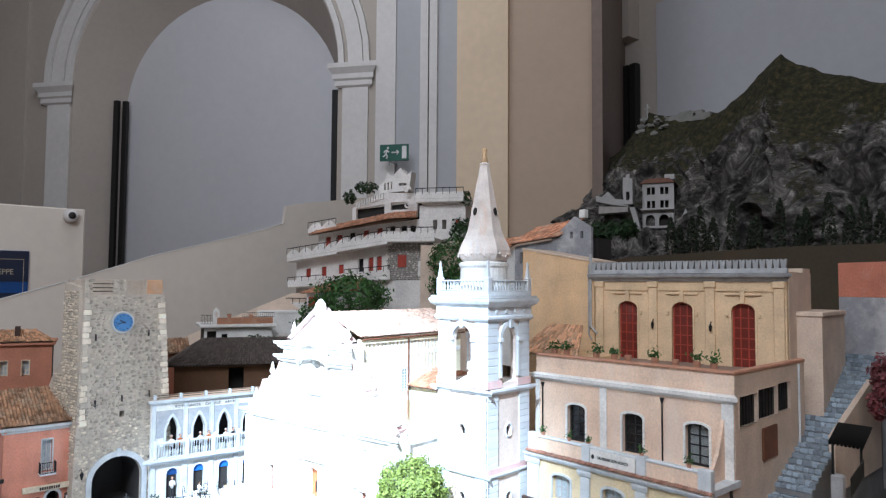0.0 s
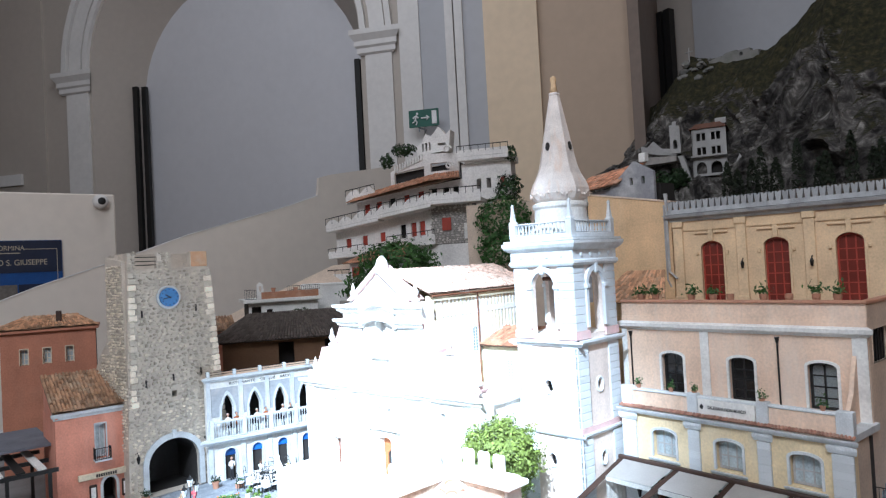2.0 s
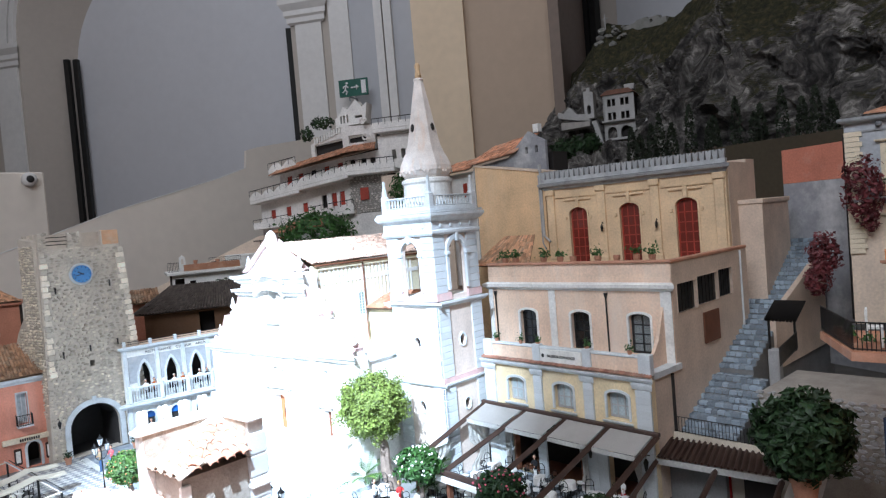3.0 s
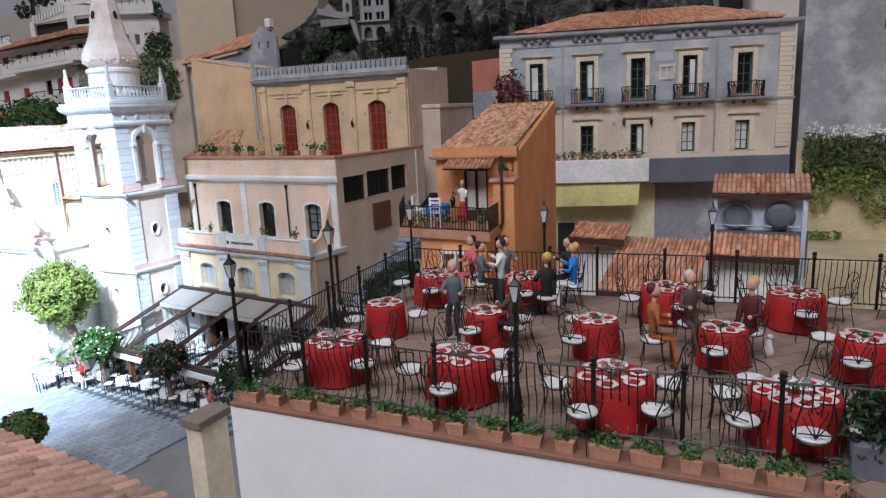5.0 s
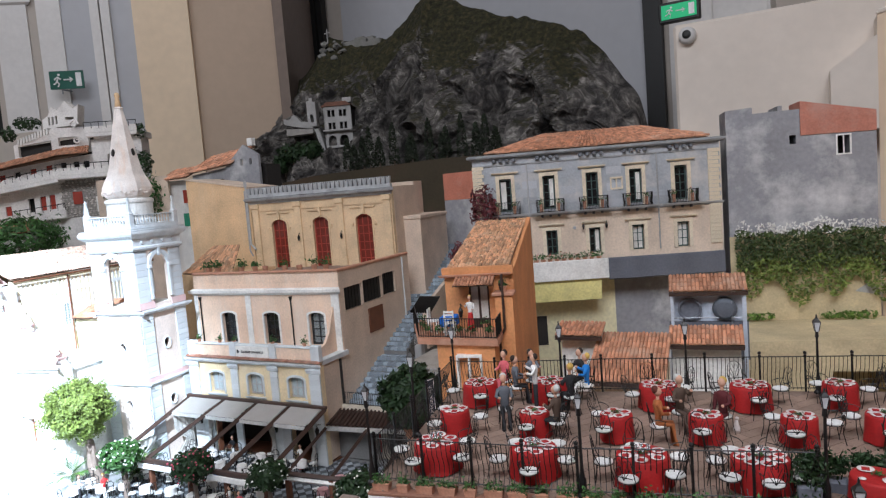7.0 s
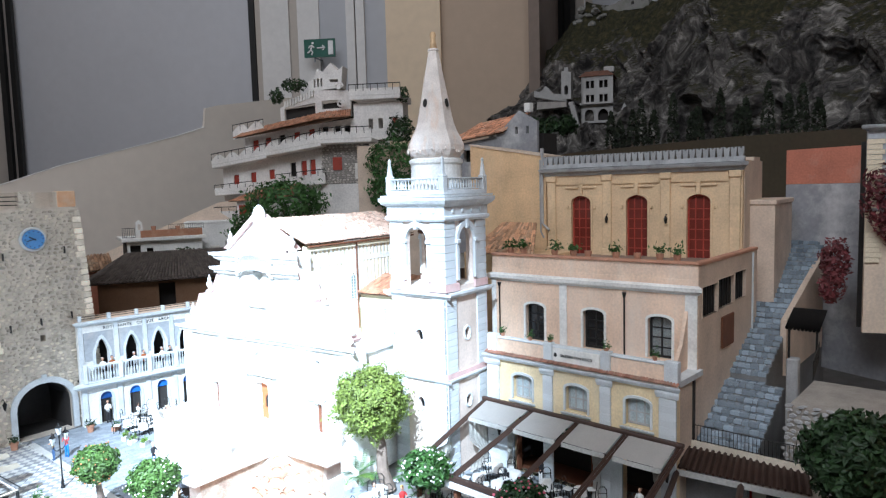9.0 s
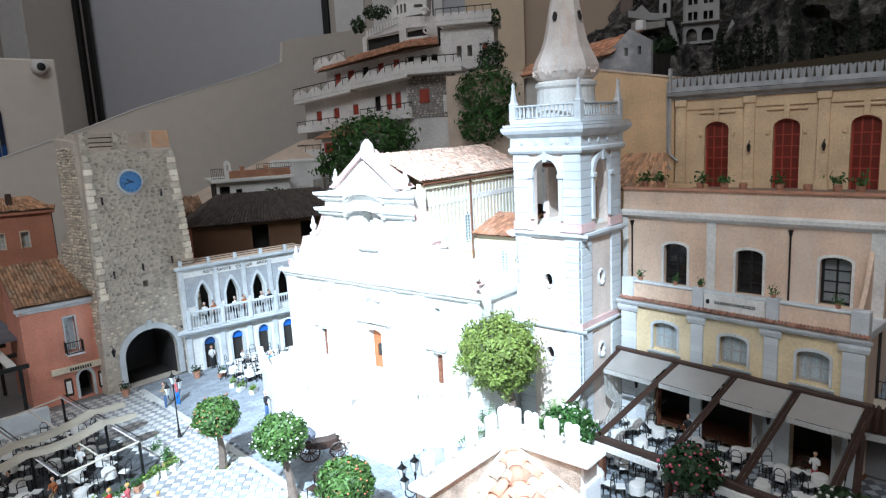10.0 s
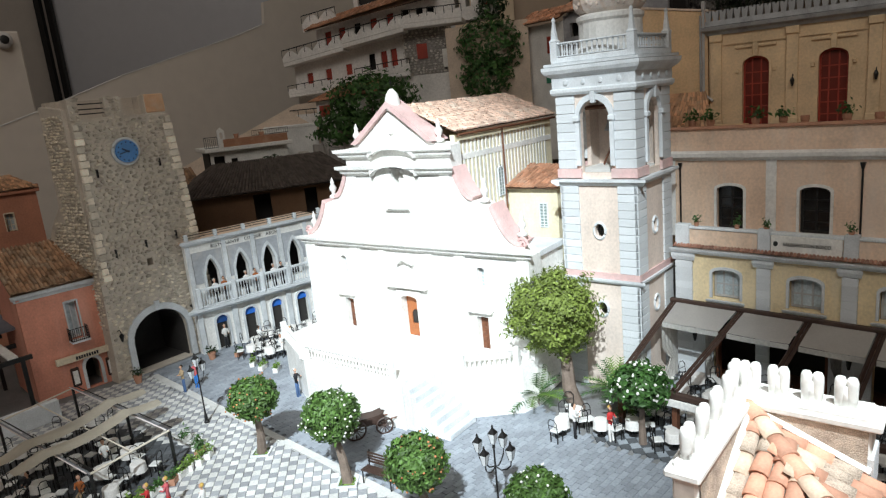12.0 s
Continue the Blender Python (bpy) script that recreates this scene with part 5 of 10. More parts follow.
HT = site(2.441, 4.568, 0.049, -57.07, 0.962, 1.000, 0.948)
hotel = thing("hillside_hotel", HT, "white terraced hillside hotel with red shutters and balconies", "hotel")
HW = mat("hotel_plaster", (0.80, 0.77, 0.74), stain=(0.62, 0.56, 0.50), amount=0.3, scale=20)
HSTONE = mat("hotel_rubble", (0.42, 0.39, 0.36), rand=0.3, island=0.35, scale=60)
part("left_wing", plate(rect(0.23, 0.55, 0.985, 1.33), [rect(x - 0.02, z, x + 0.02, z + h) for x, z, h in ((0.30, 0.90, 0.07), (0.42, 0.90, 0.07), (0.33, 1.13, 0.09), (0.46, 1.13, 0.09), (0.60, 1.14, 0.08), (0.76, 1.14, 0.11), (0.84, 1.14, 0.11), (0.905, 1.14, 0.11))], 0.0, 0.02), HW, hotel)
# black solids behind the hotel windows paint their inner shade
part("left_wing_core", bbox(0.235, 0.05, 0.55, 0.98, 0.4, 1.33), OPENINGSHADE, hotel)
part("stone_wing", bbox(0.985, -0.03, 1.06, 1.26, 0.4, 1.34), HSTONE, hotel, "grey rubble wing")
part("stone_base", bbox(0.985, -0.028, 0.5, 1.26, 0.4, 1.058), HW, hotel)
rubble(hotel, lambda x, z: not (1.06 < x < 1.135 and 1.15 < z < 1.25), 0.985, 1.26, 1.06, 1.34, 0.02, HSTONE, single=110, y=-0.03, proud=0.008, seed=31)
part("middle_storey", plate(rect(0.40, 1.345, 1.21, 1.52), [rect(x - 0.022, 1.36, x + 0.022, 1.47) for x in (0.48, 0.575, 0.68, 0.79, 0.90, 1.0, 1.09, 1.16)], 0.02, 0.04), HW, hotel)
part("middle_core", bbox(0.40, 0.07, 1.345, 1.21, 0.4, 1.52), OPENINGSHADE, hotel)
part("right_wing", plate(rect(1.21, 1.36, 1.56, 1.62), [rect(x - 0.016, 1.44, x + 0.016, 1.51) for x in (1.33, 1.40, 1.50)], 0.02, 0.2), HW, hotel)
part("right_wing_top", bbox(1.24, 0.0, 1.622, 1.58, 0.22, 1.665), HW, hotel)
part("upper_storey", plate([(0.66, 1.54), (1.18, 1.54), (1.18, 1.72), (0.94, 1.74), (0.66, 1.67)], [rect(0.69, 1.575, 0.92, 1.655), rect(0.97, 1.60, 1.11, 1.66)], 0.06, 0.09), HW, hotel)
part("upper_core", bbox(0.67, 0.12, 1.54, 1.17, 0.35, 1.66), OPENINGSHADE, hotel)
part("top_turret", plate([(0.86, 1.75), (1.10, 1.75), (1.12, 1.90), (1.08, 1.87), (1.03, 1.93), (0.97, 1.87), (0.93, 1.90), (0.90, 1.84), (0.86, 1.82)], [arc_hole(0.90 + k * 0.026, 0.914 + k * 0.026, 1.77, 1.83, 0.007) for k in range(3)] + [rect(1.02, 1.79, 1.08, 1.81)], 0.1, 0.22), HW, hotel)
for x, z, h, w in ((0.30, 0.90, 0.07, 0.02), (0.42, 0.90, 0.07, 0.02), (0.33, 1.13, 0.09, 0.02), (0.46, 1.13, 0.09, 0.02), (0.60, 1.14, 0.08, 0.02), (0.84, 1.14, 0.11, 0.018), (0.905, 1.14, 0.11, 0.018), (0.48, 1.36, 0.11, 0.02), (0.575, 1.36, 0.11, 0.02), (0.79, 1.36, 0.11, 0.02), (0.90, 1.36, 0.11, 0.02), (1.50, 1.44, 0.07, 0.016)):
    part("red_shutter", bbox(x - w, 0.012 if z < 1.3 else 0.03, z, x + w, 0.018 if z < 1.3 else 0.036, z + h * 0.98), WOODRED, hotel)
part("red_window", bbox(1.065, -0.042, 1.155, 1.13, -0.038, 1.245), WOODRED, hotel)
part("white_shutter", bbox(1.225, -0.05, 1.09, 1.262, -0.042, 1.20), WHITE, hotel)


def hotel_balcony(x0, x1, z, depth, scallop=0.0):
    part("balcony_slab", soft_box(x0, -depth, z - 0.03, x1, 0.0, z, 0.004), HW, hotel)
    bm = bmesh.new()
    n = max(3, int((x1 - x0) / 0.05))
    top = []
    for i in range(n * 4 + 1):
        t = i / (n * 4)
        top.append((x0 + (x1 - x0) * t, z + 0.045 + scallop * (abs(math.sin(t * n * math.pi / 2)) - 0.5)))
    bm.free()
    part("balcony_parapet", plate([(x0, z)] + [(x1, z)] + top[::-1], (), -depth, -depth + 0.012), HW, hotel)
    rail = bmesh.new()
    tube(rail, [(x0, -depth, z + 0.075), (x1, -depth, z + 0.075)], 0.003, 4)
    for i in range(n + 1):
        x = x0 + (x1 - x0) * i / n
        tube(rail, [(x, -depth, z + 0.03), (x, -depth, z + 0.075)], 0.002, 4)
    part("balcony_rail", rail, IRON, hotel)


for x0, x1, z, d, sc in ((0.21, 0.50, 1.06, 0.10, 0.0), (0.66, 1.02, 1.09, 0.08, 0.0), (0.20, 0.42, 0.84, 0.10, 0.0), (0.21, 0.62, 1.335, 0.12, 0.035), (0.62, 1.02, 1.35, 0.14, 0.035), (1.02, 1.38, 1.365, 0.16, 0.01), (1.20, 1.56, 1.665, 0.05, 0.0), (0.33, 0.56, 1.525, 0.02, 0.04)):
    hotel_balcony(x0, x1, z, d, sc)
tiled_roof(hotel, [((0.36, -0.08, 1.490), (1.22, -0.08, 1.515), (1.18, 0.06, 1.58), (0.44, 0.06, 1.555))], [44], [6], TERRA, 0.2)
tiled_roof(hotel, [((0.40, -0.28, 0.96), (0.86, -0.28, 0.98), (0.82, -0.02, 1.10), (0.50, -0.02, 1.06))], [26], [8], TERRA, 0.2)
part("annex", bbox(0.44, -0.24, 0.55, 0.84, -0.02, 0.965), HW, hotel)
part("annex_shutter", bbox(0.46, -0.248, 0.86, 0.53, -0.242, 0.93), WOODRED, hotel)
for k in range(11):
    part("sign_bar", bbox(0.695 + k * 0.0205, 0.045, 1.66 + k * 0.004, 0.708 + k * 0.0205, 0.055, 1.705 + k * 0.004), WHITE, hotel)
for x, z in ((0.40, 1.56), (0.52, 1.575), (1.12, 1.74), (1.13, 1.62)):
    sw_ = bmesh.new()
    tube(sw_, [(x + 0.03 * math.cos(k * 0.42) * (1 - k / 26), -0.01, z + 0.03 * math.sin(k * 0.42) * (1 - k / 26)) for k in range(22)], 0.007, 5)
    part("scroll", sw_, HW, hotel)
# the model is built in forced perspective: its floors fall away along the left wing
for ob in hotel.children_recursive:
    for v in ob.data.vertices:
        p = ob.matrix_basis @ v.co
        if p.x < 1.0:
            v.co.z += 0.15 * min(1, max(0, (p.z - 0.92) / 0.4)) * (p.x - 1.0)

shrub("roof_garden", HT @ pose(0.77, 0.05, 1.77), "dark green roof garden bush on the hotel", lump(0.10, 0.05, 0.045), 260, 0.016, LEAFDARK, 3)
shrub("roof_garden", HT @ pose(0.64, 0.05, 1.70), "dark green roof garden bush on the hotel", lump(0.05, 0.05, 0.05), 160, 0.016, LEAFDARK, 4)
shrub("climbing_plant", HT @ pose(1.55, -0.02, 1.42), "dark climber on the hotel wing", lump(0.10, 0.05, 0.10), 300, 0.018, LEAFDARK, 5)
shrub("climbing_plant", HT @ pose(1.57, -0.02, 1.66), "dark climber on the hotel wing", lump(0.04, 0.03, 0.06), 120, 0.016, LEAFDARK, 6)
shrub("ivy_wall", HT @ pose(1.53, -0.16, 1.19), "dense green ivy over the garden wall", lump(0.20, 0.08, 0.16), 1700, 0.016, LEAF, 7)
shrub("ivy_wall", HT @ pose(1.50, -0.2, 1.00), "dense green ivy over the garden wall", lump(0.16, 0.08, 0.13), 800, 0.016, LEAF, 8)
gw = thing("garden_wall", HT, "grey garden wall below the hotel", "wall")
part("wall", bbox(1.27, -0.14, 0.4, 1.76, -0.10, 1.31), BEIGE, gw)
slope = thing("earth_slope", pose(0, 0, 0), "plain brown model slope below the hotel", "slope", kind="structure")
sl = bmesh.new()
vs = [sl.verts.new(p) for p in ((1.3, 3.95, 0.0), (3.4, 3.1, 0.0), (3.7, 3.5, 1.05), (2.5, 4.35, 0.95), (1.5, 4.75, 0.5))]
sl.faces.new(vs)
part("slope_face", sl, BEIGE, slope)


def tree(name, m, label, trunk, r, centre, count, size, material, seed, blossom=None, many=0, squash=0.85, group="", rough=0.3, trunk_mat=None):
    rng = random.Random(seed)
    t = thing(name, m, label, "tree", group)
    tk = bmesh.new()
    tube(tk, trunk, r, 8, 0.55)
    tip = Vector(trunk[-1])
    for k in range(6):
        a = k * 1.05 + rng.uniform(-0.3, 0.3)
        tube(tk, [tip, tip + Vector((math.cos(a), math.sin(a), 0.6)) * centre[1] * 0.45, tip + Vector((math.cos(a) * 1.25, math.sin(a) * 1.25, 0.95)) * centre[1] * 0.55], r * 0.42, 5, 0.4)
    part("trunk", tk, trunk_mat or BARK, t)
    bm = bmesh.new()
    c = Vector(centre[0])
    f = ball_crown(centre[1], squash, rough)

    def where(q):
        p, o = f(q)
        return p + c, o
    leaves(bm, count, where, size, rng)
    part("crown", bm, material, t)
    if blossom:
        bl = bmesh.new()
        f2 = ball_crown(centre[1] * 1.03, squash, rough, 0.9)

        def where2(q):
            p, o = f2(q)
            return p + c, o
        for _ in range(many):
            p, o = where2(rng)
            blob(bl, p, size * rng.uniform(0.25, 0.45), sub=1)
        part("blossom", bl, blossom, t, kind="stuff")
    return t


tree("broad_tree", pose(2.60, 3.72, 0.58), "broad dark green tree below the hotel", [(0, 0, 0), (0.01, 0, 0.2)], 0.02, ((0.0, 0.0, 0.36), 0.24), 2600, 0.017, LEAF, 12, squash=0.6, rough=0.5)
tree("broad_tree", pose(2.42, 3.74, 0.54), "broad dark green tree below the hotel", [(0, 0, 0), (0.01, 0, 0.2)], 0.02, ((0.0, 0.0, 0.26), 0.17), 1400, 0.017, LEAF, 13, squash=0.6, rough=0.5)

# dark-roofed house behind the loggia
dh = thing("dark_roof_house", site(1.401, 3.775, 0.000, -25.08, 1.034, 1.000, 1.043), "brown house with a dark hipped tile roof", "house")
part("wall", plate(rect(0.04, 0.0, 0.80, 0.53), [rect(0.32, 0.40, 0.40, 0.53 - 0.012), rect(0.56, 0.40, 0.62, 0.53 - 0.012)], 0.0, 0.02), mat("brown_plaster", (0.16, 0.085, 0.045), stain=(0.22, 0.13, 0.08), amount=0.5), dh)
part("wall_side", bbox(0.04, 0.021, 0.0, 0.06, 0.4, 0.53), RUST, dh)
# black sheet paints the shade behind the windows
part("room", bbox(0.06, 0.1, 0.0, 0.8, 0.11, 0.52), OPENINGSHADE, dh)
tiled_roof(dh, [((0.0, -0.05, 0.535), (0.86, -0.05, 0.535), (0.70, 0.20, 0.665), (0.17, 0.20, 0.665)), ((0.0, 0.45, 0.535), (0.0, -0.05, 0.535), (0.17, 0.20, 0.665), (0.17, 0.2001, 0.665))], [52, 24], [12, 10], DARKTILE, 0.2, bed=DARKTILE)
rf = thing("back_roof_house", facing((1.32, 4.09), (1.65, 3.99)), "low house with a terracotta roof", "house")
part("wall", bbox(0.0, 0.0, 0.0, 0.3, 0.2, 0.60), RUST, rf)
tiled_roof(rf, [((-0.02, -0.03, 0.60), (0.32, -0.03, 0.60), (0.32, 0.2, 0.67), (-0.02, 0.2, 0.67))], [20], [6], TERRAOLD, 0.3)

# white roof-terrace house
wh = thing("white_terrace_house", site(1.717, 4.020, 0.000, -17.96, 1.021, 1.000, 0.934), "white flat-roofed house with a roof terrace", "house")
part("body", plate(rect(0.0, 0.0, 0.40, 0.80), [rect(0.10, 0.705, 0.135, 0.755), rect(0.015, 0.69, 0.07, 0.775)], 0.0, 0.02), WHITE, wh)
# black solid, painted shade behind the two openings
part("core", bbox(0.0, 0.05, 0.0, 0.40, 0.25, 0.795), OPENINGSHADE, wh)
part("roof_edge", soft_box(-0.03, -0.04, 0.80, 0.42, 0.27, 0.822, 0.003), WHITE, wh)
part("brick_parapet", bbox(0.07, -0.03, 0.823, 0.40, 0.0, 0.865), TERRA, wh, "red brick roof parapet")
part("bell_gable", plate([(0.045, 0.823), (0.085, 0.823), (0.082, 0.915), (0.065, 0.93), (0.048, 0.915)], [arc_hole(0.057, 0.073, 0.87, 0.905, 0.008)], -0.02, 0.0), WHITE, wh)
iron_rail(wh, [(-0.02, 0.0), (0.04, -0.03)], 0.823, 0.06, 0.01)
iron_rail(wh, [(0.22, -0.015), (0.41, -0.015)], 0.866, 0.03, 0.012)
for x, h in ((0.14, 0.89), (0.27, 0.885)):
    part("roof_pot", lathe(bmesh.new(), [(0.01, 0.866), (0.014, h)], 8, (x, -0.015, 0)), TERRAPOT, wh)
shrub("roof_shrub", wh.matrix_basis @ pose(0.30, -0.10, 0.70), "dark shrubs beside the white house", lump(0.09, 0.05, 0.05), 300, 0.014, LEAFDARK, 17)
wb = thing("white_annex", facing((2.145, 4.168), (2.445, 3.968)), "plain white annex on the slope", "house")
part("body", bbox(0.0, 0.0, 0.0, 0.30, 0.2, 0.82), WHITE, wb)
part("coping", soft_box(-0.005, -0.006, 0.82, 0.305, 0.205, 0.835, 0.003), WHITE, wb)
rw2 = thing("ruined_wall", facing((2.075, 3.80), (2.445, 3.64)), "low ruined stone wall with shrubs", "wall")
for k in range(4):
    part("pier", soft_box(0.03 + k * 0.085, 0.0, 0.45, 0.085 + k * 0.085, 0.04, 0.70 + 0.03 * (k % 2), 0.004), HSTONE, rw2)
part("footing", bbox(0.0, 0.0, 0.0, 0.40, 0.05, 0.60), HSTONE, rw2)

# brick-red house with hipped roof
bh = thing("brick_red_house", site(0.501, 4.177, 0.000, -14.94, 0.822, 1.000, 0.993), "brick-red plaster house with a hipped tile roof", "house")
part("front_wall", plate(rect(0.0, 0.0, 0.505, 0.69), [rect(x - 0.021, 0.53, x + 0.021, 0.61) for x in (0.12, 0.24, 0.36)], 0.0, 0.02), RUST, bh)
part("side_wall", plate(rect(0.0, 0.0, 0.26, 0.69), [rect(0.05, 0.5, 0.075, 0.62), rect(0.10, 0.5, 0.125, 0.62), rect(0.05, 0.20, 0.075, 0.32), rect(0.10, 0.20, 0.125, 0.32)], 0.0, 0.02), RUST, bh).matrix_basis = pose(0.0, 0.281, 0, 0, 0, -90)
# black solid stands for shade inside the house
part("core", bbox(0.03, 0.05, 0.0, 0.5, 0.27, 0.68), OPENINGSHADE, bh)
part("eave", soft_box(-0.018, -0.018, 0.69, 0.523, 0.30, 0.705, 0.003), RUST, bh)
for x in (0.12, 0.24, 0.36):
    window(bh, x, 0.531, 0.040, 0.078, 0.0, CREAM, FROST, bars=(2, 3), surround=CREAM)
tiled_roof(bh, [((-0.02, -0.02, 0.706), (0.525, -0.02, 0.706), (0.40, 0.13, 0.765), (0.11, 0.13, 0.765)), ((-0.02, 0.30, 0.706), (-0.02, -0.02, 0.706), (0.11, 0.13, 0.765), (0.11, 0.1301, 0.765))], [30, 16], [9, 9], TERRAOLD, 0.35)
part("chimney", soft_box(0.29, 0.03, 0.735, 0.32, 0.06, 0.79, 0.002), WOODDARK, bh)
for z in (0.57, 0.15):
    part("air_unit", soft_box(-0.05, 0.10, z, -0.002, 0.15, z + 0.055, 0.003), PALE, bh, "white air-conditioning unit")

# pergola in front of the brick-red house
pg = thing("slatted_pergola", pose(0.23, 3.24, 0), "dark pergola with white slats beside the salmon house", "pergola")
for x in (0.0, 0.16, 0.30):
    for y in (0.0, 0.38):
        part("post", bbox(x - 0.006, y - 0.006, 0, x + 0.006, y + 0.006, 0.20), BLACKPAINT, pg)
for y in (0.0, 0.19, 0.38):
    part("beam", bbox(-0.02, y - 0.006, 0.20, 0.33, y + 0.006, 0.215), BLACKPAINT, pg)
for k in range(5):
    part("slat", bbox(-0.02 + 0.07 * k, 0.0, 0.216, 0.01 + 0.07 * k, 0.38, 0.222), WHITE if k % 2 == 0 else BLACKPAINT, pg)
part("roof_panel", bbox(0.16, 0.20, 0.26, 0.36, 0.62, 0.27), SLATE, pg)
lw2 = thing("low_parapet", pose(0.25, 3.13, 0), "low pale stone parapet of the lane", "wall")
part("wall", soft_box(0.0, 0.0, 0.0, 0.33, 0.025, 0.07, 0.003), PALE, lw2)

# small houses between tower and mountain
sh = thing("grey_gable_house", facing((3.25, 2.86), (3.25, 2.22)), "small grey house with a terracotta roof and chimney", "house")
part("side", plate([(0.02, 0.6), (0.34, 0.6), (0.34, 1.30), (0.02, 1.27)], [rect(0.06, 1.16, 0.30, 1.23)], 0.0, 0.02), GREYPLASTER, sh)
# black sheet here and black solid in the gable paint inner shade
part("dark_loggia", bbox(0.03, 0.08, 1.1, 0.33, 0.085, 1.28), OPENINGSHADE, sh)
part("gable", plate([(0.34, 0.6), (0.62, 0.6), (0.62, 1.36), (0.50, 1.43), (0.34, 1.30)], [rect(0.47, 1.30, 0.49, 1.34), rect(0.545, 1.30, 0.565, 1.34), rect(0.42, 1.14, 0.45, 1.18)], -0.02, 0.0), GREYPLASTER, sh)
part("gable_core", bbox(0.35, 0.06, 0.6, 0.61, 0.2, 1.3), OPENINGSHADE, sh)
tiled_roof(sh, [((0.0, -0.04, 1.275), (0.40, -0.04, 1.31), (0.52, 0.08, 1.42), (0.12, 0.12, 1.39))], [18], [7], TERRA, 0.2)
part("chimney", soft_box(0.52, 0.0, 1.42, 0.56, 0.04, 1.47, 0.003), WHITE, sh)
sh2 = thing("white_side_house", facing((3.3, 3.12), (3.25, 2.84)), "small white house with red roof and green shutter", "house")
part("wall", bbox(0.0, 0.0, 0.5, 0.28, 0.2, 1.25), WHITE, sh2)
part("green_shutter", bbox(0.14, -0.006, 0.93, 0.26, -0.001, 1.02), mat("green_shutter_paint", (0.03, 0.24, 0.14), bump=0), sh2)
part("red_door", bbox(0.16, -0.006, 1.09, 0.2, -0.001, 1.18), WOODRED, sh2)
tiled_roof(sh2, [((-0.03, -0.06, 1.255), (0.30, -0.06, 1.255), (0.30, 0.1, 1.33), (-0.03, 0.1, 1.33))], [16], [5], TERRA, 0.2)
tr = thing("tiled_lean_to", facing((2.32, 2.05), (2.32, 1.65)), "low tiled roofs behind the bell tower", "house")
part("body", bbox(0.0, 0.02, 0.3, 0.42, 0.25, 0.72), OCHRE, tr)
tiled_roof(tr, [((0.10, -0.06, 0.725), (0.42, -0.06, 0.725), (0.32, 0.12, 0.845), (0.14, 0.12, 0.845))], [22], [8], TERRAOLD, 0.25)

# ---- on the mountain ----
VL = site(5.180, 3.087, -0.020, -67.82, 0.637, 1.000, 0.943)
villa = thing("mountain_villa", VL @ pose(0, -0.16, 0), "grey villa with arched ground floor on the mountain", "villa")
VW = mat("villa_stone", (0.42, 0.41, 0.40), stain=(0.36, 0.34, 0.32), amount=0.4, scale=20)
part("front", plate(rect(0.06, 1.62, 0.46, 2.02), [arc_hole(0.10, 0.22, 1.64, 1.74, 0.05), arc_hole(0.27, 0.40, 1.64, 1.74, 0.05)] + [rect(x - 0.022, z, x + 0.022, z + 0.065) for x in (0.14, 0.20, 0.31, 0.37) for z in (1.80, 1.92)], 0.0, 0.03), VW, villa)
part("side", plate(rect(0.0, 1.62, 0.30, 2.0), [rect(0.10, 1.88, 0.14, 1.94)], 0.0, 0.02), VW, villa).matrix_basis = pose(0.06, 0.30, 0, 0, 0, -90)
# black solid paints the shade behind arches and windows
part("core", bbox(0.07, 0.08, 1.62, 0.45, 0.3, 2.0), OPENINGSHADE, villa)
part("roof", plate([(0.03, 2.02), (0.48, 2.02), (0.40, 2.06), (0.12, 2.06)], (), -0.02, 0.3), WOODBROWN, villa)
part("crenel", soft_box(0.34, 0.02, 2.05, 0.47, 0.1, 2.10, 0.004), VW, villa)
part("balcony", soft_box(0.05, -0.06, 1.775, 0.47, 0.0, 1.79, 0.003), VW, villa)
part("shoulder_wall", plate([(0.50, 1.55), (0.68, 1.50), (0.66, 1.70), (0.60, 1.78), (0.56, 1.72)], (), 0.0, 0.04), VW, villa)
ramp = thing("mountain_steps", VL, "pale zigzag steps and walls on the mountain", "steps")
part("terrace_wall", plate([(-0.60, 1.90), (-0.36, 1.86), (-0.16, 1.84), (-0.16, 1.90), (-0.34, 1.915), (-0.44, 1.99), (-0.52, 1.94), (-0.60, 1.955)], (), -0.02, 0.10), VW, ramp)
part("terrace_wall", plate([(-0.56, 1.78), (-0.16, 1.79), (-0.16, 1.835), (-0.56, 1.85)], (), -0.04, 0.10), HSTONE, ramp, "grey rubble terrace wall")
part("gatehouse", plate([(-0.23, 1.86), (-0.10, 1.86), (-0.10, 2.10), (-0.14, 2.10), (-0.14, 2.14), (-0.19, 2.14), (-0.19, 2.11), (-0.23, 2.11)], [arc_hole(-0.19, -0.14, 1.90, 1.98, 0.025)], -0.03, 0.10), VW, ramp)
for k in range(16):
    x, z = -0.10 + 0.15 * (k / 15) ** 0.8, 1.83 - 0.029 * k
    part("step", soft_box(x - 0.035, -0.05 - 0.004 * k, z - 0.03, x + 0.035, 0.08, z, 0.003), VW, ramp)
CASTLESTONE = mat("grey_castle_stone", (0.24, 0.235, 0.22), stain=(0.10, 0.11, 0.07), amount=0.6, scale=30, bump=0.6)
castle = thing("castle_ruin", MOUNT @ pose(0, -0.05, 0), "pale castle ruin with a cross on the summit", "castle")
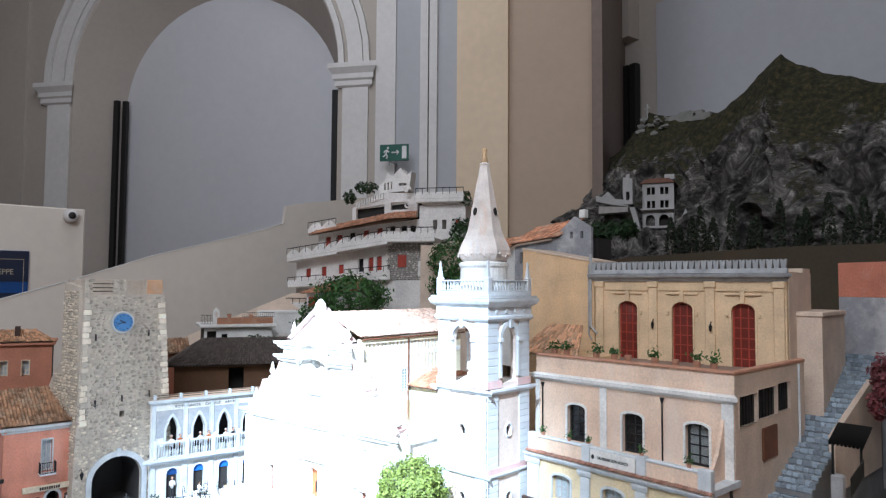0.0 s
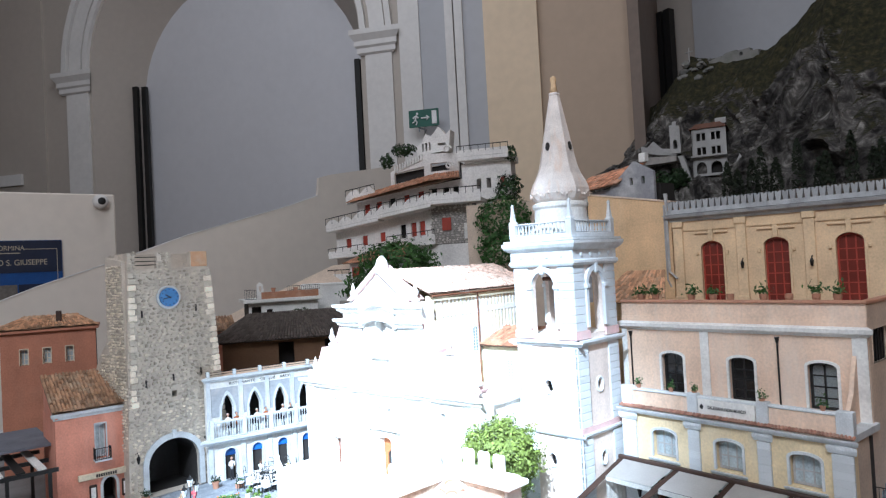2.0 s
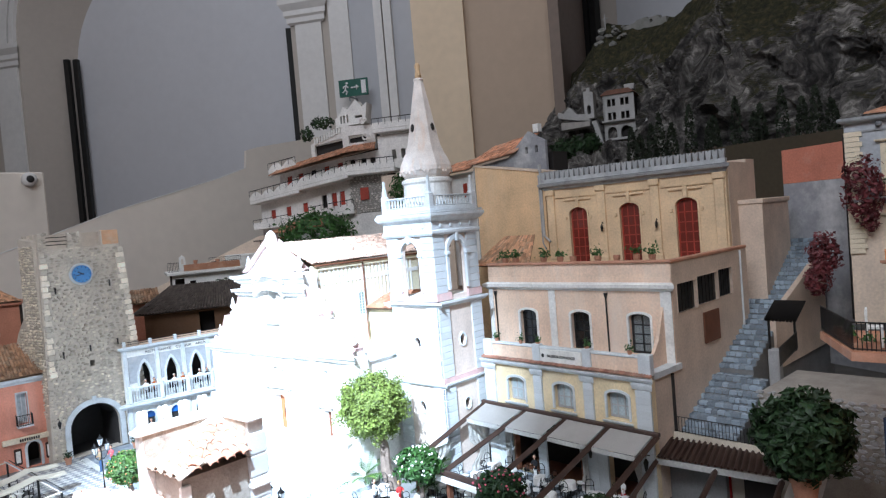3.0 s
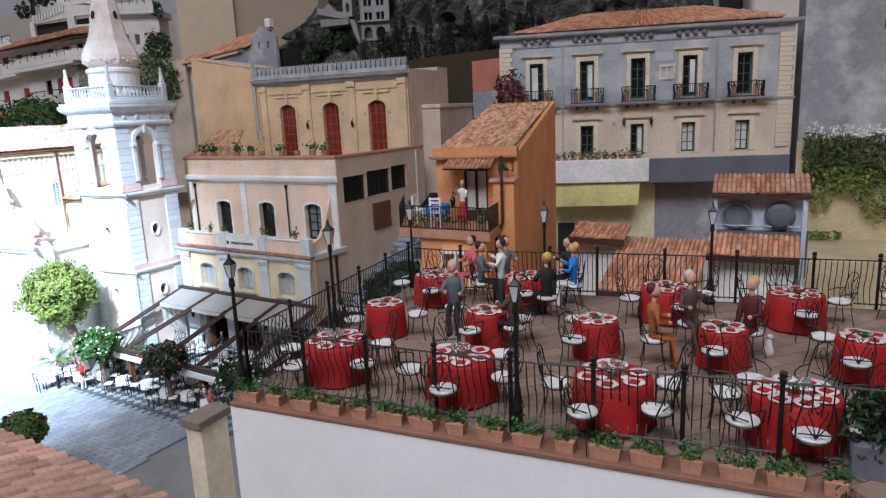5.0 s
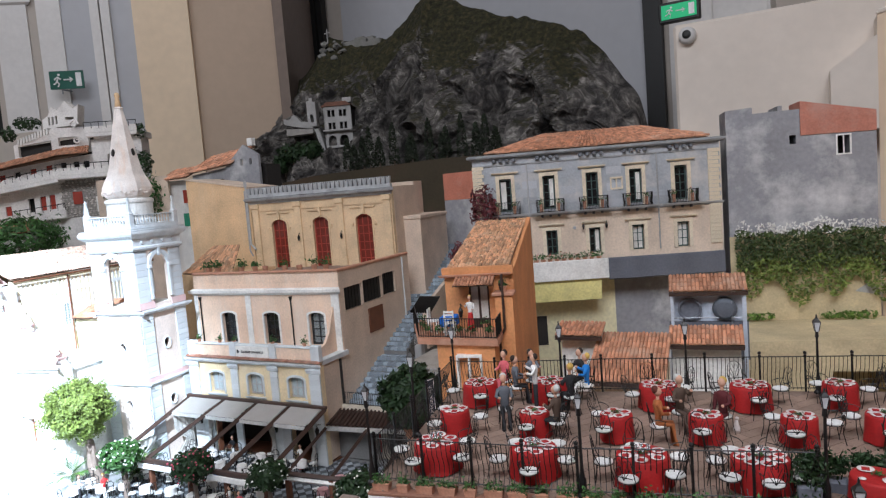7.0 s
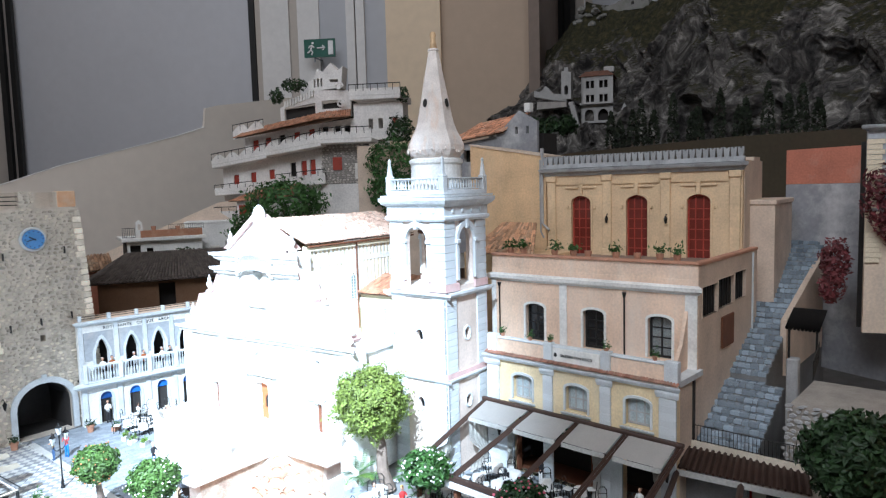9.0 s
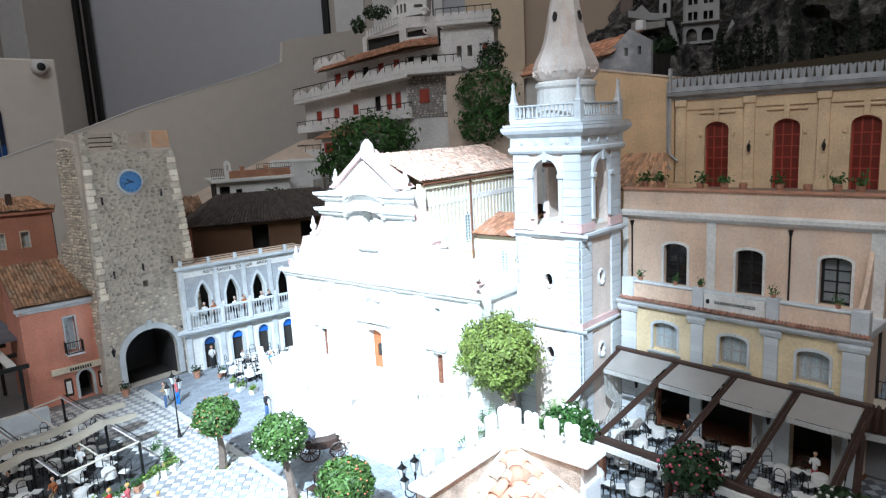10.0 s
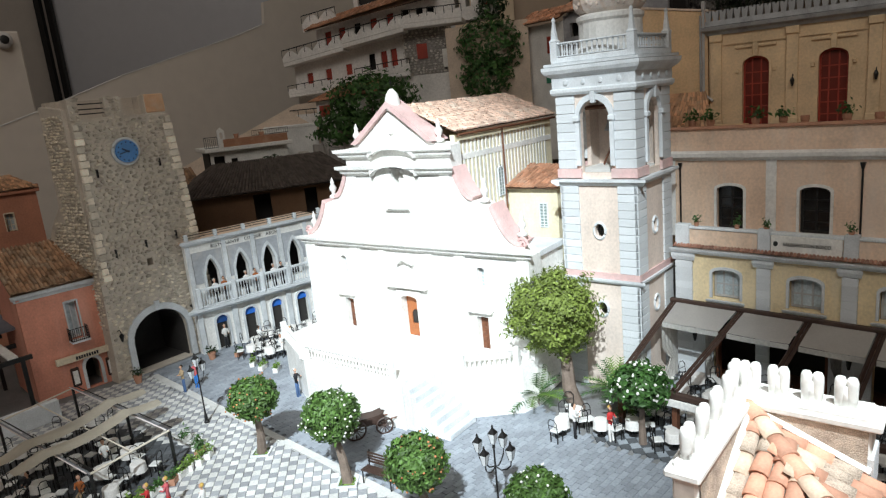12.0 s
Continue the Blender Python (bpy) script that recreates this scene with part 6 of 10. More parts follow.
part("wall", plate([(-0.12, 2.54), (0.34, 2.50), (0.34, 2.565), (0.27, 2.57), (0.26, 2.60), (0.15, 2.60), (0.14, 2.615), (0.04, 2.615), (0.02, 2.60), (-0.12, 2.595)], [arc_hole(0.17, 0.20, 2.555, 2.585, 0.012)], 0.0, 0.05), CASTLESTONE, castle)
rk = random.Random(5)
for k in range(26):
    part("crag", blob(bmesh.new(), (-0.22 + rk.uniform(-0.12, 0.16), -0.06 + rk.uniform(-0.05, 0.03), 2.50 + rk.uniform(-0.06, 0.1)), rk.uniform(0.015, 0.04), (1.3, 1, 0.8), 1, 0.5), CASTLESTONE, castle)
part("cross", tube(tube(bmesh.new(), [(-0.30, -0.02, 2.62), (-0.30, -0.02, 2.76)], 0.006), [(-0.335, -0.02, 2.72), (-0.265, -0.02, 2.72)], 0.006), VW, castle)
rc = random.Random(11)
for k in range(15):
    u = 0.55 + k * 0.105 + rc.uniform(-0.03, 0.03)
    h = rc.uniform(0.18, 0.34)
    cy = thing("cypress", MOUNT @ pose(u, -0.98 + rc.uniform(-0.05, 0.05), 1.24), "slim dark cypress at the mountain foot", "tree", "cypresses")
    part("trunk", tube(bmesh.new(), [(0, 0, 0), (0, 0, 0.06)], 0.008), BARK, cy)
    bm = bmesh.new()
    leaves(bm, 260, lambda r: ((lambda t, a: Vector((0.05 * (1 - t) ** 0.6 * math.cos(a) * (0.4 + 0.6 * t ** 0.3), 0.05 * (1 - t) ** 0.6 * math.sin(a), 0.04 + h * t)))(r.uniform(0, 1), r.uniform(0, 6.28)), Vector((r.gauss(0, 1), r.gauss(0, 1), 0.5))), 0.016, rc)
    part("crown", bm, CYPRESSLEAF, cy)
foot = thing("brown_bank", MOUNT, "brown earth bank at the mountain foot", "bank")
part("bank", plate([(-1.0, 0.4), (3.0, 0.4), (3.0, 1.26), (1.6, 1.27), (0.4, 1.24), (-1.0, 1.1)], (), -1.25, -0.9), mat("earth_bank", (0.06, 0.045, 0.025), stain=(0.10, 0.05, 0.03), amount=0.5, scale=12), foot)
for u, z, r in ((-0.30, 1.50, 0.12), (-0.15, 1.48, 0.13), (0.02, 1.50, 0.1), (-0.42, 1.40, 0.1)):
    shrub("mountain_bush", MOUNT @ pose(u, -0.78, z), "dark green bush on the mountain", lump(r, r * 0.6, r * 0.8), 420, 0.022, LEAFDARK, int(u * 100) + 70)

# ---- school building, lower front ----
SL = site(1.940, 1.577, 0.000, -91.14, 0.851, 1.000, 1.030)
school = thing("school_building", SL, "peach and yellow school building of three storeys", "building")
cw3 = (0.128, 0.380, 0.632)
part("lower_wall", plate(rect(-0.05, -0.006, 0.775, 0.385), [arc_hole(c - 0.05, c + 0.05, 0.252, 0.342, 0.016) for c in cw3] + [rect(0.085, 0.0, 0.455, 0.196), rect(0.575, 0.0, 0.70, 0.190)], 0.0, 0.025), STRAW, school)
part("ground_floor_stone", plate(rect(-0.05, -0.004, 0.775, 0.222), [rect(0.085, -0.002, 0.455, 0.196), rect(0.575, -0.002, 0.70, 0.190)], -0.008, -0.0005), PALE, school, "blue-grey stone facing of the ground floor")
part("shop_floor", bbox(0.0, 0.026, -0.004, 0.77, 0.139, 0.0015), WOODBROWN, school)
# black sheets paint the shade behind the shop openings
part("room", bbox(-0.05, 0.14, 0.0, 0.77, 0.15, 0.38), OPENINGSHADE, school)
part("room_side", bbox(0.04, 0.026, 0.0, 0.05, 0.139, 0.25), OPENINGSHADE, school)
part("room_side", bbox(0.74, 0.026, 0.0, 0.75, 0.139, 0.25), OPENINGSHADE, school)
part("room_ceiling", bbox(0.051, 0.026, 0.232, 0.739, 0.139, 0.238), OPENINGSHADE, school)
for c in cw3:
    window(school, c, 0.254, 0.096, 0.086, 0.015, GREYSTONE, FROST, bars=(3, 2), surround=PALE)
    part("window_ledge", moulding(c - 0.06, c + 0.06, 0.238, [(0.002, 0), (0.006, 0.004), (0.008, 0.010)], -0.001), PALE, school)
me_b = mesh_of("block", soft_box(0, 0, 0, 1, 1, 1, 0.06), PALE)
for x0, w in ((-0.05, 0.062), (0.232, 0.044), (0.484, 0.044), (0.715, 0.062)):
    for k in range(17):
        again("block", me_b, school, pose(x0, -0.0095, 0.001 + k * 0.021) @ Matrix.Diagonal((w, 0.0085, 0.0207, 1)))
    part("capital", moulding(x0, x0 + w, 0.360, [(0.009, 0), (0.011, 0.006), (0.013, 0.012), (0.013, 0.02)], -0.001), PALE, school)
part("cornice", moulding(-0.05, 0.78, 0.380, [(0.006, 0), (0.012, 0.004), (0.016, 0.010), (0.018, 0.016)], -0.002), PALE, school)
eave = bmesh.new()
tile_rows(eave, (-0.055, -0.014, 0.397), (0.785, -0.014, 0.397), (0.785, 0.0, 0.404), (-0.055, 0.0, 0.404), 76, 1, jitter=0.2, rng=random.Random(2))
part("tile_course", eave, TERRADARK, school, kind="stuff")
part("parapet", plate([(-0.05, 0.400), (0.775, 0.400), (0.775, 0.452), (-0.05, 0.452)], (), 0.004, 0.018), PEACH, school)
part("parapet_coping", soft_box(-0.052, 0.0, 0.452, 0.777, 0.022, 0.460, 0.002), PALE, school)
for x0, w in ((-0.052, 0.05), (0.232, 0.04), (0.484, 0.04), (0.73, 0.05)):
    part("parapet_pier", soft_box(x0, -0.004, 0.402, x0 + w, 0.02, 0.466, 0.002), PALE, school)
part("sign_stone", soft_box(0.275, -0.003, 0.406, 0.481, 0.004, 0.452, 0.001), WHITE, school)
writing("SALESIANI DON BOSCO", pose(0.382, -0.0045, 0.430) @ UPRIGHT, 0.0128, INK, school)
part("emblem", lathe(bmesh.new(), [(0.007, 0), (0.007, 0.001)], 14), INK, school).matrix_basis = pose(0.289, -0.003, 0.43, 90, 0, 0)
part("balcony_floor", bbox(-0.05, 0.026, 0.386, 0.774, 0.20, 0.404), PALE, school)
# upper front
SU = site(2.090, 1.609, 0.008, -88.29, 0.955, 1.000, 0.986)
upper = thing("school_upper_storey", SU, "peach upper storey with three arched windows", "building")
uw = (0.098, 0.344, 0.589)
part("upper_wall", plate(rect(-0.10, 0.404, 0.715, 0.70), [arc_hole(c - 0.0435, c + 0.0435, 0.432, 0.576, 0.016) for c in uw], 0.0, 0.02), PEACH, upper)
part("parapet", plate(rect(-0.10, 0.6995, 0.715, 0.748), (), 0.002, 0.02), PEACH, upper)
part("cornice", moulding(-0.10, 0.717, 0.652, [(0.004, 0), (0.008, 0.006), (0.018, 0.012), (0.02, 0.024), (0.004, 0.03)], -0.001), WHITE, upper)
part("coping", soft_box(-0.10, -0.006, 0.748, 0.72, 0.022, 0.757, 0.002), TERRAPOT, upper)
for x0, w in ((-0.10, 0.02), (0.207, 0.03), (0.675, 0.04)):
    part("pilaster", bbox(x0, -0.005, 0.404, x0 + w, -0.001, 0.652), WHITE, upper)
for k, c in enumerate(uw):
    window(upper, c, 0.434, 0.083, 0.14, 0.015, BLACKPAINT, GLASS if k == 2 else DARKGLASS, bars=(2, 4), surround=WHITE)
    # black sheet paints the shade behind each upper window
    part("room", bbox(c - 0.06, 0.11, 0.42, c + 0.06, 0.115, 0.6), OPENINGSHADE, upper)
    if k == 2:
        part("curtain", bbox(c - 0.038, 0.03, 0.44, c + 0.038, 0.033, 0.56), CURTAIN, upper)
for x in (-0.061, 0.465):
    part("downpipe", tube(lathe(bmesh.new(), [(0.004, 0.628), (0.008, 0.645)], 8, (x, -0.008, 0)), [(x, -0.008, 0.404), (x, -0.008, 0.63)], 0.003), IRON, upper)
part("terrace_slab", bbox(-0.10, 0.021, 0.690, 0.71, 0.60, 0.7045), TERRACEFLOOR, upper)
brk = part("curved_buttress", plate([(0.0, 0.40), (0.12, 0.40), (0.12, 0.60), (0.10, 0.56), (0.075, 0.50), (0.04, 0.462), (0.0, 0.45)], (), 0.0, 0.012), PEACH, upper)
brk.matrix_basis = pose(0.685, -0.125, 0, 0, 0, 90)
# side wall towards the steps
SS = SU @ facing((2.16, 1.66), (2.2, 0.95)).inverted() @ facing((2.205, 0.945), (2.80, 0.965))
flank2 = thing("school_side_wall", SS, "beige side wall with dark strip windows", "wall")
part("wall", plate([(-0.176, 0.0), (0.60, 0.0), (0.60, 0.745), (0.0, 0.745), (0.0, 0.404), (-0.176, 0.404)], [rect(0.03, 0.575, 0.168, 0.672), rect(0.176, 0.58, 0.335, 0.68), rect(0.343, 0.585, 0.46, 0.685)], 0.0, 0.02), BEIGE, flank2)
part("coping", soft_box(0.0, -0.004, 0.745, 0.60, 0.024, 0.756, 0.002), TERRAPOT, flank2)
# black sheet, shade painted behind the strip windows
part("dark_room", bbox(0.0, 0.06, 0.55, 0.5, 0.065, 0.7), OPENINGSHADE, flank2)
for x0, x1, z0, z1 in ((0.03, 0.168, 0.575, 0.672), (0.176, 0.335, 0.58, 0.68), (0.343, 0.46, 0.585, 0.685)):
    w = part("strip_window", plate(rect(x0 - 0.0025, z0 - 0.0025, x1 + 0.0025, z1 + 0.0025), [rect(x0, z0, x1, z1)], -0.002, 0.006), BEIGE, flank2)
    bm = bmesh.new()
    for k in range(1, 6):
        xx = x0 + (x1 - x0) * k / 6
        box(bm, xx - 0.001, 0.006, z0, xx + 0.001, 0.009, z1)
    part("bar", bm, IRON, w)
    part("pane", bbox(x0, 0.010, z0, x1, 0.012, z1), BLACKPAINT, w)
part("shutter", soft_box(0.20, -0.008, 0.44, 0.32, -0.001, 0.55, 0.002), WOODBROWN, flank2, "faded red-brown shutter")
part("drain", tube(bmesh.new(), [(0.53, -0.006, 0.74), (0.53, -0.006, 0.2)], 0.004), PALE, flank2)

# ---- yellow house with the crenellated top ----
YW = site(2.621, 1.793, 0.000, -84.96, 0.919, 1.000, 0.982)
yellow = thing("yellow_house", YW, "pale yellow house with three tall red doors and crenellated cornice", "house")
yd = (0.178, 0.447, 0.716)
part("front_wall", plate(rect(0.0, 0.69, 0.89, 1.085), [arc_hole(c - 0.049, c + 0.049, 0.705, 0.975, 0.03) for c in yd], 0.0, 0.025), HOUSEYELLOW, yellow)
# black sheet for the shade behind the red doors
part("room", bbox(0.02, 0.2, 0.69, 0.87, 0.21, 1.08), OPENINGSHADE, yellow)
part("roof", bbox(0.0, 0.0255, 1.075, 0.89, 0.32, 1.085), ROOFBED, yellow)
part("side_wall", bbox(0.872, 0.0255, 0.5, 0.892, 0.34, 1.10), BEIGE, yellow)
for c in yd:
    w = window(yellow, c, 0.706, 0.098, 0.266, 0.028, WOODRED, DOORPANE, bars=(3, 6), surround=HOUSEYELLOW, y=0.014, name="red_door")
    part("lintel", soft_box(c - 0.075, -0.008, 1.004, c + 0.075, -0.001, 1.014, 0.002), HOUSEYELLOW, yellow)
    part("keystone", soft_box(c - 0.01, -0.012, 0.972, c + 0.01, -0.001, 1.022, 0.002), HOUSEYELLOW, yellow)
    for s in (-1, 1):
        part("boss", soft_box(c + s * 0.068 - 0.006, -0.008, 0.915, c + s * 0.068 + 0.006, -0.001, 0.93, 0.002), HOUSEYELLOW, yellow)
for x0 in (0.008, 0.288, 0.556, 0.842):
    part("pilaster", soft_box(x0, -0.012, 0.70, x0 + 0.042, -0.001, 1.062, 0.002), HOUSEYELLOW, yellow)
    part("capital", soft_box(x0 - 0.004, -0.018, 1.035, x0 + 0.046, -0.001, 1.062, 0.003), HOUSEYELLOW, yellow)
    part("plinth", soft_box(x0 - 0.004, -0.018, 0.70, x0 + 0.046, -0.001, 0.745, 0.003), HOUSEYELLOW, yellow)
part("frieze_band", bbox(0.0, -0.006, 1.022, 0.89, -0.001, 1.03), HOUSEYELLOW, yellow)
part("cornice", moulding(0.0, 0.89, 1.062, [(0.006, 0), (0.012, 0.01), (0.026, 0.018), (0.03, 0.03), (0.012, 0.034)], -0.001), WEATHERED, yellow)
mer = bmesh.new()
for pts in ([(0, 0), (0.022, 0), (0.026, 0.03), (0.026, 0.042), (0.018, 0.042), (0.011, 0.032), (0.004, 0.042), (-0.004, 0.042), (-0.004, 0.03)],):
    vs = [[mer.verts.new((x, y, z)) for x, z in pts] for y in (0.0, 0.014)]
    mer.faces.new(vs[0])
    mer.faces.new(vs[1][::-1])
    for i in range(len(pts)):
        mer.faces.new((vs[0][i], vs[1][i], vs[1][(i + 1) % len(pts)], vs[0][(i + 1) % len(pts)]))
mer_me = mesh_of("merlon", mer, WEATHERED)
part("crown_band", bbox(-0.01, -0.02, 1.096, 0.90, 0.0, 1.114), WEATHERED, yellow)
for i in range(33):
    again("merlon", mer_me, yellow, pose(-0.006 + i * 0.0276, -0.018, 1.1142) @ Matrix.Diagonal((0.78, 1, 0.85, 1)))
part("downpipe", tube(tube(bmesh.new(), [(-0.02, -0.01, 1.18), (-0.02, -0.01, 0.85), (0.02, -0.02, 0.82)], 0.006), [(-0.02, -0.01, 1.16), (-0.02, -0.01, 1.19)], 0.009), GREYSTONE, yellow)
for x in (0.255, 0.525):
    part("wall_lantern", lathe(tube(bmesh.new(), [(x + 0.06, 0, 0.885), (x + 0.06, -0.02, 0.895), (x + 0.06, -0.026, 0.885)], 0.0018), [(0.004, 0.855), (0.008, 0.875), (0.003, 0.886)], 6, (x + 0.06, -0.026, 0)), IRON, yellow)
ochre_w = thing("ochre_side_house", facing((2.558, 2.178), (2.621, 1.796)), "plain ochre plaster house wall", "house")
part("wall", plate([(0.0, 0.5), (0.385, 0.5), (0.385, 1.13), (0.0, 1.20)], (), 0.0, 0.3), OCHRE, ochre_w)
part("coping", plate([(-0.004, 1.2005), (0.389, 1.1305), (0.389, 1.138), (-0.004, 1.208)], (), -0.005, 0.305), BEIGE, ochre_w)
part("downpipe", tube(bmesh.new(), [(0.36, -0.006, 1.12), (0.36, -0.006, 0.80), (0.375, -0.006, 0.77)], 0.004), GREYSTONE, ochre_w)

# ---- beige block above the steps ----
bb = thing("beige_block", site(2.805, 1.076, 0.000, -85.42, 0.994, 1.000, 0.975), "beige plaster block with a shallow coping", "building")
part("body", bbox(0.0, 0.0, 0.0, 0.18, 0.36, 0.93), BEIGE, bb)
part("coping", soft_box(-0.004, -0.006, 0.93, 0.186, 0.366, 0.95, 0.003), BEIGE, bb)
part("upper_body", bbox(-0.1, 0.25, 0.95, 0.05, 0.36, 1.13), BEIGE, bb)
redw = thing("weathered_back_wall", facing((3.29, 0.98), (3.14, 0.62)), "weathered wall with a faded red top", "wall")
part("lower", bbox(0.0, 0.0, 0.2, 0.45, 0.05, 0.98), GREYPLASTER, redw)
part("upper", bbox(0.0, 0.0, 0.981, 0.45, 0.05, 1.13), mat("faded_red_plaster", (0.55, 0.20, 0.13), stain=(0.6, 0.4, 0.33), amount=0.6), redw)

# ---- palazzo ----
PZ = site(2.838, 0.603, 0.000, -70.36, 0.977, 1.000, 0.985)
pal = thing("grey_palazzo", PZ, "weathered grey and cream palazzo with five balconies", "building")
pw = (0.154, 0.364, 0.570, 0.775, 0.985)
part("upper_wall", plate(rect(0.0, 0.91, 1.165, 1.184), [rect(c - 0.029, 0.925, c + 0.029, 1.085) for c in pw], 0.0, 0.02), BLUEPLASTER, pal)
part("lower_wall", plate(rect(0.0, 0.45, 1.165, 0.909), [rect(c - 0.027, 0.70, c + 0.027, 0.82) for c in pw], 0.0, 0.02), mat("faded_apricot_plaster", (0.74, 0.60, 0.47), stain=(0.52, 0.45, 0.40), amount=0.55, streak=True, scale=26), pal)
# black sheet paints the shade behind all palazzo windows
part("room", bbox(0.0, 0.10, 0.45, 1.165, 0.11, 1.15), OPENINGSHADE, pal)
part("belt", moulding(0.0, 1.165, 0.893, [(0.004, 0), (0.01, 0.006), (0.012, 0.014)], -0.001), GREYSTONE, pal)
part("cornice", moulding(0.0, 1.165, 1.182, [(0.006, 0), (0.012, 0.003), (0.022, 0.006), (0.026, 0.011), (0.026, 0.018), (0.02, 0.022)], -0.001), WEATHERED, pal)
for c in pw:
    window(pal, c, 0.926, 0.056, 0.156, 0.0, DOORGREEN, DARKGLASS, bars=(2, 4))
    window(pal, c, 0.701, 0.052, 0.116, 0.0, DOORGREEN, CURTAIN if c > 0.7 else DARKGLASS, bars=(2, 3))
    if c not in (pw[2], pw[4]):
        part("curtain", bbox(c + 0.003, 0.0172, 0.94, c + 0.022, 0.0178, 1.07) if c > 0.2 else bbox(c - 0.022, 0.0172, 0.94, c + 0.004, 0.0178, 1.07), CURTAIN, pal, "white door curtain")
    if c == pw[2]:
        part("curtain", bbox(c + 0.003, 0.0172, 0.706, c + 0.02, 0.0178, 0.81), CURTAIN, pal, "white window curtain")
    for z0, z1, w in ((0.91, 1.085, 0.029), (0.70, 0.82, 0.027)):
        part("window_surround", plate(rect(c - w - 0.017, z0, c + w + 0.017, z1 + 0.017), [rect(c - w, z0 - 0.0005, c + w, z1)], -0.006, 0.003), CREAM, pal)
        part("window_hood", moulding(c - w - 0.022, c + w + 0.022, z1 + 0.022, [(0.004, 0), (0.014, 0.004), (0.016, 0.010)], -0.001), CREAM, pal)
    part("balcony_slab", moulding(c - 0.062, c + 0.062, 0.900, [(0.03, 0), (0.036, 0.004), (0.04, 0.012)], -0.012), GREYSTONE, pal)
    iron_rail(pal, [(c - 0.066, -0.01), (c - 0.066, -0.05), (c + 0.066, -0.05), (c + 0.066, -0.01)], 0.912, 0.06, 0.007, bulge=0.004)
brk_me = mesh_of("bracket", soft_box(-0.009, -0.022, 0, 0.009, -0.001, 0.018, 0.004), mat("dark_cornice_stone", (0.13, 0.14, 0.16), stain=(0.3, 0.3, 0.3), amount=0.5, scale=70))
for c in pw:
    for k in range(4):
        again("bracket", brk_me, pal, pose(c - 0.048 + k * 0.032, 0, 1.1635))
    for k in range(3):
        again("bracket", brk_me, pal, pose(c - 0.04 + k * 0.04, 0, 0.886) @ Matrix.Scale(0.7, 4))
part("frieze_line", bbox(0.0, -0.005, 1.150, 1.165, -0.001, 1.156), WEATHERED, pal)
ra = random.Random(12)
ash_me = mesh_of("ashlar_block", soft_box(0, 0, 0, 1, 1, 1, 0.03), ASHLAR)
for j in range(6):
    for i in range(15):
        x, z, w = 0.062 + i * 0.072 + (j % 2) * 0.03, 0.914 + j * 0.0385, 0.0705
        if x + w < 1.108 and ra.random() < 0.72 and not any(x < c + 0.05 and x + w > c - 0.05 and z < 1.12 for c in pw):
            again("ashlar_block", ash_me, pal, pose(x, -0.0022, z) @ Matrix.Diagonal((w, 0.0021, 0.037, 1)))
me_q = mesh_of("block", soft_box(0, 0, 0, 1, 1, 1, 0.06), CREAM)
for x0 in (0.0, 1.113):
    for k in range(24):
        again("block", me_q, pal, pose(x0 - 0.003, -0.008, 0.71 + k * 0.0185) @ Matrix.Diagonal((0.056 if k % 2 else 0.048, 0.008, 0.0172, 1)))
for x in (0.262, 0.875):
    part("downpipe", tube(bmesh.new(), [(x, -0.006, 1.15), (x, -0.006, 0.70)], 0.0035), GREYSTONE, pal)
tiled_roof(pal, [((0.06, -0.01, 1.205), (1.12, -0.01, 1.205), (0.86, 0.25, 1.30), (0.36, 0.25, 1.30)), ((1.12, -0.01, 1.205), (1.12, 0.45, 1.205), (0.86, 0.25, 1.30), (0.86, 0.25, 1.3001))], [58, 18], [16, 12], TERRA, 0.2)
part("meter_box", plate(rect(0.655, 0.995, 0.715, 1.055), [rect(0.662, 1.003, 0.681, 1.045), rect(0.688, 1.003, 0.707, 1.045)], -0.005, -0.001), CREAM, pal)
part("house_mark", lathe(bmesh.new(), [(0.008, 0), (0.007, 0.003)], 12), BLUEPLASTER, pal, "small round ceramic plaque").matrix_basis = pose(0.475, -0.001, 0.825, 90, 0, 0)
for x in (0.515, 0.625):
    part("wall_lantern", lathe(tube(bmesh.new(), [(x, 0, 0.845), (x, -0.018, 0.85), (x, -0.02, 0.84)], 0.0016), [(0.003, 0.815), (0.007, 0.832), (0.002, 0.842)], 6, (x, -0.02, 0)), IRON, pal)

# terrace in front of the palazzo: white and slate fronts over a pale wall
TF = PZ @ facing((2.804, 0.558), (3.028, -0.585)).inverted() @ facing((2.655, 0.30), (2.865, -0.585))
front = thing("palazzo_terrace", TF, "white and slate terrace front over a pale yellow wall", "building")
part("slab", bbox(0.0, 0.0, 0.655, 0.90, 0.22, 0.67), SLATE, front)
part("white_front", soft_box(-0.01, -0.012, 0.60, 0.378, 0.0, 0.692, 0.003), WHITE, front)
part("slate_front", soft_box(0.3785, -0.008, 0.592, 0.90, 0.002, 0.690, 0.003), SLATE, front)
part("lemon_canopy", plate([(-0.01, 0.505), (0.34, 0.505), (0.345, 0.60), (-0.01, 0.60)], (), 0.004, 0.10), LEMON, front, "lemon yellow awning front")
part("pale_wall", bbox(-0.01, 0.11, 0.0, 0.42, 0.13, 0.60), LEMONPALE, front)
part("grey_wall", bbox(0.4205, 0.11, 0.0, 0.90, 0.13, 0.60), GREYPLASTER, front)
# black sheet paints the shadowed narrow strip at the wall's end
part("doorway", bbox(0.02, 0.105, 0.28, 0.09, 0.109, 0.42), OPENINGSHADE, front)

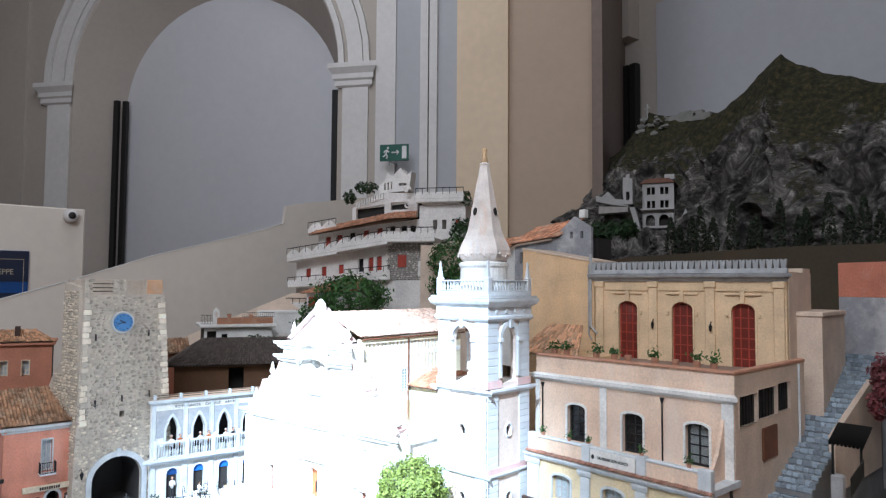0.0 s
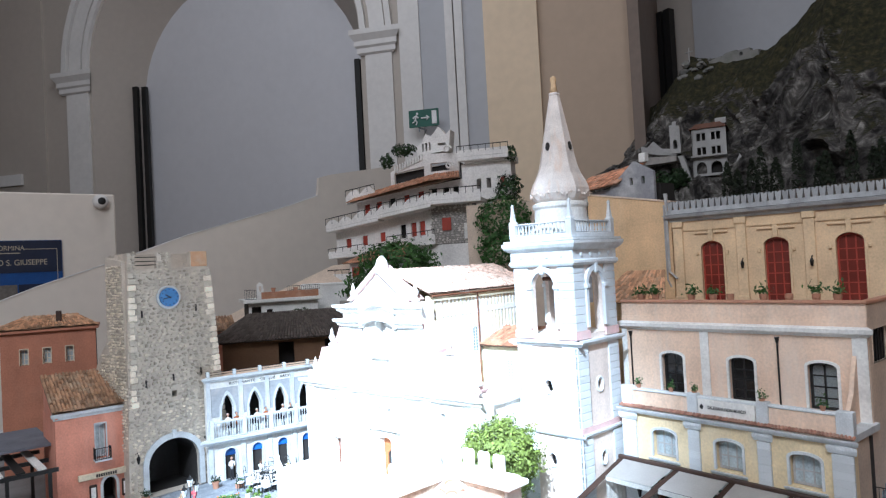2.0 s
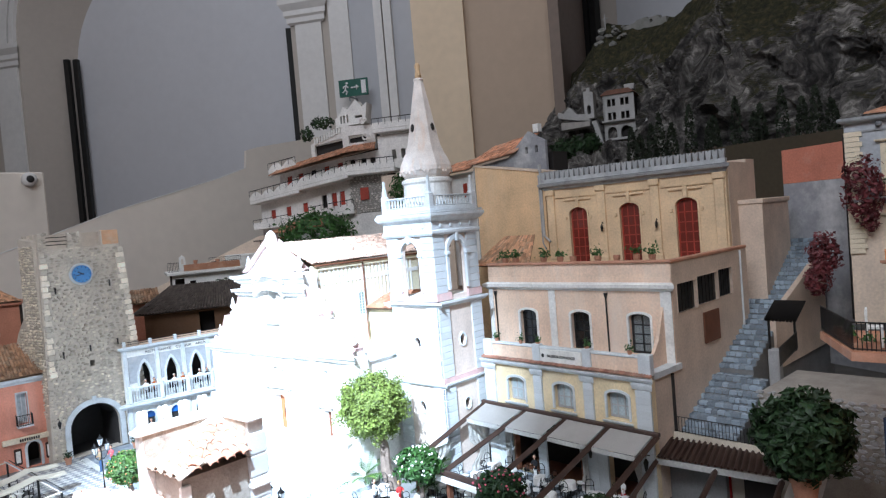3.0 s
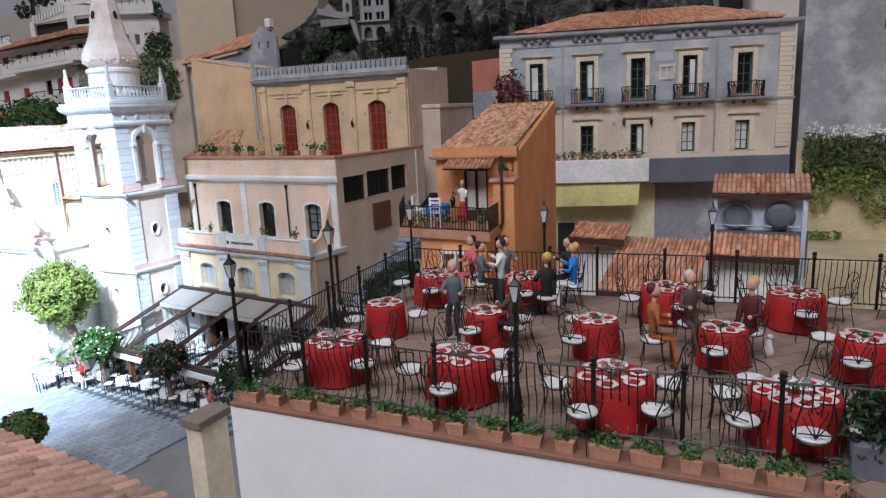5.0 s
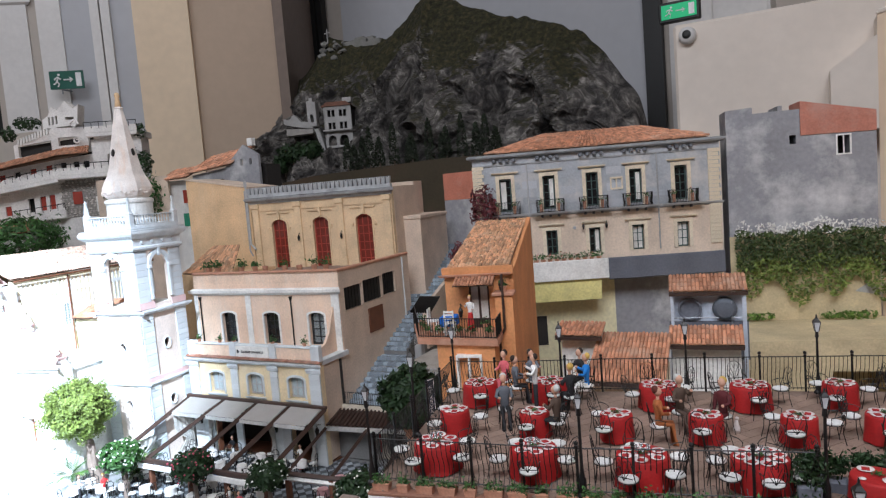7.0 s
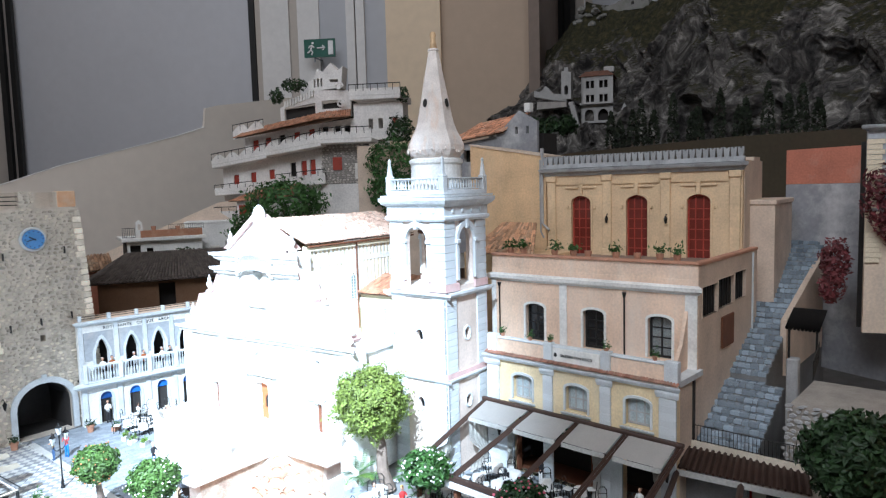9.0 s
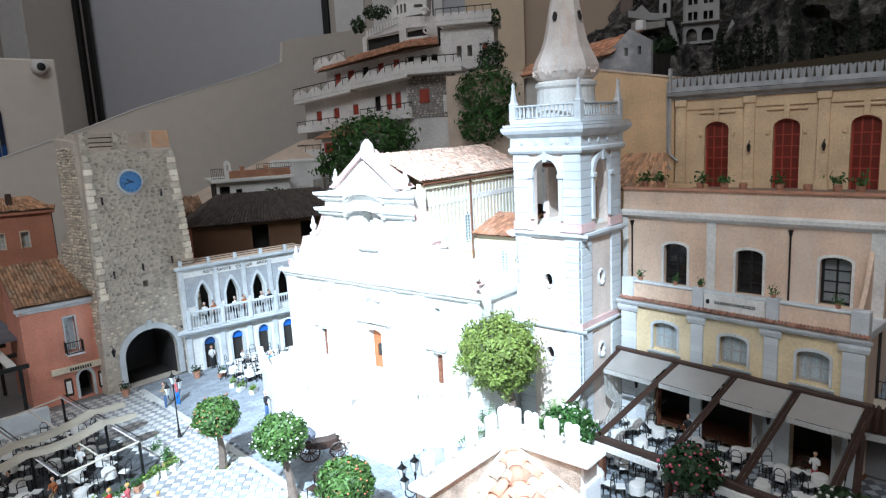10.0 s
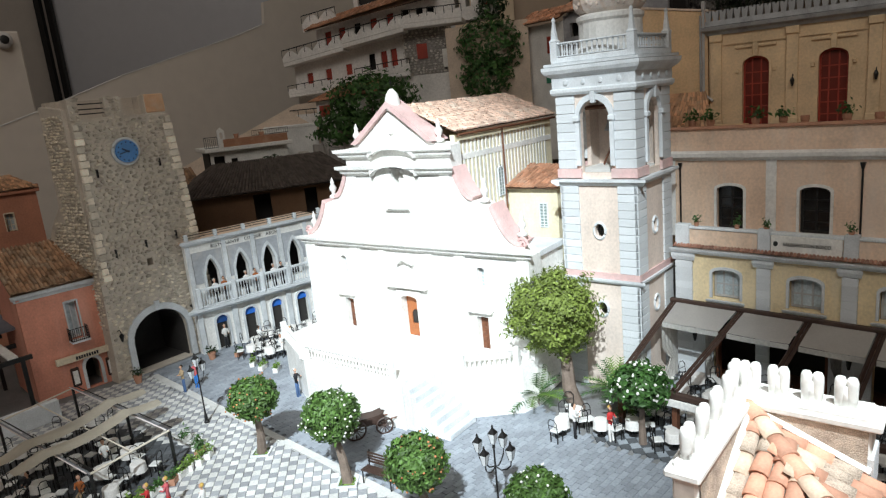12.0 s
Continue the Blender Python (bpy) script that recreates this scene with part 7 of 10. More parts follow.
# ---- grey end building, ivy wall ----
GW = site(3.225, -0.497, -0.038, -79.43, 1.017, 1.0, 0.995)
end = thing("grey_end_house", GW, "grey weathered house end with a faded red corner", "building")
part("wall", plate([(0.003, 0.0), (0.60, 0.0), (0.60, 1.195), (0.305, 1.2), (0.305, 1.318), (0.235, 1.318), (0.235, 1.34), (0.218, 1.34), (0.218, 1.318), (0.115, 1.316), (0.115, 1.345), (0.003, 1.34)], [rect(0.262, 1.165, 0.288, 1.205), rect(0.448, 1.105, 0.50, 1.20 - 0.012)], 0.0, 0.2), GREYPLASTER, end)
part("red_top", plate([(0.306, 1.201), (0.60, 1.196), (0.60, 1.285), (0.306, 1.352)], (), -0.004, 0.2), mat("faded_red_wall", (0.50, 0.20, 0.14), stain=(0.55, 0.36, 0.3), amount=0.6), end)
# black sheet as painted shade behind both small windows
part("window_dark", bbox(0.255, 0.10, 1.1, 0.51, 0.104, 1.24), OPENINGSHADE, end)
part("window_frame", plate(rect(0.444, 1.101, 0.504, 1.192), [rect(0.45, 1.107, 0.472, 1.186), rect(0.476, 1.107, 0.498, 1.186)], -0.003, 0.006), WHITE, end)
part("sand_wall", bbox(0.0, -0.012, 0.0, 0.60, -0.001, 0.76), SANDWALL, end)
part("sand_terrace", plate([(-0.15, -0.006), (0.66, -0.006), (0.66, 0.36), (0.62, 0.372), (-0.15, 0.362)], [rect(0.30, 0.0, 0.55, 0.24)], -0.42, -0.013), SANDWALL, end)

# ---- steps up between the houses ----
st = thing("stone_stairway", pose(0.0, 0.045, 0), "blue-grey stone stairway climbing between houses", "stairs")
STAIRSTONE = mat("blue_stair_stone", (0.27, 0.33, 0.39), stain=(0.58, 0.60, 0.61), amount=0.75, rand=0.4, island=0.4, scale=90, bump=0.4)
rs = random.Random(4)
me_s = []
for k in range(5):
    sb = soft_box(0, 0, 0, 1, 1, 1, 0.12)
    for v in sb.verts:
        v.co += Vector((rs.uniform(-0.05, 0.05), rs.uniform(-0.05, 0.05), rs.uniform(-0.10, 0.06)))
    me_s.append(mesh_of("stair_stone", sb, STAIRSTONE))
NS = 40
sv_, sf_, ns_ = [], [], 0
for k in range(NS):
    x, z = 2.02 + k * 0.031, 0.16 + k * 0.0148
    y0, y1 = 0.935, (0.70 if k < 12 else 0.765)
    if 11 <= k <= 12:
        z = 0.16 + 11 * 0.0148
    part("riser_bed", bbox(x, y1, 0.0, x + 0.034, y0, z - 0.004), JOINT, st)
    for row in (0, 1):
        y = y1
        while y < y0 - 0.004:
            w = min(rs.uniform(0.015, 0.031), y0 - y)
            m = pose(x - 0.003 + row * 0.0165, y + 0.0008, z - 0.0145 + rs.uniform(-0.0012, 0.0008)) @ Matrix.Diagonal((0.0158, w - 0.0018, 0.0145, 1))
            me = rs.choice(me_s)
            if ns_ < 300 and row == 0:
                again("stair_stone", me, st, m)
                ns_ += 1
            else:
                q = len(sv_)
                sv_ += [m @ v.co for v in me.vertices]
                sf_ += [[q + i for i in p.vertices] for p in me.polygons]
            y += w
me = bpy.data.meshes.new("stair_stone_rest")
me.from_pydata(sv_, [], sf_)
me.materials.append(STAIRSTONE)
ob = new("stair_stone_rest", me)
ob.parent = st
tagged(ob, kind="stuff")
part("low_wall", bbox(2.06, 0.53, 0.0, 2.075, 0.94, 0.205), RUBBLE, st)
part("landing_pier", soft_box(2.36, 0.655, 0.0, 2.395, 0.69, 0.43, 0.004), GREYSTONE, st)
iron_rail(st, [(2.066, 0.94), (2.066, 0.56)], 0.205, 0.05, 0.011)
retain = thing("rubble_retaining_wall", pose(0.0, 0.045, 0), "grey rubble retaining wall beside the stairway", "wall")
part("core", bbox(2.085, 0.30, 0.0, 2.40, 0.615, 0.36), MORTAR, retain)
rw = thing("planted_wall", facing((2.42, 0.80), (3.2, 0.80)), "beige garden wall along the upper steps", "wall")
part("wall", plate([(0.20, 0.3), (0.75, 0.3), (0.75, 0.69), (0.20, 0.50)], (), 0.0, 0.02), BEIGE, rw)
rub = thing("rubble_face", facing((2.084, 0.66), (2.084, 0.345)), "grey rubble facing of the retaining wall", "wall")
rubble(rub, lambda x, z: True, 0.0, 0.315, 0.15, 0.36, 0.02, GREYSTONE, single=140, seed=21)

# ---- orange house ----
OH = site(1.654, 0.215, 0.000, -77.06, 0.974, 1.000, 0.987)
orange = thing("orange_house", OH, "orange plaster house with a balcony and tiled roof", "house")
part("front_wall", plate([(0.0, -0.005), (0.212, -0.005), (0.212, 0.792), (0.0, 0.792)], [rect(0.072, 0.625, 0.135, 0.766), rect(0.055, 0.31, 0.12, 0.43)], 0.0, 0.02), ORANGE, orange)
part("side_wall", plate([(0.0, 0.0), (0.62, 0.0), (0.62, 0.925), (0.0, 0.80)], (), 0.0, 0.015), ORANGE, orange).matrix_basis = pose(0.2125, 0.0, 0, 0, 0, 90)
part("far_side_wall", plate([(0.0, 0.0), (0.62, 0.0), (0.62, 0.88), (0.0, 0.80)], (), 0.0, 0.015), ORANGE, orange).matrix_basis = pose(0.0155, 0.021, 0, 0, 0, 90)
part("step_wall", plate(rect(0.160, 0.45, 0.2125, 0.735), (), -0.05, -0.001), ORANGE, orange)
part("step_coping", soft_box(0.152, -0.056, 0.735, 0.218, 0.0, 0.745, 0.002), TERRAPOT, orange)
part("parapet", bbox(-0.006, -0.008, 0.7925, 0.2125, 0.018, 0.818), ORANGE, orange)
part("cornice", moulding(-0.006, 0.2, 0.790, [(0.003, 0), (0.008, 0.003), (0.009, 0.008)], -0.0085), TERRAPOT, orange)
tiled_roof(orange, [((0.005, 0.02, 0.812), (0.20, 0.02, 0.812), (0.20, 0.60, 0.918), (0.005, 0.60, 0.918))], [18], [26], TERRAOLD, 0.45)
door = part("balcony_door", plate(rect(0.072, 0.627, 0.135, 0.765), [rect(0.078, 0.66, 0.100, 0.758), rect(0.107, 0.66, 0.129, 0.758)], 0.006, 0.014), WOODDARK, orange, "dark double balcony door")
for x in (0.078, 0.107):
    part("pane", bbox(x, 0.009, 0.66, x + 0.022, 0.011, 0.758), CURTAIN, door)
tiled_roof(orange, [((0.035, -0.06, 0.768), (0.158, -0.06, 0.768), (0.158, -0.001, 0.790), (0.035, -0.001, 0.790))], [12], [3], TERRA, 0.2, bed=WOODDARK)
part("lower_window", plate(rect(0.045, 0.30, 0.13, 0.445), [rect(0.055, 0.31, 0.12, 0.43)], -0.008, 0.004), WHITE, orange)
part("lower_hood", moulding(0.035, 0.14, 0.446, [(0.006, 0), (0.016, 0.008), (0.018, 0.016)], -0.001), WHITE, orange)
# black sheet for the shade inside the orange house
part("room", bbox(0.03, 0.06, 0.3, 0.2, 0.065, 0.8), OPENINGSHADE, orange)
BALCONY = [(-0.07, -0.108), (0.178, -0.158), (0.178, -0.052), (0.155, -0.052), (0.155, -0.002), (-0.002, -0.002), (-0.002, 0.11), (-0.14, 0.107)]


def flat(poly, z0, z1):
    bm = bmesh.new()
    f = bm.faces.new([bm.verts.new((x, y, z0)) for x, y in poly])
    ex = bmesh.ops.extrude_face_region(bm, geom=[f])
    bmesh.ops.translate(bm, verts=[v for v in ex["geom"] if isinstance(v, bmesh.types.BMVert)], vec=(0, 0, z1 - z0))
    bmesh.ops.recalc_face_normals(bm, faces=bm.faces[:])
    return bm


part("balcony_slab", flat(BALCONY, 0.612, 0.629), TERRAPOT, orange)
part("balcony_floor", flat([(x * 0.97 + 0.001, y * 0.97 - 0.0005) for x, y in BALCONY], 0.6293, 0.633), TERRA, orange, "red tiled balcony floor")
part("balcony_body", flat([(-0.012, -0.108), (0.165, -0.145), (0.165, -0.053), (0.14, -0.053), (0.14, -0.0015), (-0.012, -0.0015)], 0.0, 0.6115), ORANGE, orange)
iron_rail(orange, [(-0.135, 0.103), (-0.066, -0.105), (0.174, -0.153), (0.174, -0.056)], 0.633, 0.055, 0.008)
part("french_window", plate(rect(0.05, 0.42, 0.125, 0.585), [rect(0.056, 0.425, 0.085, 0.578), rect(0.09, 0.425, 0.119, 0.578)], -0.146, -0.122), WHITE, orange)
part("downpipe", tube(bmesh.new(), [(0.185, -0.058, 0.80), (0.185, -0.058, 0.64), (0.168, -0.058, 0.61), (0.168, -0.058, 0.2)], 0.004), WOODDARK, orange)
part("wall_lantern", lathe(tube(bmesh.new(), [(0.178, 0, 0.78), (0.178, -0.02, 0.785), (0.178, -0.024, 0.775)], 0.002), [(0.005, 0.745), (0.010, 0.768), (0.003, 0.78)], 6, (0.178, -0.024, 0)), IRON, orange)
part("wall_lantern", lathe(tube(bmesh.new(), [(0.048, 0, 0.70), (0.048, -0.02, 0.71), (0.048, -0.024, 0.70)], 0.002), [(0.004, 0.67), (0.008, 0.69), (0.003, 0.70)], 6, (0.048, -0.024, 0)), IRON, orange)


def plank_chair(m, material, label):
    c = thing("balcony_chair", m, label, "chair", "balcony chairs")
    for x in (-0.013, 0.013):
        for y in (-0.013, 0.013):
            part("leg", bbox(x - 0.002, y - 0.002, 0, x + 0.002, y + 0.002, 0.038 if y < 0 else 0.075), material, c)
    part("seat", bbox(-0.015, -0.015, 0.036, 0.015, 0.015, 0.040), material, c)
    for z in (0.05, 0.06, 0.069):
        part("back_slat", bbox(-0.013, 0.0115, z, 0.013, 0.0145, z + 0.005), material, c)


bt = thing("balcony_table", OH @ pose(0.02, -0.06, 0.633), "small blue cloth-covered balcony table", "table")
part("cloth", soft_box(-0.025, -0.025, 0.022, 0.025, 0.025, 0.052, 0.003), CLOTHBLUE, bt)
for x in (-0.02, 0.02):
    part("leg", bbox(x - 0.002, -0.002, 0, x + 0.002, 0.002, 0.022), WHITE, bt)
plank_chair(OH @ pose(0.03, -0.098, 0.633, 0, 0, 180), WHITE, "white slatted chair on the balcony")
plank_chair(OH @ pose(-0.03, -0.06, 0.633, 0, 0, 90), WHITE, "white slatted chair on the balcony")

# ---- low roofs, shack with fans ----
def hut(name, label, a, b, z_eave, depth, rise, z_wall, wall_mat, roof_mat, nu, nv):
    h = thing(name, facing(a, b), label, "hut")
    w = math.dist(a, b)
    part("wall", bbox(0.0, 0.02, 0.0, w, depth, z_wall), wall_mat, h)
    tiled_roof(h, [((-0.01, -0.02, z_eave), (w + 0.01, -0.02, z_eave), (w + 0.01, depth, z_eave + rise), (-0.01, depth, z_eave + rise))], [nu], [nv], roof_mat, 0.25)
    part("fascia", bbox(-0.01, -0.022, z_eave - 0.012, w + 0.01, -0.016, z_eave - 0.001), WOODDARK, h)
    return h, w


SHACKBLUE = mat("pale_blue_paint", (0.56, 0.62, 0.72), stain=(0.7, 0.7, 0.7), amount=0.4)
shack, sw = hut("fan_shack", "pale blue shack with two round fans and tiled roof", (2.232, -0.359), (2.258, -0.584), 0.634, 0.08, 0.042, 0.624, SHACKBLUE, TERRA, 20, 4)
for x in (0.055, 0.165):
    fan = part("fan", lathe(bmesh.new(), [(0.032, 0), (0.039, 0.006), (0.039, 0.018)] + ([(0.033, 0.018), (0.030, 0.008), (0.006, 0.005)] if x < 0.1 else [(0.036, 0.028), (0.026, 0.036), (0.001, 0.039)]), 24), SLATE if x < 0.1 else mat("grey_blue_metal", (0.12, 0.14, 0.17), rough=0.5, scale=40), shack, "round extractor fan", smooth=False)
    fan.matrix_basis = pose(x, 0.019, 0.572, 90, 0, 0)
part("frame_rail", tube(tube(bmesh.new(), [(-0.01, -0.01, 0.545), (sw, -0.01, 0.545)], 0.0018), [(sw * 0.82, -0.012, 0.3), (sw * 0.82, -0.012, 0.60)], 0.003), STEEL, shack)
part("corner_post", bbox(sw - 0.008, -0.016, 0.0, sw + 0.004, -0.004, 0.642), SHACKBLUE, shack)
part("corner_post", bbox(-0.006, -0.016, 0.0, 0.004, -0.004, 0.642), SHACKBLUE, shack)
part("dark_base", bbox(-0.012, -0.002, 0.40, sw + 0.01, 0.019, 0.528), SLATE, shack)
hut("low_hut", "low hut with a terracotta tiled lean-to roof", (2.08, -0.37), (2.095, -0.575), 0.490, 0.10, 0.035, 0.485, WHITE, TERRA, 18, 4)
hut("tiled_shed", "shed with a steep terracotta tiled roof", (1.81, -0.165), (1.82, -0.375), 0.440, 0.25, 0.085, 0.435, CREAM, TERRA, 20, 9)
hut("white_shed", "small white shed with tiled roof", (1.98, -0.03), (1.985, -0.162), 0.535, 0.07, 0.026, 0.53, WHITE, TERRA, 12, 4)

# ---- terrace ----
FZ = 0.608
terrace = thing("terrace", pose(0, 0, 0), "restaurant terrace with worn terracotta flags", "terrace", kind="structure")
DECK = [(0.6645, -0.118), (1.145, -0.032), (1.205, -0.35), (1.265, -0.64), (1.325, -0.96), (1.36, -1.75), (0.42, -1.75), (0.40, -0.720), (0.742, -0.690)]
dk = bmesh.new()
dk.faces.new([dk.verts.new((x, y, FZ - 0.004)) for x, y in DECK])
ex = bmesh.ops.extrude_face_region(dk, geom=dk.faces[:])
for v in ex["geom"]:
    if isinstance(v, bmesh.types.BMVert):
        v.co.z = -0.94
bmesh.ops.recalc_face_normals(dk, faces=dk.faces[:])
part("terrace_block", dk, WHITEWASH, terrace, "whitewashed terrace wall")
bedding = bmesh.new()
bedding.faces.new([bedding.verts.new((x, y, FZ - 0.0034)) for x, y in DECK])
bmesh.ops.recalc_face_normals(bedding, faces=bedding.faces[:])
part("bedding", bedding, TERRACEFLOOR, terrace)
flag_me = mesh_of("flagstone", soft_box(-0.5, -0.5, 0, 0.5, 0.5, 1, 0.03), TERRACEFLOOR)
fv, ff, nf = [], [], 0
PW, PL, PA = 0.0225, 0.066, radians(-40)
for j in range(-60, 60):
    for i in range(-24, 24):
        u, v = (i + 0.37 * (j % 3)) * PL, j * PW
        x, y = 0.9 + u * math.cos(PA) - v * math.sin(PA), -0.7 + u * math.sin(PA) + v * math.cos(PA)
        if all(in_wall(DECK, x + p * 0.034 * math.cos(PA) - q * 0.013 * math.sin(PA), y + p * 0.034 * math.sin(PA) + q * 0.013 * math.cos(PA)) for p in (-1, 1) for q in (-1, 1)):
            m = pose(x, y, FZ - 0.0038, 0, 0, -40) @ Matrix.Diagonal((PL - 0.0008, PW - 0.0011, 0.0038, 1))
            if nf < 300 and x < 1.14 and -0.95 < y < -0.25:
                again("flagstone", flag_me, terrace, m)
                nf += 1
            else:
                k = len(fv)
                fv += [m @ v.co for v in flag_me.vertices]
                ff += [[k + q for q in p.vertices] for p in flag_me.polygons]
me = bpy.data.meshes.new("flagstones")
me.from_pydata(fv, [], ff)
me.materials.append(TERRACEFLOOR)
rest = new("flagstones", me)
rest.parent = terrace
tagged(rest, kind="stuff")
TERRAEDGE = mat("brown_terracotta_edge", (0.24, 0.115, 0.075), stain=(0.32, 0.19, 0.14), amount=0.5, scale=50)
pil = thing("corner_pillar", pose(0.672, -0.066, 0, 0, 0, 4), "cream corner pillar with a grey-brown cap", "pillar")
part("shaft", soft_box(-0.020, -0.012, -0.005, 0.020, 0.012, 0.570, 0.001), CREAM, pil)
part("cap", soft_box(-0.024, -0.015, 0.5705, 0.024, 0.015, 0.580, 0.001), mat("grey_brown_cap", (0.22, 0.17, 0.14), stain=(0.3, 0.26, 0.22), scale=60), pil)
part("edge_coping", soft_box(0.0, -0.0012, FZ - 0.007, 0.585, 0.031, FZ - 0.002, 0.001), TERRAEDGE, terrace, "terracotta edge under the planters").matrix_basis = pose(0.6645, -0.118, 0, 0, 0, -82.4)


def iron_fence(pts, label):
    """Terrace fence between ball-topped posts; each rail, bar and post its own part."""
    f = thing("terrace_fence", pose(0, 0, FZ), label, "fence")
    post_me = mesh_of("fence_post", blob(lathe(bmesh.new(), [(0.0022, 0), (0.0022, 0.068), (0.003, 0.070), (0.003, 0.072)], 6), (0, 0, 0.0755), 0.0036, sub=1), IRON)
    bar_me = mesh_of("fence_bar", tube(bmesh.new(), [(0, 0.010 * s, 0.004 + 0.064 * t) for t, s in ((0, 0), (0.18, 0.9), (0.4, 1), (0.65, 0.25), (1, 0))], 0.0007, 3), IRON)
    for (ax, ay), (bx, by) in zip(pts, pts[1:]):
        n = max(1, round(math.dist((ax, ay), (bx, by)) / 0.085))
        for i in range(n):
            a, b = (ax + (bx - ax) * i / n, ay + (by - ay) * i / n), (ax + (bx - ax) * (i + 1) / n, ay + (by - ay) * (i + 1) / n)
            again("fence_post", post_me, f, pose(*a, 0))
            part("fence_rail", tube(bmesh.new(), [(*a, 0.007), (*b, 0.007)], 0.001, 4), IRON, f)
            part("fence_rail", tube(bmesh.new(), [(*a, 0.068), (*b, 0.068)], 0.001, 4), IRON, f)
            turn, nb = math.degrees(math.atan2(by - ay, bx - ax)), max(2, round(math.dist(a, b) / 0.0074))
            for q in range(1, nb):
                again("fence_bar", bar_me, f, pose(a[0] + (b[0] - a[0]) * q / nb, a[1] + (b[1] - a[1]) * q / nb, 0, 0, 0, turn))
    again("fence_post", post_me, f, pose(*pts[-1], 0))
    return f


iron_fence([(0.695, -0.117), (0.733, -0.418), (0.795, -0.71)], "black wrought-iron terrace fence over the planters")
iron_fence([(0.695, -0.117), (1.130, -0.043)], "black wrought-iron fence with curved bars beside the steps")
iron_fence([(1.130, -0.043), (1.137, -0.14), (1.192, -0.35), (1.252, -0.64), (1.312, -0.95), (1.335, -1.25)], "black wrought-iron fence at the back of the terrace")


def street_lamp(m, h, label, heads=((0, 0),), group="terrace lamps", ls=1.0):
    s = thing("street_lamp", m, label, "street lamp", group)
    part("post", lathe(bmesh.new(), [(0.008, 0), (0.008, 0.005), (0.005, 0.008), (0.0052, 0.024), (0.0035, 0.03), (0.0024, 0.042), (0.0020, h - 0.012), (0.0036, h - 0.010), (0.0026, h)], 8), IRON, s)
    for x, y in heads:
        z = h if (x, y) == (0, 0) else h * 0.86
        if (x, y) != (0, 0):
            part("arm", tube(bmesh.new(), [(x * t, y * t, h * (0.74 + q)) for t, q in ((0, 0), (0.35, -0.03), (0.7, 0.0), (0.95, 0.05), (1, 0.115))], 0.0016), IRON, s)
        hd = part("lantern", lathe(bmesh.new(), [(0.0052 * ls, 0), (0.0105 * ls, 0.024 * ls)], 4, (x, y, z), turn=math.pi / 4), LANTERN, s, "pale lantern glass")
        part("lantern_roof", lathe(bmesh.new(), [(a * ls, b * ls) for a, b in ((0.0112, 0.024), (0.0108, 0.026), (0.004, 0.033), (0.002, 0.037), (0.0026, 0.039), (0.0005, 0.044))], 4, (x, y, z), turn=math.pi / 4), IRON, hd)
        bars = bmesh.new()
        for k in range(4):
            a = math.pi / 4 + k * math.pi / 2
            tube(bars, [(x + 0.0053 * ls * math.cos(a), y + 0.0053 * ls * math.sin(a), z), (x + 0.0107 * ls * math.cos(a), y + 0.0107 * ls * math.sin(a), z + 0.024 * ls)], 0.0006, 4)
        part("lantern_bar", bars, IRON, hd)
    return s


LANTERN = mat("milky_lantern_glass", (0.62, 0.64, 0.66), rough=0.15, bump=0)
for x, y, h in ((0.690, -0.112, 0.122), (0.884, -0.084, 0.122), (1.138, -0.045, 0.112), (1.172, -0.272, 0.113), (1.222, -0.510, 0.113), (1.262, -0.738, 0.114), (1.300, -0.935, 0.114), (0.734, -0.424, 0.118), (0.80, -0.72, 0.118), (0.524, -0.728, 0.122)):
    ls = 0.6 if x < 0.85 else 0.75
    street_lamp(pose(x, y, FZ - 0.002, 0, 0, 12), h + 0.022 * (1 - ls), "black street lamp on the terrace edge", ls=ls)

shrub("ivy_strip", pose(0, 0, FZ), "dark ivy strip creeping over the terrace edge", lambda r: (Vector((0.735 - (q := r.random()) * 0.16, -0.689 - q * 0.014 + r.gauss(0, 0.0045), 0.003 + abs(r.gauss(0, 0.006)) - 0.02 * r.random() * (r.random() < 0.4))), Vector((0, 0.6, 0.8))), 900, 0.0036, LEAFDARK, 77)
# window boxes along the front
rp = random.Random(9)
for i in range(17):
    y = -0.136 - 0.0339 * i
    x = 0.6645 + 0.1337 * (-0.118 - y) + 0.0105
    bw = 0.0075 if i % 3 == 1 else 0.0118
    pl = thing("planter_box", pose(x, y, FZ - 0.0022, 0, 0, -82.4 + rp.uniform(-5, 5)), ("short " if i % 3 == 1 else "") + "terracotta planter box with green leaves by the fence", "planter", "planters along the terrace")
    bx = bmesh.new()
    box(bx, -bw, -0.0055, 0, bw, 0.0055, 0.0115)
    for v in bx.verts:
        if v.co.z > 0.01:
            v.co.x *= 1.14
            v.co.y *= 1.25
    part("box", bx, TERRAPOT, pl)
    lf = bmesh.new()
    leaves(lf, 120 if bw > 0.01 else 80, lambda r: (Vector((r.uniform(-1.2, 1.2) * bw, r.gauss(0, 0.0035), 0.0115 + abs(r.gauss(0, 0.006)))), Vector((r.gauss(0, 0.7), r.gauss(0, 0.7), 0.8))), 0.0029, rp)
    part("leaves", lf, LEAF, pl, kind="stuff")

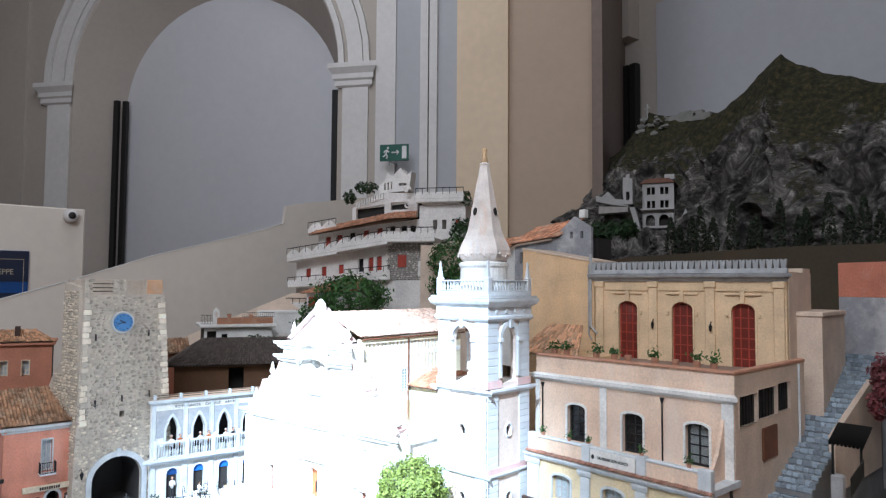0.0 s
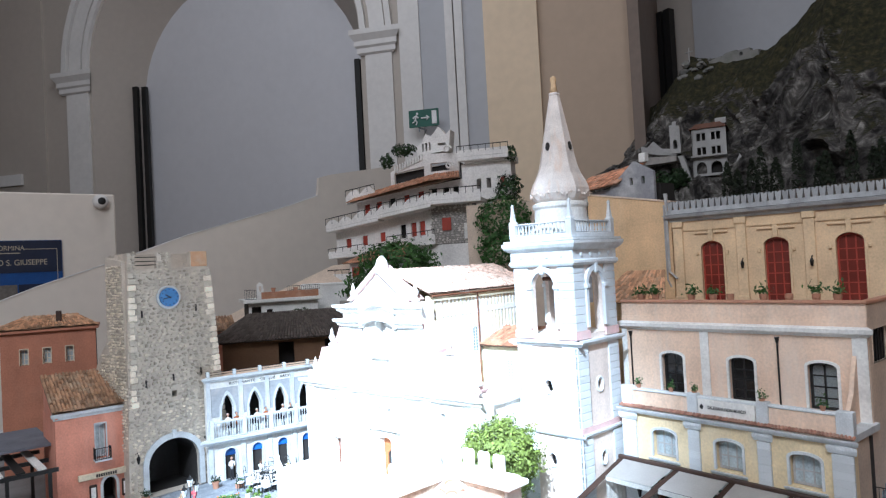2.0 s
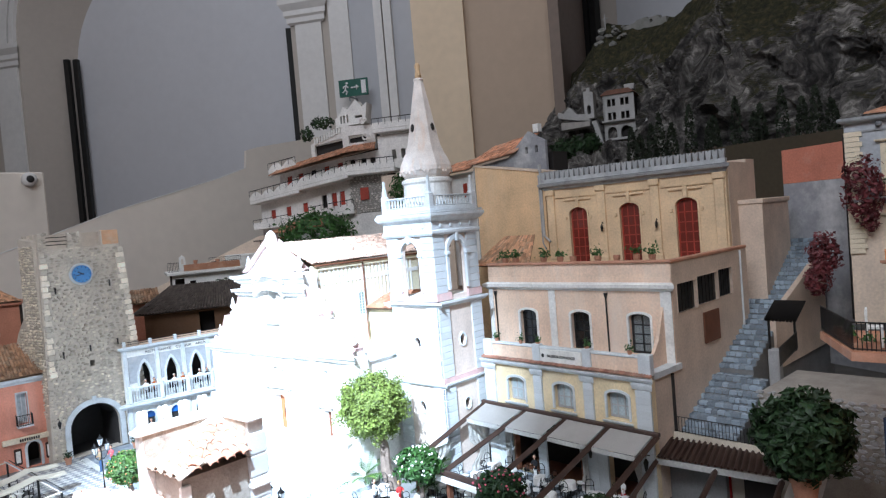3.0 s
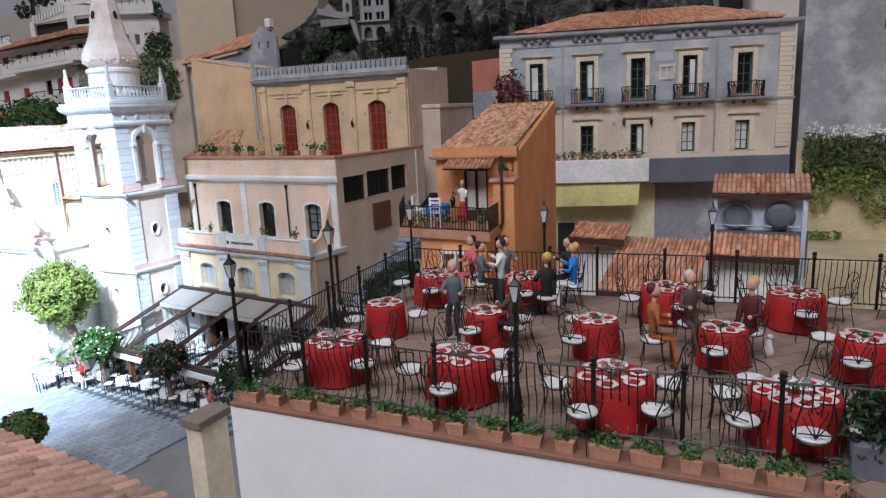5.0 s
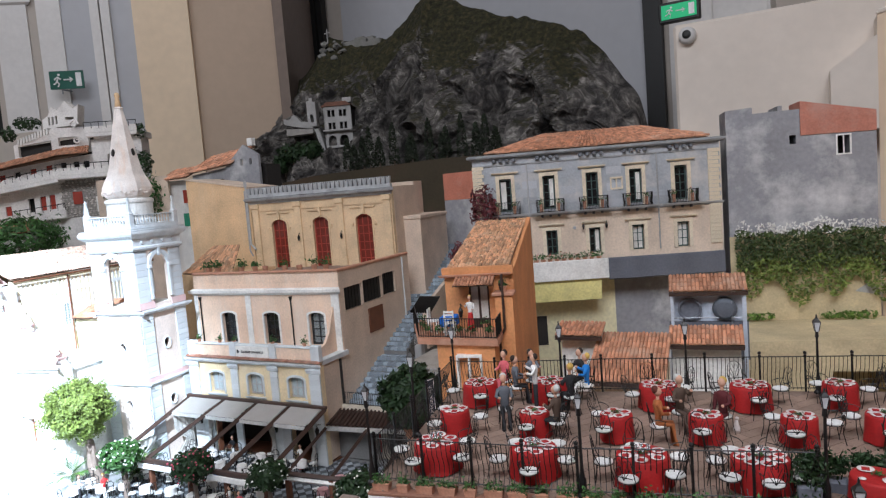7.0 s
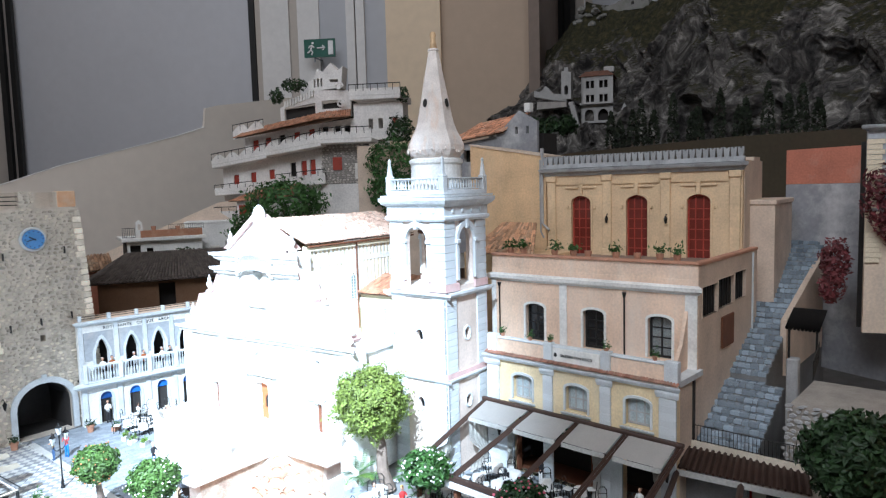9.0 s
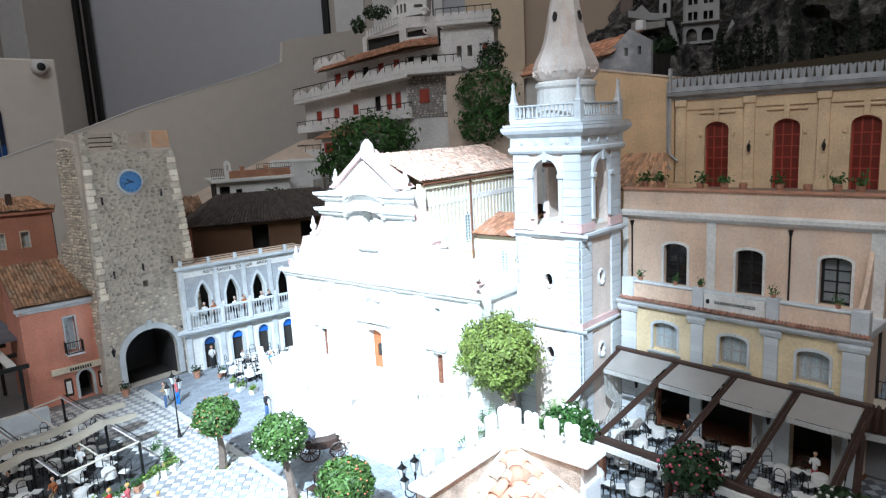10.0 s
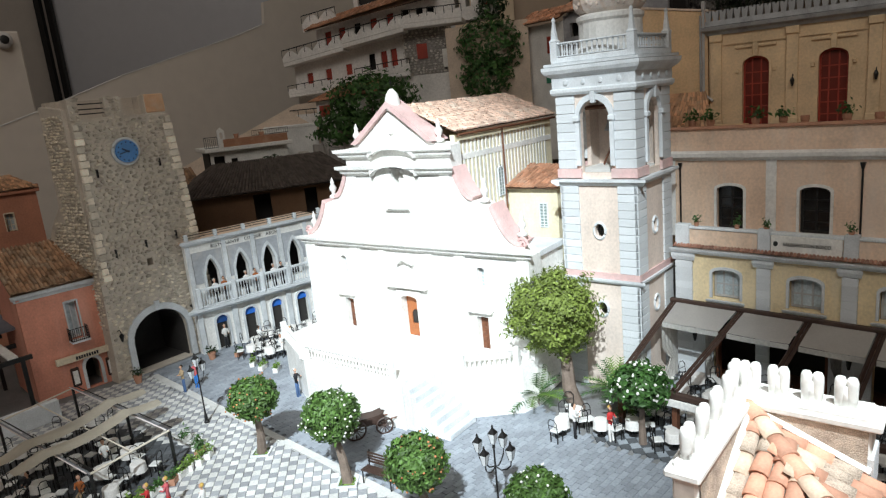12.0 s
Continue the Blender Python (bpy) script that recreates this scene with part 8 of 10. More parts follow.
# ---- tables, chairs and table ware ----
def draped(r, h, rng):
    bm = bmesh.new()
    n, rings = 28, []
    for z, k in ((h, 0.0), (h, 0.8), (h, 0.99), (h - 0.002, 1.03), (h * 0.55, 1.06), (0.003, 1.12)):
        amp = 0.0 if z >= h - 0.003 else 0.05 * (1 - z / h)
        rings.append([bm.verts.new((r * k * (1 + amp * math.cos(7 * a + 0.6 * math.sin(3 * a))) * math.cos(a) if k else 0.0001 * math.cos(a), r * k * (1 + amp * math.cos(7 * a + 0.6 * math.sin(3 * a))) * math.sin(a) if k else 0.0001 * math.sin(a), z)) for a in (2 * math.pi * i / n for i in range(n))])
    for a, b in zip(rings, rings[1:]):
        for i in range(n):
            bm.faces.new((a[i], a[(i + 1) % n], b[(i + 1) % n], b[i]))
    return bm


def iron_chair(m):
    """Wrought-iron chair with a looped back and white cushion, built once."""
    c = thing("iron_chair", m, "black wrought-iron chair with a white round cushion", "chair", "terrace chairs")
    seat = bmesh.new()
    tube(seat, [(0.0145 * math.cos(k * math.pi / 8), 0.0145 * math.sin(k * math.pi / 8), 0.036) for k in range(17)], 0.0008, 4)
    part("seat_ring", seat, IRON, c)
    part("cushion", lathe(bmesh.new(), [(0.0125, 0.036), (0.0145, 0.0375), (0.0142, 0.0395), (0.011, 0.0408)], 14), CUSHION, c, "white round seat cushion", smooth=True)
    for sx in (-1, 1):
        for sy in (-1, 1):
            part("leg", tube(bmesh.new(), [(sx * 0.0105, sy * 0.010, 0.036), (sx * 0.0112, sy * 0.0105, 0.02), (sx * 0.0135, sy * 0.0145, 0.0)], 0.0007, 4), IRON, c)
    back = bmesh.new()
    tube(back, [(-0.0135, 0.006, 0.037), (-0.0145, 0.0135, 0.055), (-0.012, 0.0165, 0.073), (-0.005, 0.018, 0.080), (0.005, 0.018, 0.080), (0.012, 0.0165, 0.073), (0.0145, 0.0135, 0.055), (0.0135, 0.006, 0.037)], 0.0008, 4)
    for sx in (-1, 1):
        tube(back, [(0, 0.0145, 0.042), (sx * 0.003, 0.0155, 0.056), (sx * 0.0075, 0.0165, 0.068), (sx * 0.004, 0.0175, 0.0745), (0, 0.0165, 0.066)], 0.00055, 4)
        tube(back, [(0, 0.0145, 0.042), (sx * 0.007, 0.0145, 0.053), (sx * 0.0105, 0.015, 0.062)], 0.00055, 4)
    tube(back, [(-0.013, 0.0125, 0.045), (0.013, 0.0125, 0.045)], 0.0008, 4)
    part("backrest", back, IRON, c)
    for sx in (-1, 1):
        part("armrest", tube(bmesh.new(), [(sx * 0.0145, 0.012, 0.054), (sx * 0.0165, 0.0, 0.053), (sx * 0.0155, -0.009, 0.050), (sx * 0.0135, -0.008, 0.037)], 0.0009, 4), IRON, c)
    for o in c.children:
        o.data.transform(Matrix.Diagonal((0.94, 0.94, 0.88, 1)))
    return c


FIRST_CHAIR = None


def set_chair(x, y, turn, z=FZ - 0.001):
    global FIRST_CHAIR
    m = pose(x, y, z, 0, 0, turn)
    if FIRST_CHAIR is None:
        FIRST_CHAIR = iron_chair(m)
        return FIRST_CHAIR
    return copy_thing(FIRST_CHAIR, m)


plate_me = mesh_of("dinner_plate", lathe(bmesh.new(), [(0.005, 0), (0.006, 0.0006), (0.0098, 0.0016), (0.0098, 0.0021), (0.006, 0.0012)], 14), CHINA, True)
napkin_me = mesh_of("napkin", soft_box(-0.0045, -0.0045, 0.0, 0.0045, 0.0045, 0.0016, 0.0005), CLOTHRED)
cup_me = mesh_of("saucer", lathe(bmesh.new(), [(0.003, 0), (0.0046, 0.0008), (0.0046, 0.0012), (0.0026, 0.0018)], 10), CHINA, True)
glass_me = mesh_of("wine_glass", lathe(bmesh.new(), [(0.0024, 0), (0.0004, 0.0008), (0.0004, 0.006), (0.0024, 0.008), (0.0027, 0.0115)], 8), GLASS)
herb_bm = bmesh.new()
leaves(herb_bm, 40, lambda r: (Vector((r.gauss(0, 0.0035), r.gauss(0, 0.0035), 0.002 + abs(r.gauss(0, 0.002)))), Vector((0, 0, 1))), 0.0025, random.Random(3))
herb_me = mesh_of("table_posy", herb_bm, LEAF)
TH = 0.045
cloth_me = {}


def loose(name, me, m, label, category, group):
    ob = new(name, me)
    ob.matrix_basis = m
    return tagged(ob, label, category, group)


def dining_table(x, y, r, places, chairs, phase=0.0, missing=()):
    t = thing("round_table", pose(x, y, FZ - 0.001), "round dining table under a crimson cloth", "table", "terrace tables")
    part("tabletop", lathe(bmesh.new(), [(r * 0.96, TH - 0.003), (r * 0.96, TH - 0.0005)], 20), WOODBROWN, t)
    part("pedestal", lathe(bmesh.new(), [(r * 0.4, 0), (0.004, 0.006), (0.004, TH - 0.003)], 10), IRON, t)
    if r not in cloth_me:
        cloth_me[r] = mesh_of("tablecloth", draped(r, TH, rp), CLOTHRED, True)
    loose("tablecloth", cloth_me[r], pose(x, y, FZ - 0.0005, 0, 0, rp.uniform(0, 360)), "crimson cloth draped to the terrace floor", "tablecloth", "crimson tablecloths")
    z = FZ + TH - 0.0004
    for k in range(places):
        a = phase + 2 * math.pi * k / places
        px, py = x + math.cos(a) * (r - 0.0108), y + math.sin(a) * (r - 0.0108)
        loose("dinner_plate", plate_me, pose(px, py, z), "pale china dinner plate on the crimson cloth", "plate", "dinner plates")
        loose("napkin", napkin_me, pose(px, py, z + 0.0008, 0, 0, rp.uniform(0, 90)), "folded crimson napkin on a plate", "napkin", "folded napkins")
        if k % 2 == 0 or r < 0.033:
            b, d = (a + math.pi / places, r - 0.007) if r < 0.033 else (a + 0.35, r - 0.0235)
            loose("saucer", cup_me, pose(x + math.cos(b) * d, y + math.sin(b) * d, z), "small white bread saucer on the table", "saucer", "saucers")
        if r > 0.033:
            b = a + 0.2
            loose("wine_glass", glass_me, pose(x + math.cos(b) * (r - 0.026), y + math.sin(b) * (r - 0.026), z), "small clear wine glass on the table", "glass", "wine glasses")
    loose("table_posy", herb_me, pose(x, y, z, 0, 0, rp.uniform(0, 360)), "low green leaf posy at the table centre", "posy", "table posies")
    for k in range(chairs):
        if k in missing:
            continue
        a = phase + 0.3 + 2 * math.pi * k / chairs + rp.uniform(-0.12, 0.12)
        d = r + 0.017 + rp.uniform(0, 0.008)
        cx, cy = x + math.cos(a) * d, y + math.sin(a) * d
        if any(math.dist((cx, cy), q[:2]) < 0.034 for q in SITTERS):
            continue
        if cx > 1.112 + 0.19 * (-0.045 - cy) or cy > -0.138 + 0.17 * (cx - 0.69):
            continue
        set_chair(cx, cy, math.degrees(a) - 90 + rp.uniform(-18, 18))


SITTERS = ((1.126, -0.336, 106), (1.052, -0.324, 47), (1.162, -0.314, 141), (1.139, -0.220, 235), (1.088, -0.203, -72), (1.127, -0.166, 150), (0.918, -0.336, 75), (0.964, -0.226, 205), (0.941, -0.496, -74), (1.012, -0.521, 222), (1.008, -0.588, 153), (0.725, -0.816, 37), (0.645, -0.894, -60))
for x, y, faces in SITTERS:
    set_chair(x, y, faces + 90)
for x, y, r, places, chairs, ph in ((0.764, -0.187, 0.034, 6, 5, 0.2), (0.780, -0.340, 0.034, 6, 5, 0.5), (0.793, -0.495, 0.0355, 6, 5, 0.1), (0.822, -0.644, 0.036, 8, 7, 0.4), (0.908, -0.152, 0.025, 4, 3, 0.4), (0.929, -0.293, 0.025, 4, 3, 0.7), (0.948, -0.428, 0.0255, 4, 3, 0.5), (0.974, -0.564, 0.0255, 4, 3, 0.7), (0.997, -0.697, 0.0255, 4, 3, 0.6), (1.068, -0.135, 0.033, 6, 4, 0.2), (1.105, -0.268, 0.033, 6, 4, 0.0), (1.118, -0.471, 0.033, 6, 4, 0.3), (1.148, -0.625, 0.033, 6, 4, 0.1), (1.185, -0.767, 0.027, 4, 3, 0.5), (1.033, -0.813, 0.0255, 4, 3, 0.8), (0.645, -0.793, 0.034, 6, 4, 0.9), (1.204, -0.892, 0.0255, 4, 3, 0.6)):
    dining_table(x, y, r, places, chairs, ph)
dining_table(0.796, -0.775, 0.030, 2, 3, 0.65, (0, 1, 2))
sv = thing("serving_table", pose(1.126, -0.935, FZ - 0.001, 0, 0, 8), "small white serving stand on a steel pedestal", "table")
part("tray", soft_box(-0.013, -0.018, 0.031, 0.013, 0.016, 0.044, 0.0015), CLOTHWHITE, sv)
part("folded_cloth", soft_box(-0.012, 0.0165, 0.034, 0.010, 0.021, 0.054, 0.0015), CLOTHWHITE, sv, "upright folded white cloth")
part("pedestal", soft_box(-0.003, -0.002, 0.002, 0.003, 0.002, 0.031, 0.0005), STEEL, sv)
part("foot", soft_box(-0.008, -0.011, 0.0, 0.008, 0.011, 0.002, 0.0005), STEEL, sv)
ms = thing("menu_stand", pose(1.025, -0.998, FZ - 0.001, 0, 0, 8), "white menu board on a thin steel stand", "menu stand")
part("board", soft_box(-0.004, -0.014, 0.034, 0.004, 0.014, 0.056, 0.002), CLOTHWHITE, ms)
part("pole", soft_box(-0.0015, -0.0015, 0.0015, 0.0015, 0.0015, 0.034, 0.0003), STEEL, ms)
part("foot", soft_box(-0.008, -0.010, 0.0, 0.008, 0.010, 0.002, 0.0005), STEEL, ms)

# hedge boxes that divide the terrace
for x, y, turn in ((0.846, -0.726, 82), (0.857, -0.772, 78), (0.872, -0.818, 75), (0.875, -0.972, 80)):
    hb = thing("hedge_box", pose(x, y, FZ - 0.002, 0, 0, turn), "dark box with a dense dark green hedge", "hedge", "hedge boxes")
    part("box", soft_box(-0.021, -0.012, 0, 0.021, 0.012, 0.017, 0.002), SLATE, hb)
    lf = bmesh.new()
    for k in (-1, 0, 1):
        tube(lf, [(k * 0.013, 0, 0.014), (k * 0.013 + rp.uniform(-0.004, 0.004), 0.002, 0.036)], 0.0008, 4)
        leaves(lf, 190, lambda r: (Vector((k * 0.013 + r.gauss(0, 0.0055), r.gauss(0, 0.0065), 0.037 + r.gauss(0, 0.0065))), Vector((r.gauss(0, 1), r.gauss(0, 1), 0.6))), 0.0042, rp)
    part("foliage", lf, LEAFDARK, hb, kind="stuff")
hb = thing("hedge_box", pose(0.792, -0.700, FZ - 0.002), "dark box with a dense dark green hedge", "hedge", "hedge boxes")
part("box", soft_box(-0.014, -0.014, 0, 0.014, 0.014, 0.03, 0.002), SLATE, hb)
lf = bmesh.new()
leaves(lf, 700, lambda r: (Vector((r.gauss(0, 0.008), r.gauss(0, 0.008), 0.03 + r.uniform(-0.012, 0.036))), Vector((r.gauss(0, 1), r.gauss(0, 1), 0.4))), 0.0042, rp)
part("foliage", lf, LEAFDARK, hb, kind="stuff")


# ---- dolls ----
def doll(m, top, legs, hair, seated=False, skirt=False, scale=1.0, label="", arms=(0, 0)):
    """A figurine as one plain mesh; paint by material slot."""
    bm = bmesh.new()
    slots = {}

    def mark(k, f0):
        for f in bm.faces[f0:]:
            f.material_index = k

    def limb(pts, r, k, taper=0.8):
        bm.faces.ensure_lookup_table()
        f0 = len(bm.faces)
        tube(bm, pts, r, 6, taper)
        bm.faces.ensure_lookup_table()
        mark(k, f0)

    hip = 0.040 if seated else 0.072
    if seated:
        for s in (-1, 1):
            limb([(s * 0.006, 0.002, hip + 0.004), (s * 0.007, -0.026, hip + 0.004), (s * 0.007, -0.028, 0.004), (s * 0.007, -0.036, 0.003)], 0.0058, 2)
    elif skirt:
        bm.faces.ensure_lookup_table()
        f0 = len(bm.faces)
        lathe(bm, [(0.016, 0.012), (0.014, 0.04), (0.010, hip), (0.009, hip + 0.01)], 10)
        bm.faces.ensure_lookup_table()
        mark(2, f0)
    else:
        for s in (-1, 1):
            limb([(s * 0.006, 0, hip + 0.004), (s * 0.007, 0, 0.036), (s * 0.0075, 0, 0.003), (s * 0.008, -0.008, 0.002)], 0.006, 2, 0.75)
    f0 = len(bm.faces)
    lathe(bm, [(0.009, hip - 0.002), (0.010, hip + 0.012), (0.009, hip + 0.02), (0.0145, hip + 0.042), (0.012, hip + 0.05), (0.004, hip + 0.054)], 10, squash=0.68)
    bm.faces.ensure_lookup_table()
    mark(1, f0)
    for s, lift in zip((-1, 1), arms):
        limb([(s * 0.013, 0, hip + 0.047), (s * 0.018, -0.004 - 0.006 * lift, hip + 0.028 + 0.01 * lift), (s * 0.012, -0.018 - 0.004 * lift, hip + 0.022 + 0.03 * lift)], 0.0048, 1, 0.75)
        f0 = len(bm.faces)
        blob(bm, (s * 0.012, -0.02 - 0.004 * lift, hip + 0.022 + 0.032 * lift), 0.0036, sub=1)
        bm.faces.ensure_lookup_table()
        mark(0, f0)
    f0 = len(bm.faces)
    tube(bm, [(0, 0, hip + 0.05), (0, -0.001, hip + 0.062)], 0.0035, 6)
    blob(bm, (0, -0.001, hip + 0.070), 0.0088, (0.85, 0.95, 1.12), 2)
    bm.faces.ensure_lookup_table()
    mark(0, f0)
    f0 = len(bm.faces)
    blob(bm, (0, 0.0036, hip + 0.0738), 0.0088, (0.92, 0.82, 1.0), 2)
    bm.faces.ensure_lookup_table()
    mark(3, f0)
    return solid("doll", bm, (SKIN, top, legs, hair), label or "small painted doll figurine", "doll", m @ Matrix.Scale(scale, 4), "dolls", smooth=True)


DRESSES = {}


def dress(key, colour):
    if key not in DRESSES:
        DRESSES[key] = mat(key + "_doll_cloth", colour, scale=90, bump=0.05)
    return DRESSES[key]


BLACKC, WHITEC, REDC = dress("black", (0.015, 0.015, 0.018)), dress("white", (0.75, 0.74, 0.72)), dress("red", (0.5, 0.03, 0.03))
BLUEC, GREYC, BROWNC = dress("blue", (0.02, 0.2, 0.6)), dress("grey", (0.12, 0.13, 0.15)), dress("brown", (0.08, 0.05, 0.035))
ORANGEC, TANC, JEANC = dress("orange", (0.36, 0.11, 0.03)), dress("tan", (0.45, 0.33, 0.2)), dress("jean", (0.06, 0.12, 0.25))
PINKC, OLIVEC = dress("rose", (0.6, 0.12, 0.14)), dress("olive", (0.14, 0.09, 0.02))
HAIRRED = mat("red_doll_hair", (0.10, 0.02, 0.012), scale=90, bump=0.1)
HAIRBLACK = mat("black_doll_hair", (0.012, 0.010, 0.010), scale=90, bump=0.1)
SATIN, MAROONC = ORANGEC, dress("maroon", (0.09, 0.012, 0.015))
for (x, y, faces), top, legs, hair, arms, lab in zip(SITTERS, (BLUEC, BLACKC, BLACKC, GREYC, GREYC, PINKC, BROWNC, GREYC, SATIN, BROWNC, MAROONC, WHITEC, OLIVEC), (WHITEC, BLACKC, BLACKC, GREYC, BLACKC, PINKC, BLACKC, BLACKC, SATIN, BROWNC, MAROONC, BLACKC, OLIVEC), (HAIRBLOND, HAIRBLOND, HAIRDARK, HAIRDARK, HAIRDARK, HAIRDARK, HAIRGREY, HAIRGREY, HAIRRED, HAIRGREY, HAIRBLOND, HAIRDARK, HAIRBLACK), ((0.7, 0.3), (0.3, 0.4), (0.6, 0.2), (0.7, 0.5), (0.2, 0.2), (0.3, 0.2), (0.6, 0.5), (0.3, 0.2), (0.2, 0.3), (0.3, 0.9), (-0.6, 0.2), (0.3, 0.3), (0.9, 0.3)), ("seated blond doll in a bright blue jacket and white trousers", "seated blond doll in a black dress", "seated dark-haired doll in a black top", "seated doll in dark suit and red tie", "seated dark-haired doll in a grey jacket", "seated dark-haired doll in a rose dress", "seated grey-haired doll in a brown leather coat", "seated grey-haired doll in a dark suit", "seated red-haired doll in an orange satin gown", "seated bearded doll in a brown suit", "seated blond doll in a maroon dress", "seated doll in a white shirt at the table", "seated black-haired doll in an olive satin gown")):
    doll(pose(x, y, FZ, 0, 0, faces + 90), top, legs, hair, True, False, 0.80, lab, arms)
doll(pose(1.045, -0.258, FZ, 0, 0, 200), WHITEC, BLACKC, HAIRDARK, False, False, 0.74, "standing waiter doll in white shirt and black vest", (0.8, 0.4))
doll(OH @ pose(0.085, -0.06, 0.633), WHITEC, REDC, HAIRBLOND, False, True, 0.72, "standing blond doll in white top and red skirt on the balcony", (0.8, 0.1))
solid("cat_figurine", blob(lathe(bmesh.new(), [(0.012, 0), (0.011, 0.012), (0.006, 0.03), (0.005, 0.036)], 10), (0, -0.002, 0.041), 0.007, sub=1), CHINA, "small white seated figurine on the terrace floor", "figurine", pose(1.03, -0.606, FZ - 0.001) @ Matrix.Scale(0.55, 4), smooth=True)

# ---- plants on houses and terraces ----
shrub("bougainvillea", pose(2.80, 0.545, 0.93), "dark red bougainvillea on the palazzo corner", lump(0.035, 0.07, 0.12), 700, 0.011, LEAFRED, 41)
shrub("bougainvillea", pose(2.83, 0.535, 0.83), "dark red bougainvillea on the palazzo corner", lump(0.02, 0.03, 0.06), 120, 0.011, LEAFRED, 42)
shrub("bougainvillea", pose(2.86, 0.70, 0.70), "dark red bougainvillea over the garden wall", lump(0.10, 0.05, 0.08), 700, 0.011, LEAFRED, 43)
shrub("bougainvillea", pose(2.72, 0.68, 0.62), "dark red bougainvillea over the garden wall", lump(0.08, 0.04, 0.06), 400, 0.011, LEAFRED, 44)
ri = random.Random(6)


def ivy_place(z0, z1, droop):
    def where(r):
        u = r.uniform(0.02, 0.62)
        lo = z0 + droop * noise.noise(Vector((u * 9, 2.0, 0)))
        return Vector((u, -0.03 - abs(r.gauss(0, 0.02)), r.uniform(lo, z1 + 0.03 * noise.noise(Vector((u * 12, 5.0, 0)))))), Vector((0, -1, 0.3))
    return where


ivy = thing("wall_ivy", GW, "green ivy hanging over the sand-coloured wall", "ivy")
bm = bmesh.new()
leaves(bm, 2600, ivy_place(0.62, 0.78, 0.10), 0.010, ri)
part("upper_foliage", bm, LEAFIVY, ivy, kind="stuff")
bm = bmesh.new()
leaves(bm, 1500, ivy_place(0.50, 0.66, 0.16), 0.011, ri)
part("lower_foliage", bm, LEAFOLIVE, ivy, "yellow-green hanging foliage", kind="stuff")
bm = bmesh.new()
leaves(bm, 420, ivy_place(0.765, 0.82, 0.02), 0.008, ri)
part("blossom", bm, PETALWHITE, ivy, "small white blossom", kind="stuff")
for u in (0.06, 0.12, 0.40, 0.47, 0.53):
    shrub("wall_tuft", GW @ pose(u, -0.05, 0.39), "yellow-green tuft at the wall foot", lump(0.05, 0.02, 0.018), 90, 0.010, LEAFLIGHT, int(u * 100))
part("drain_arch", plate([(0.50, 0.49), (0.60, 0.47), (0.59, 0.51), (0.55, 0.525)], (), -0.016, -0.0125), GREYSTONE, end)


def pot_plant(m, label, r=0.011, h=0.018, leaf=None, count=60, spread=0.014, blossom=None, group="potted plants"):
    rng = random.Random(int(m.translation.x * 977 + m.translation.y * 331))
    p = thing("potted_plant", m, label, "potted plant", group)
    part("pot", lathe(bmesh.new(), [(r * 0.7, 0), (r * 0.95, h * 0.8), (r * 1.08, h * 0.82), (r * 1.08, h), (r * 0.9, h)], 10), TERRAPOT, p)
    if count:
        bm = bmesh.new()
        leaves(bm, count, lambda q: (Vector((q.gauss(0, spread * 0.6), q.gauss(0, spread * 0.6), h + abs(q.gauss(0, spread * 0.8)))), Vector((q.gauss(0, 1), q.gauss(0, 1), 0.8))), spread * 0.42, rng)
        part("leaves", bm, leaf or LEAF, p, kind="stuff")
    if blossom:
        bm = bmesh.new()
        leaves(bm, count // 3, lambda q: (Vector((q.gauss(0, spread * 0.6), q.gauss(0, spread * 0.6), h + spread * 0.5 + abs(q.gauss(0, spread * 0.7)))), Vector((0, 0, 1))), spread * 0.3, rng)
        part("flowers", bm, blossom, p, kind="stuff")
    return p


PL = "terracotta pot with a small plant on the parapet"
for u in (0.02, 0.08, 0.22, 0.30, 0.36, 0.47, 0.55, 0.63, 0.69):
    pot_plant(SU @ pose(u - 0.06, 0.045, 0.7045), PL, 0.012, 0.07, LEAF, 50 if u not in (0.36, 0.55) else 0, 0.02)
for u in (0.02, 0.16, 0.255, 0.50, 0.69):
    pot_plant(SL @ pose(u, 0.011, 0.460), "small pot plant on the school balcony wall", 0.009, 0.012, LEAF, 45, 0.013)
for k in range(11):
    pot_plant(TF @ pose(0.02 + k * 0.032, 0.02, 0.6705), "flower pot on the palazzo terrace", 0.011, 0.03, LEAF, 40, 0.016, PETALRED if k % 2 else None)
for c in pw:
    for s in (-0.045, 0.04):
        pot_plant(PZ @ pose(c + s, -0.04, 0.9125), "geranium pot on a palazzo balcony", 0.008, 0.04, LEAF, 34, 0.013, PETALRED if c not in pw[1:3] else PETALWHITE)
for u, y in ((-0.04, -0.098), (0.0, -0.106), (0.06, -0.118), (0.10, -0.126), (0.15, -0.136), (0.12, -0.02), (-0.10, 0.06), (-0.07, -0.03)):
    pot_plant(OH @ pose(u, y, 0.633), "terracotta pot with green plant on the balcony", 0.009, 0.016, LEAF, 45, 0.012)
pot_plant(OH @ pose(0.185, -0.03, 0.745), "plant pot on the step of the orange house", 0.009, 0.016, LEAF, 45, 0.012)
for x, y, z in ((2.13, 0.945, 0.235), (2.33, 0.945, 0.335)):
    pot_plant(pose(x, y, z - 0.022), "terracotta pot on the stairway", 0.011, 0.026, LEAF, 30, 0.01)
bigbush = shrub("large_bush", pose(1.80, 0.448, 0.352), "large glossy dark green bush beside the stairway", lump(0.088, 0.112, 0.108, 0.35), 4200, 0.0125, LEAFDARK, 61)
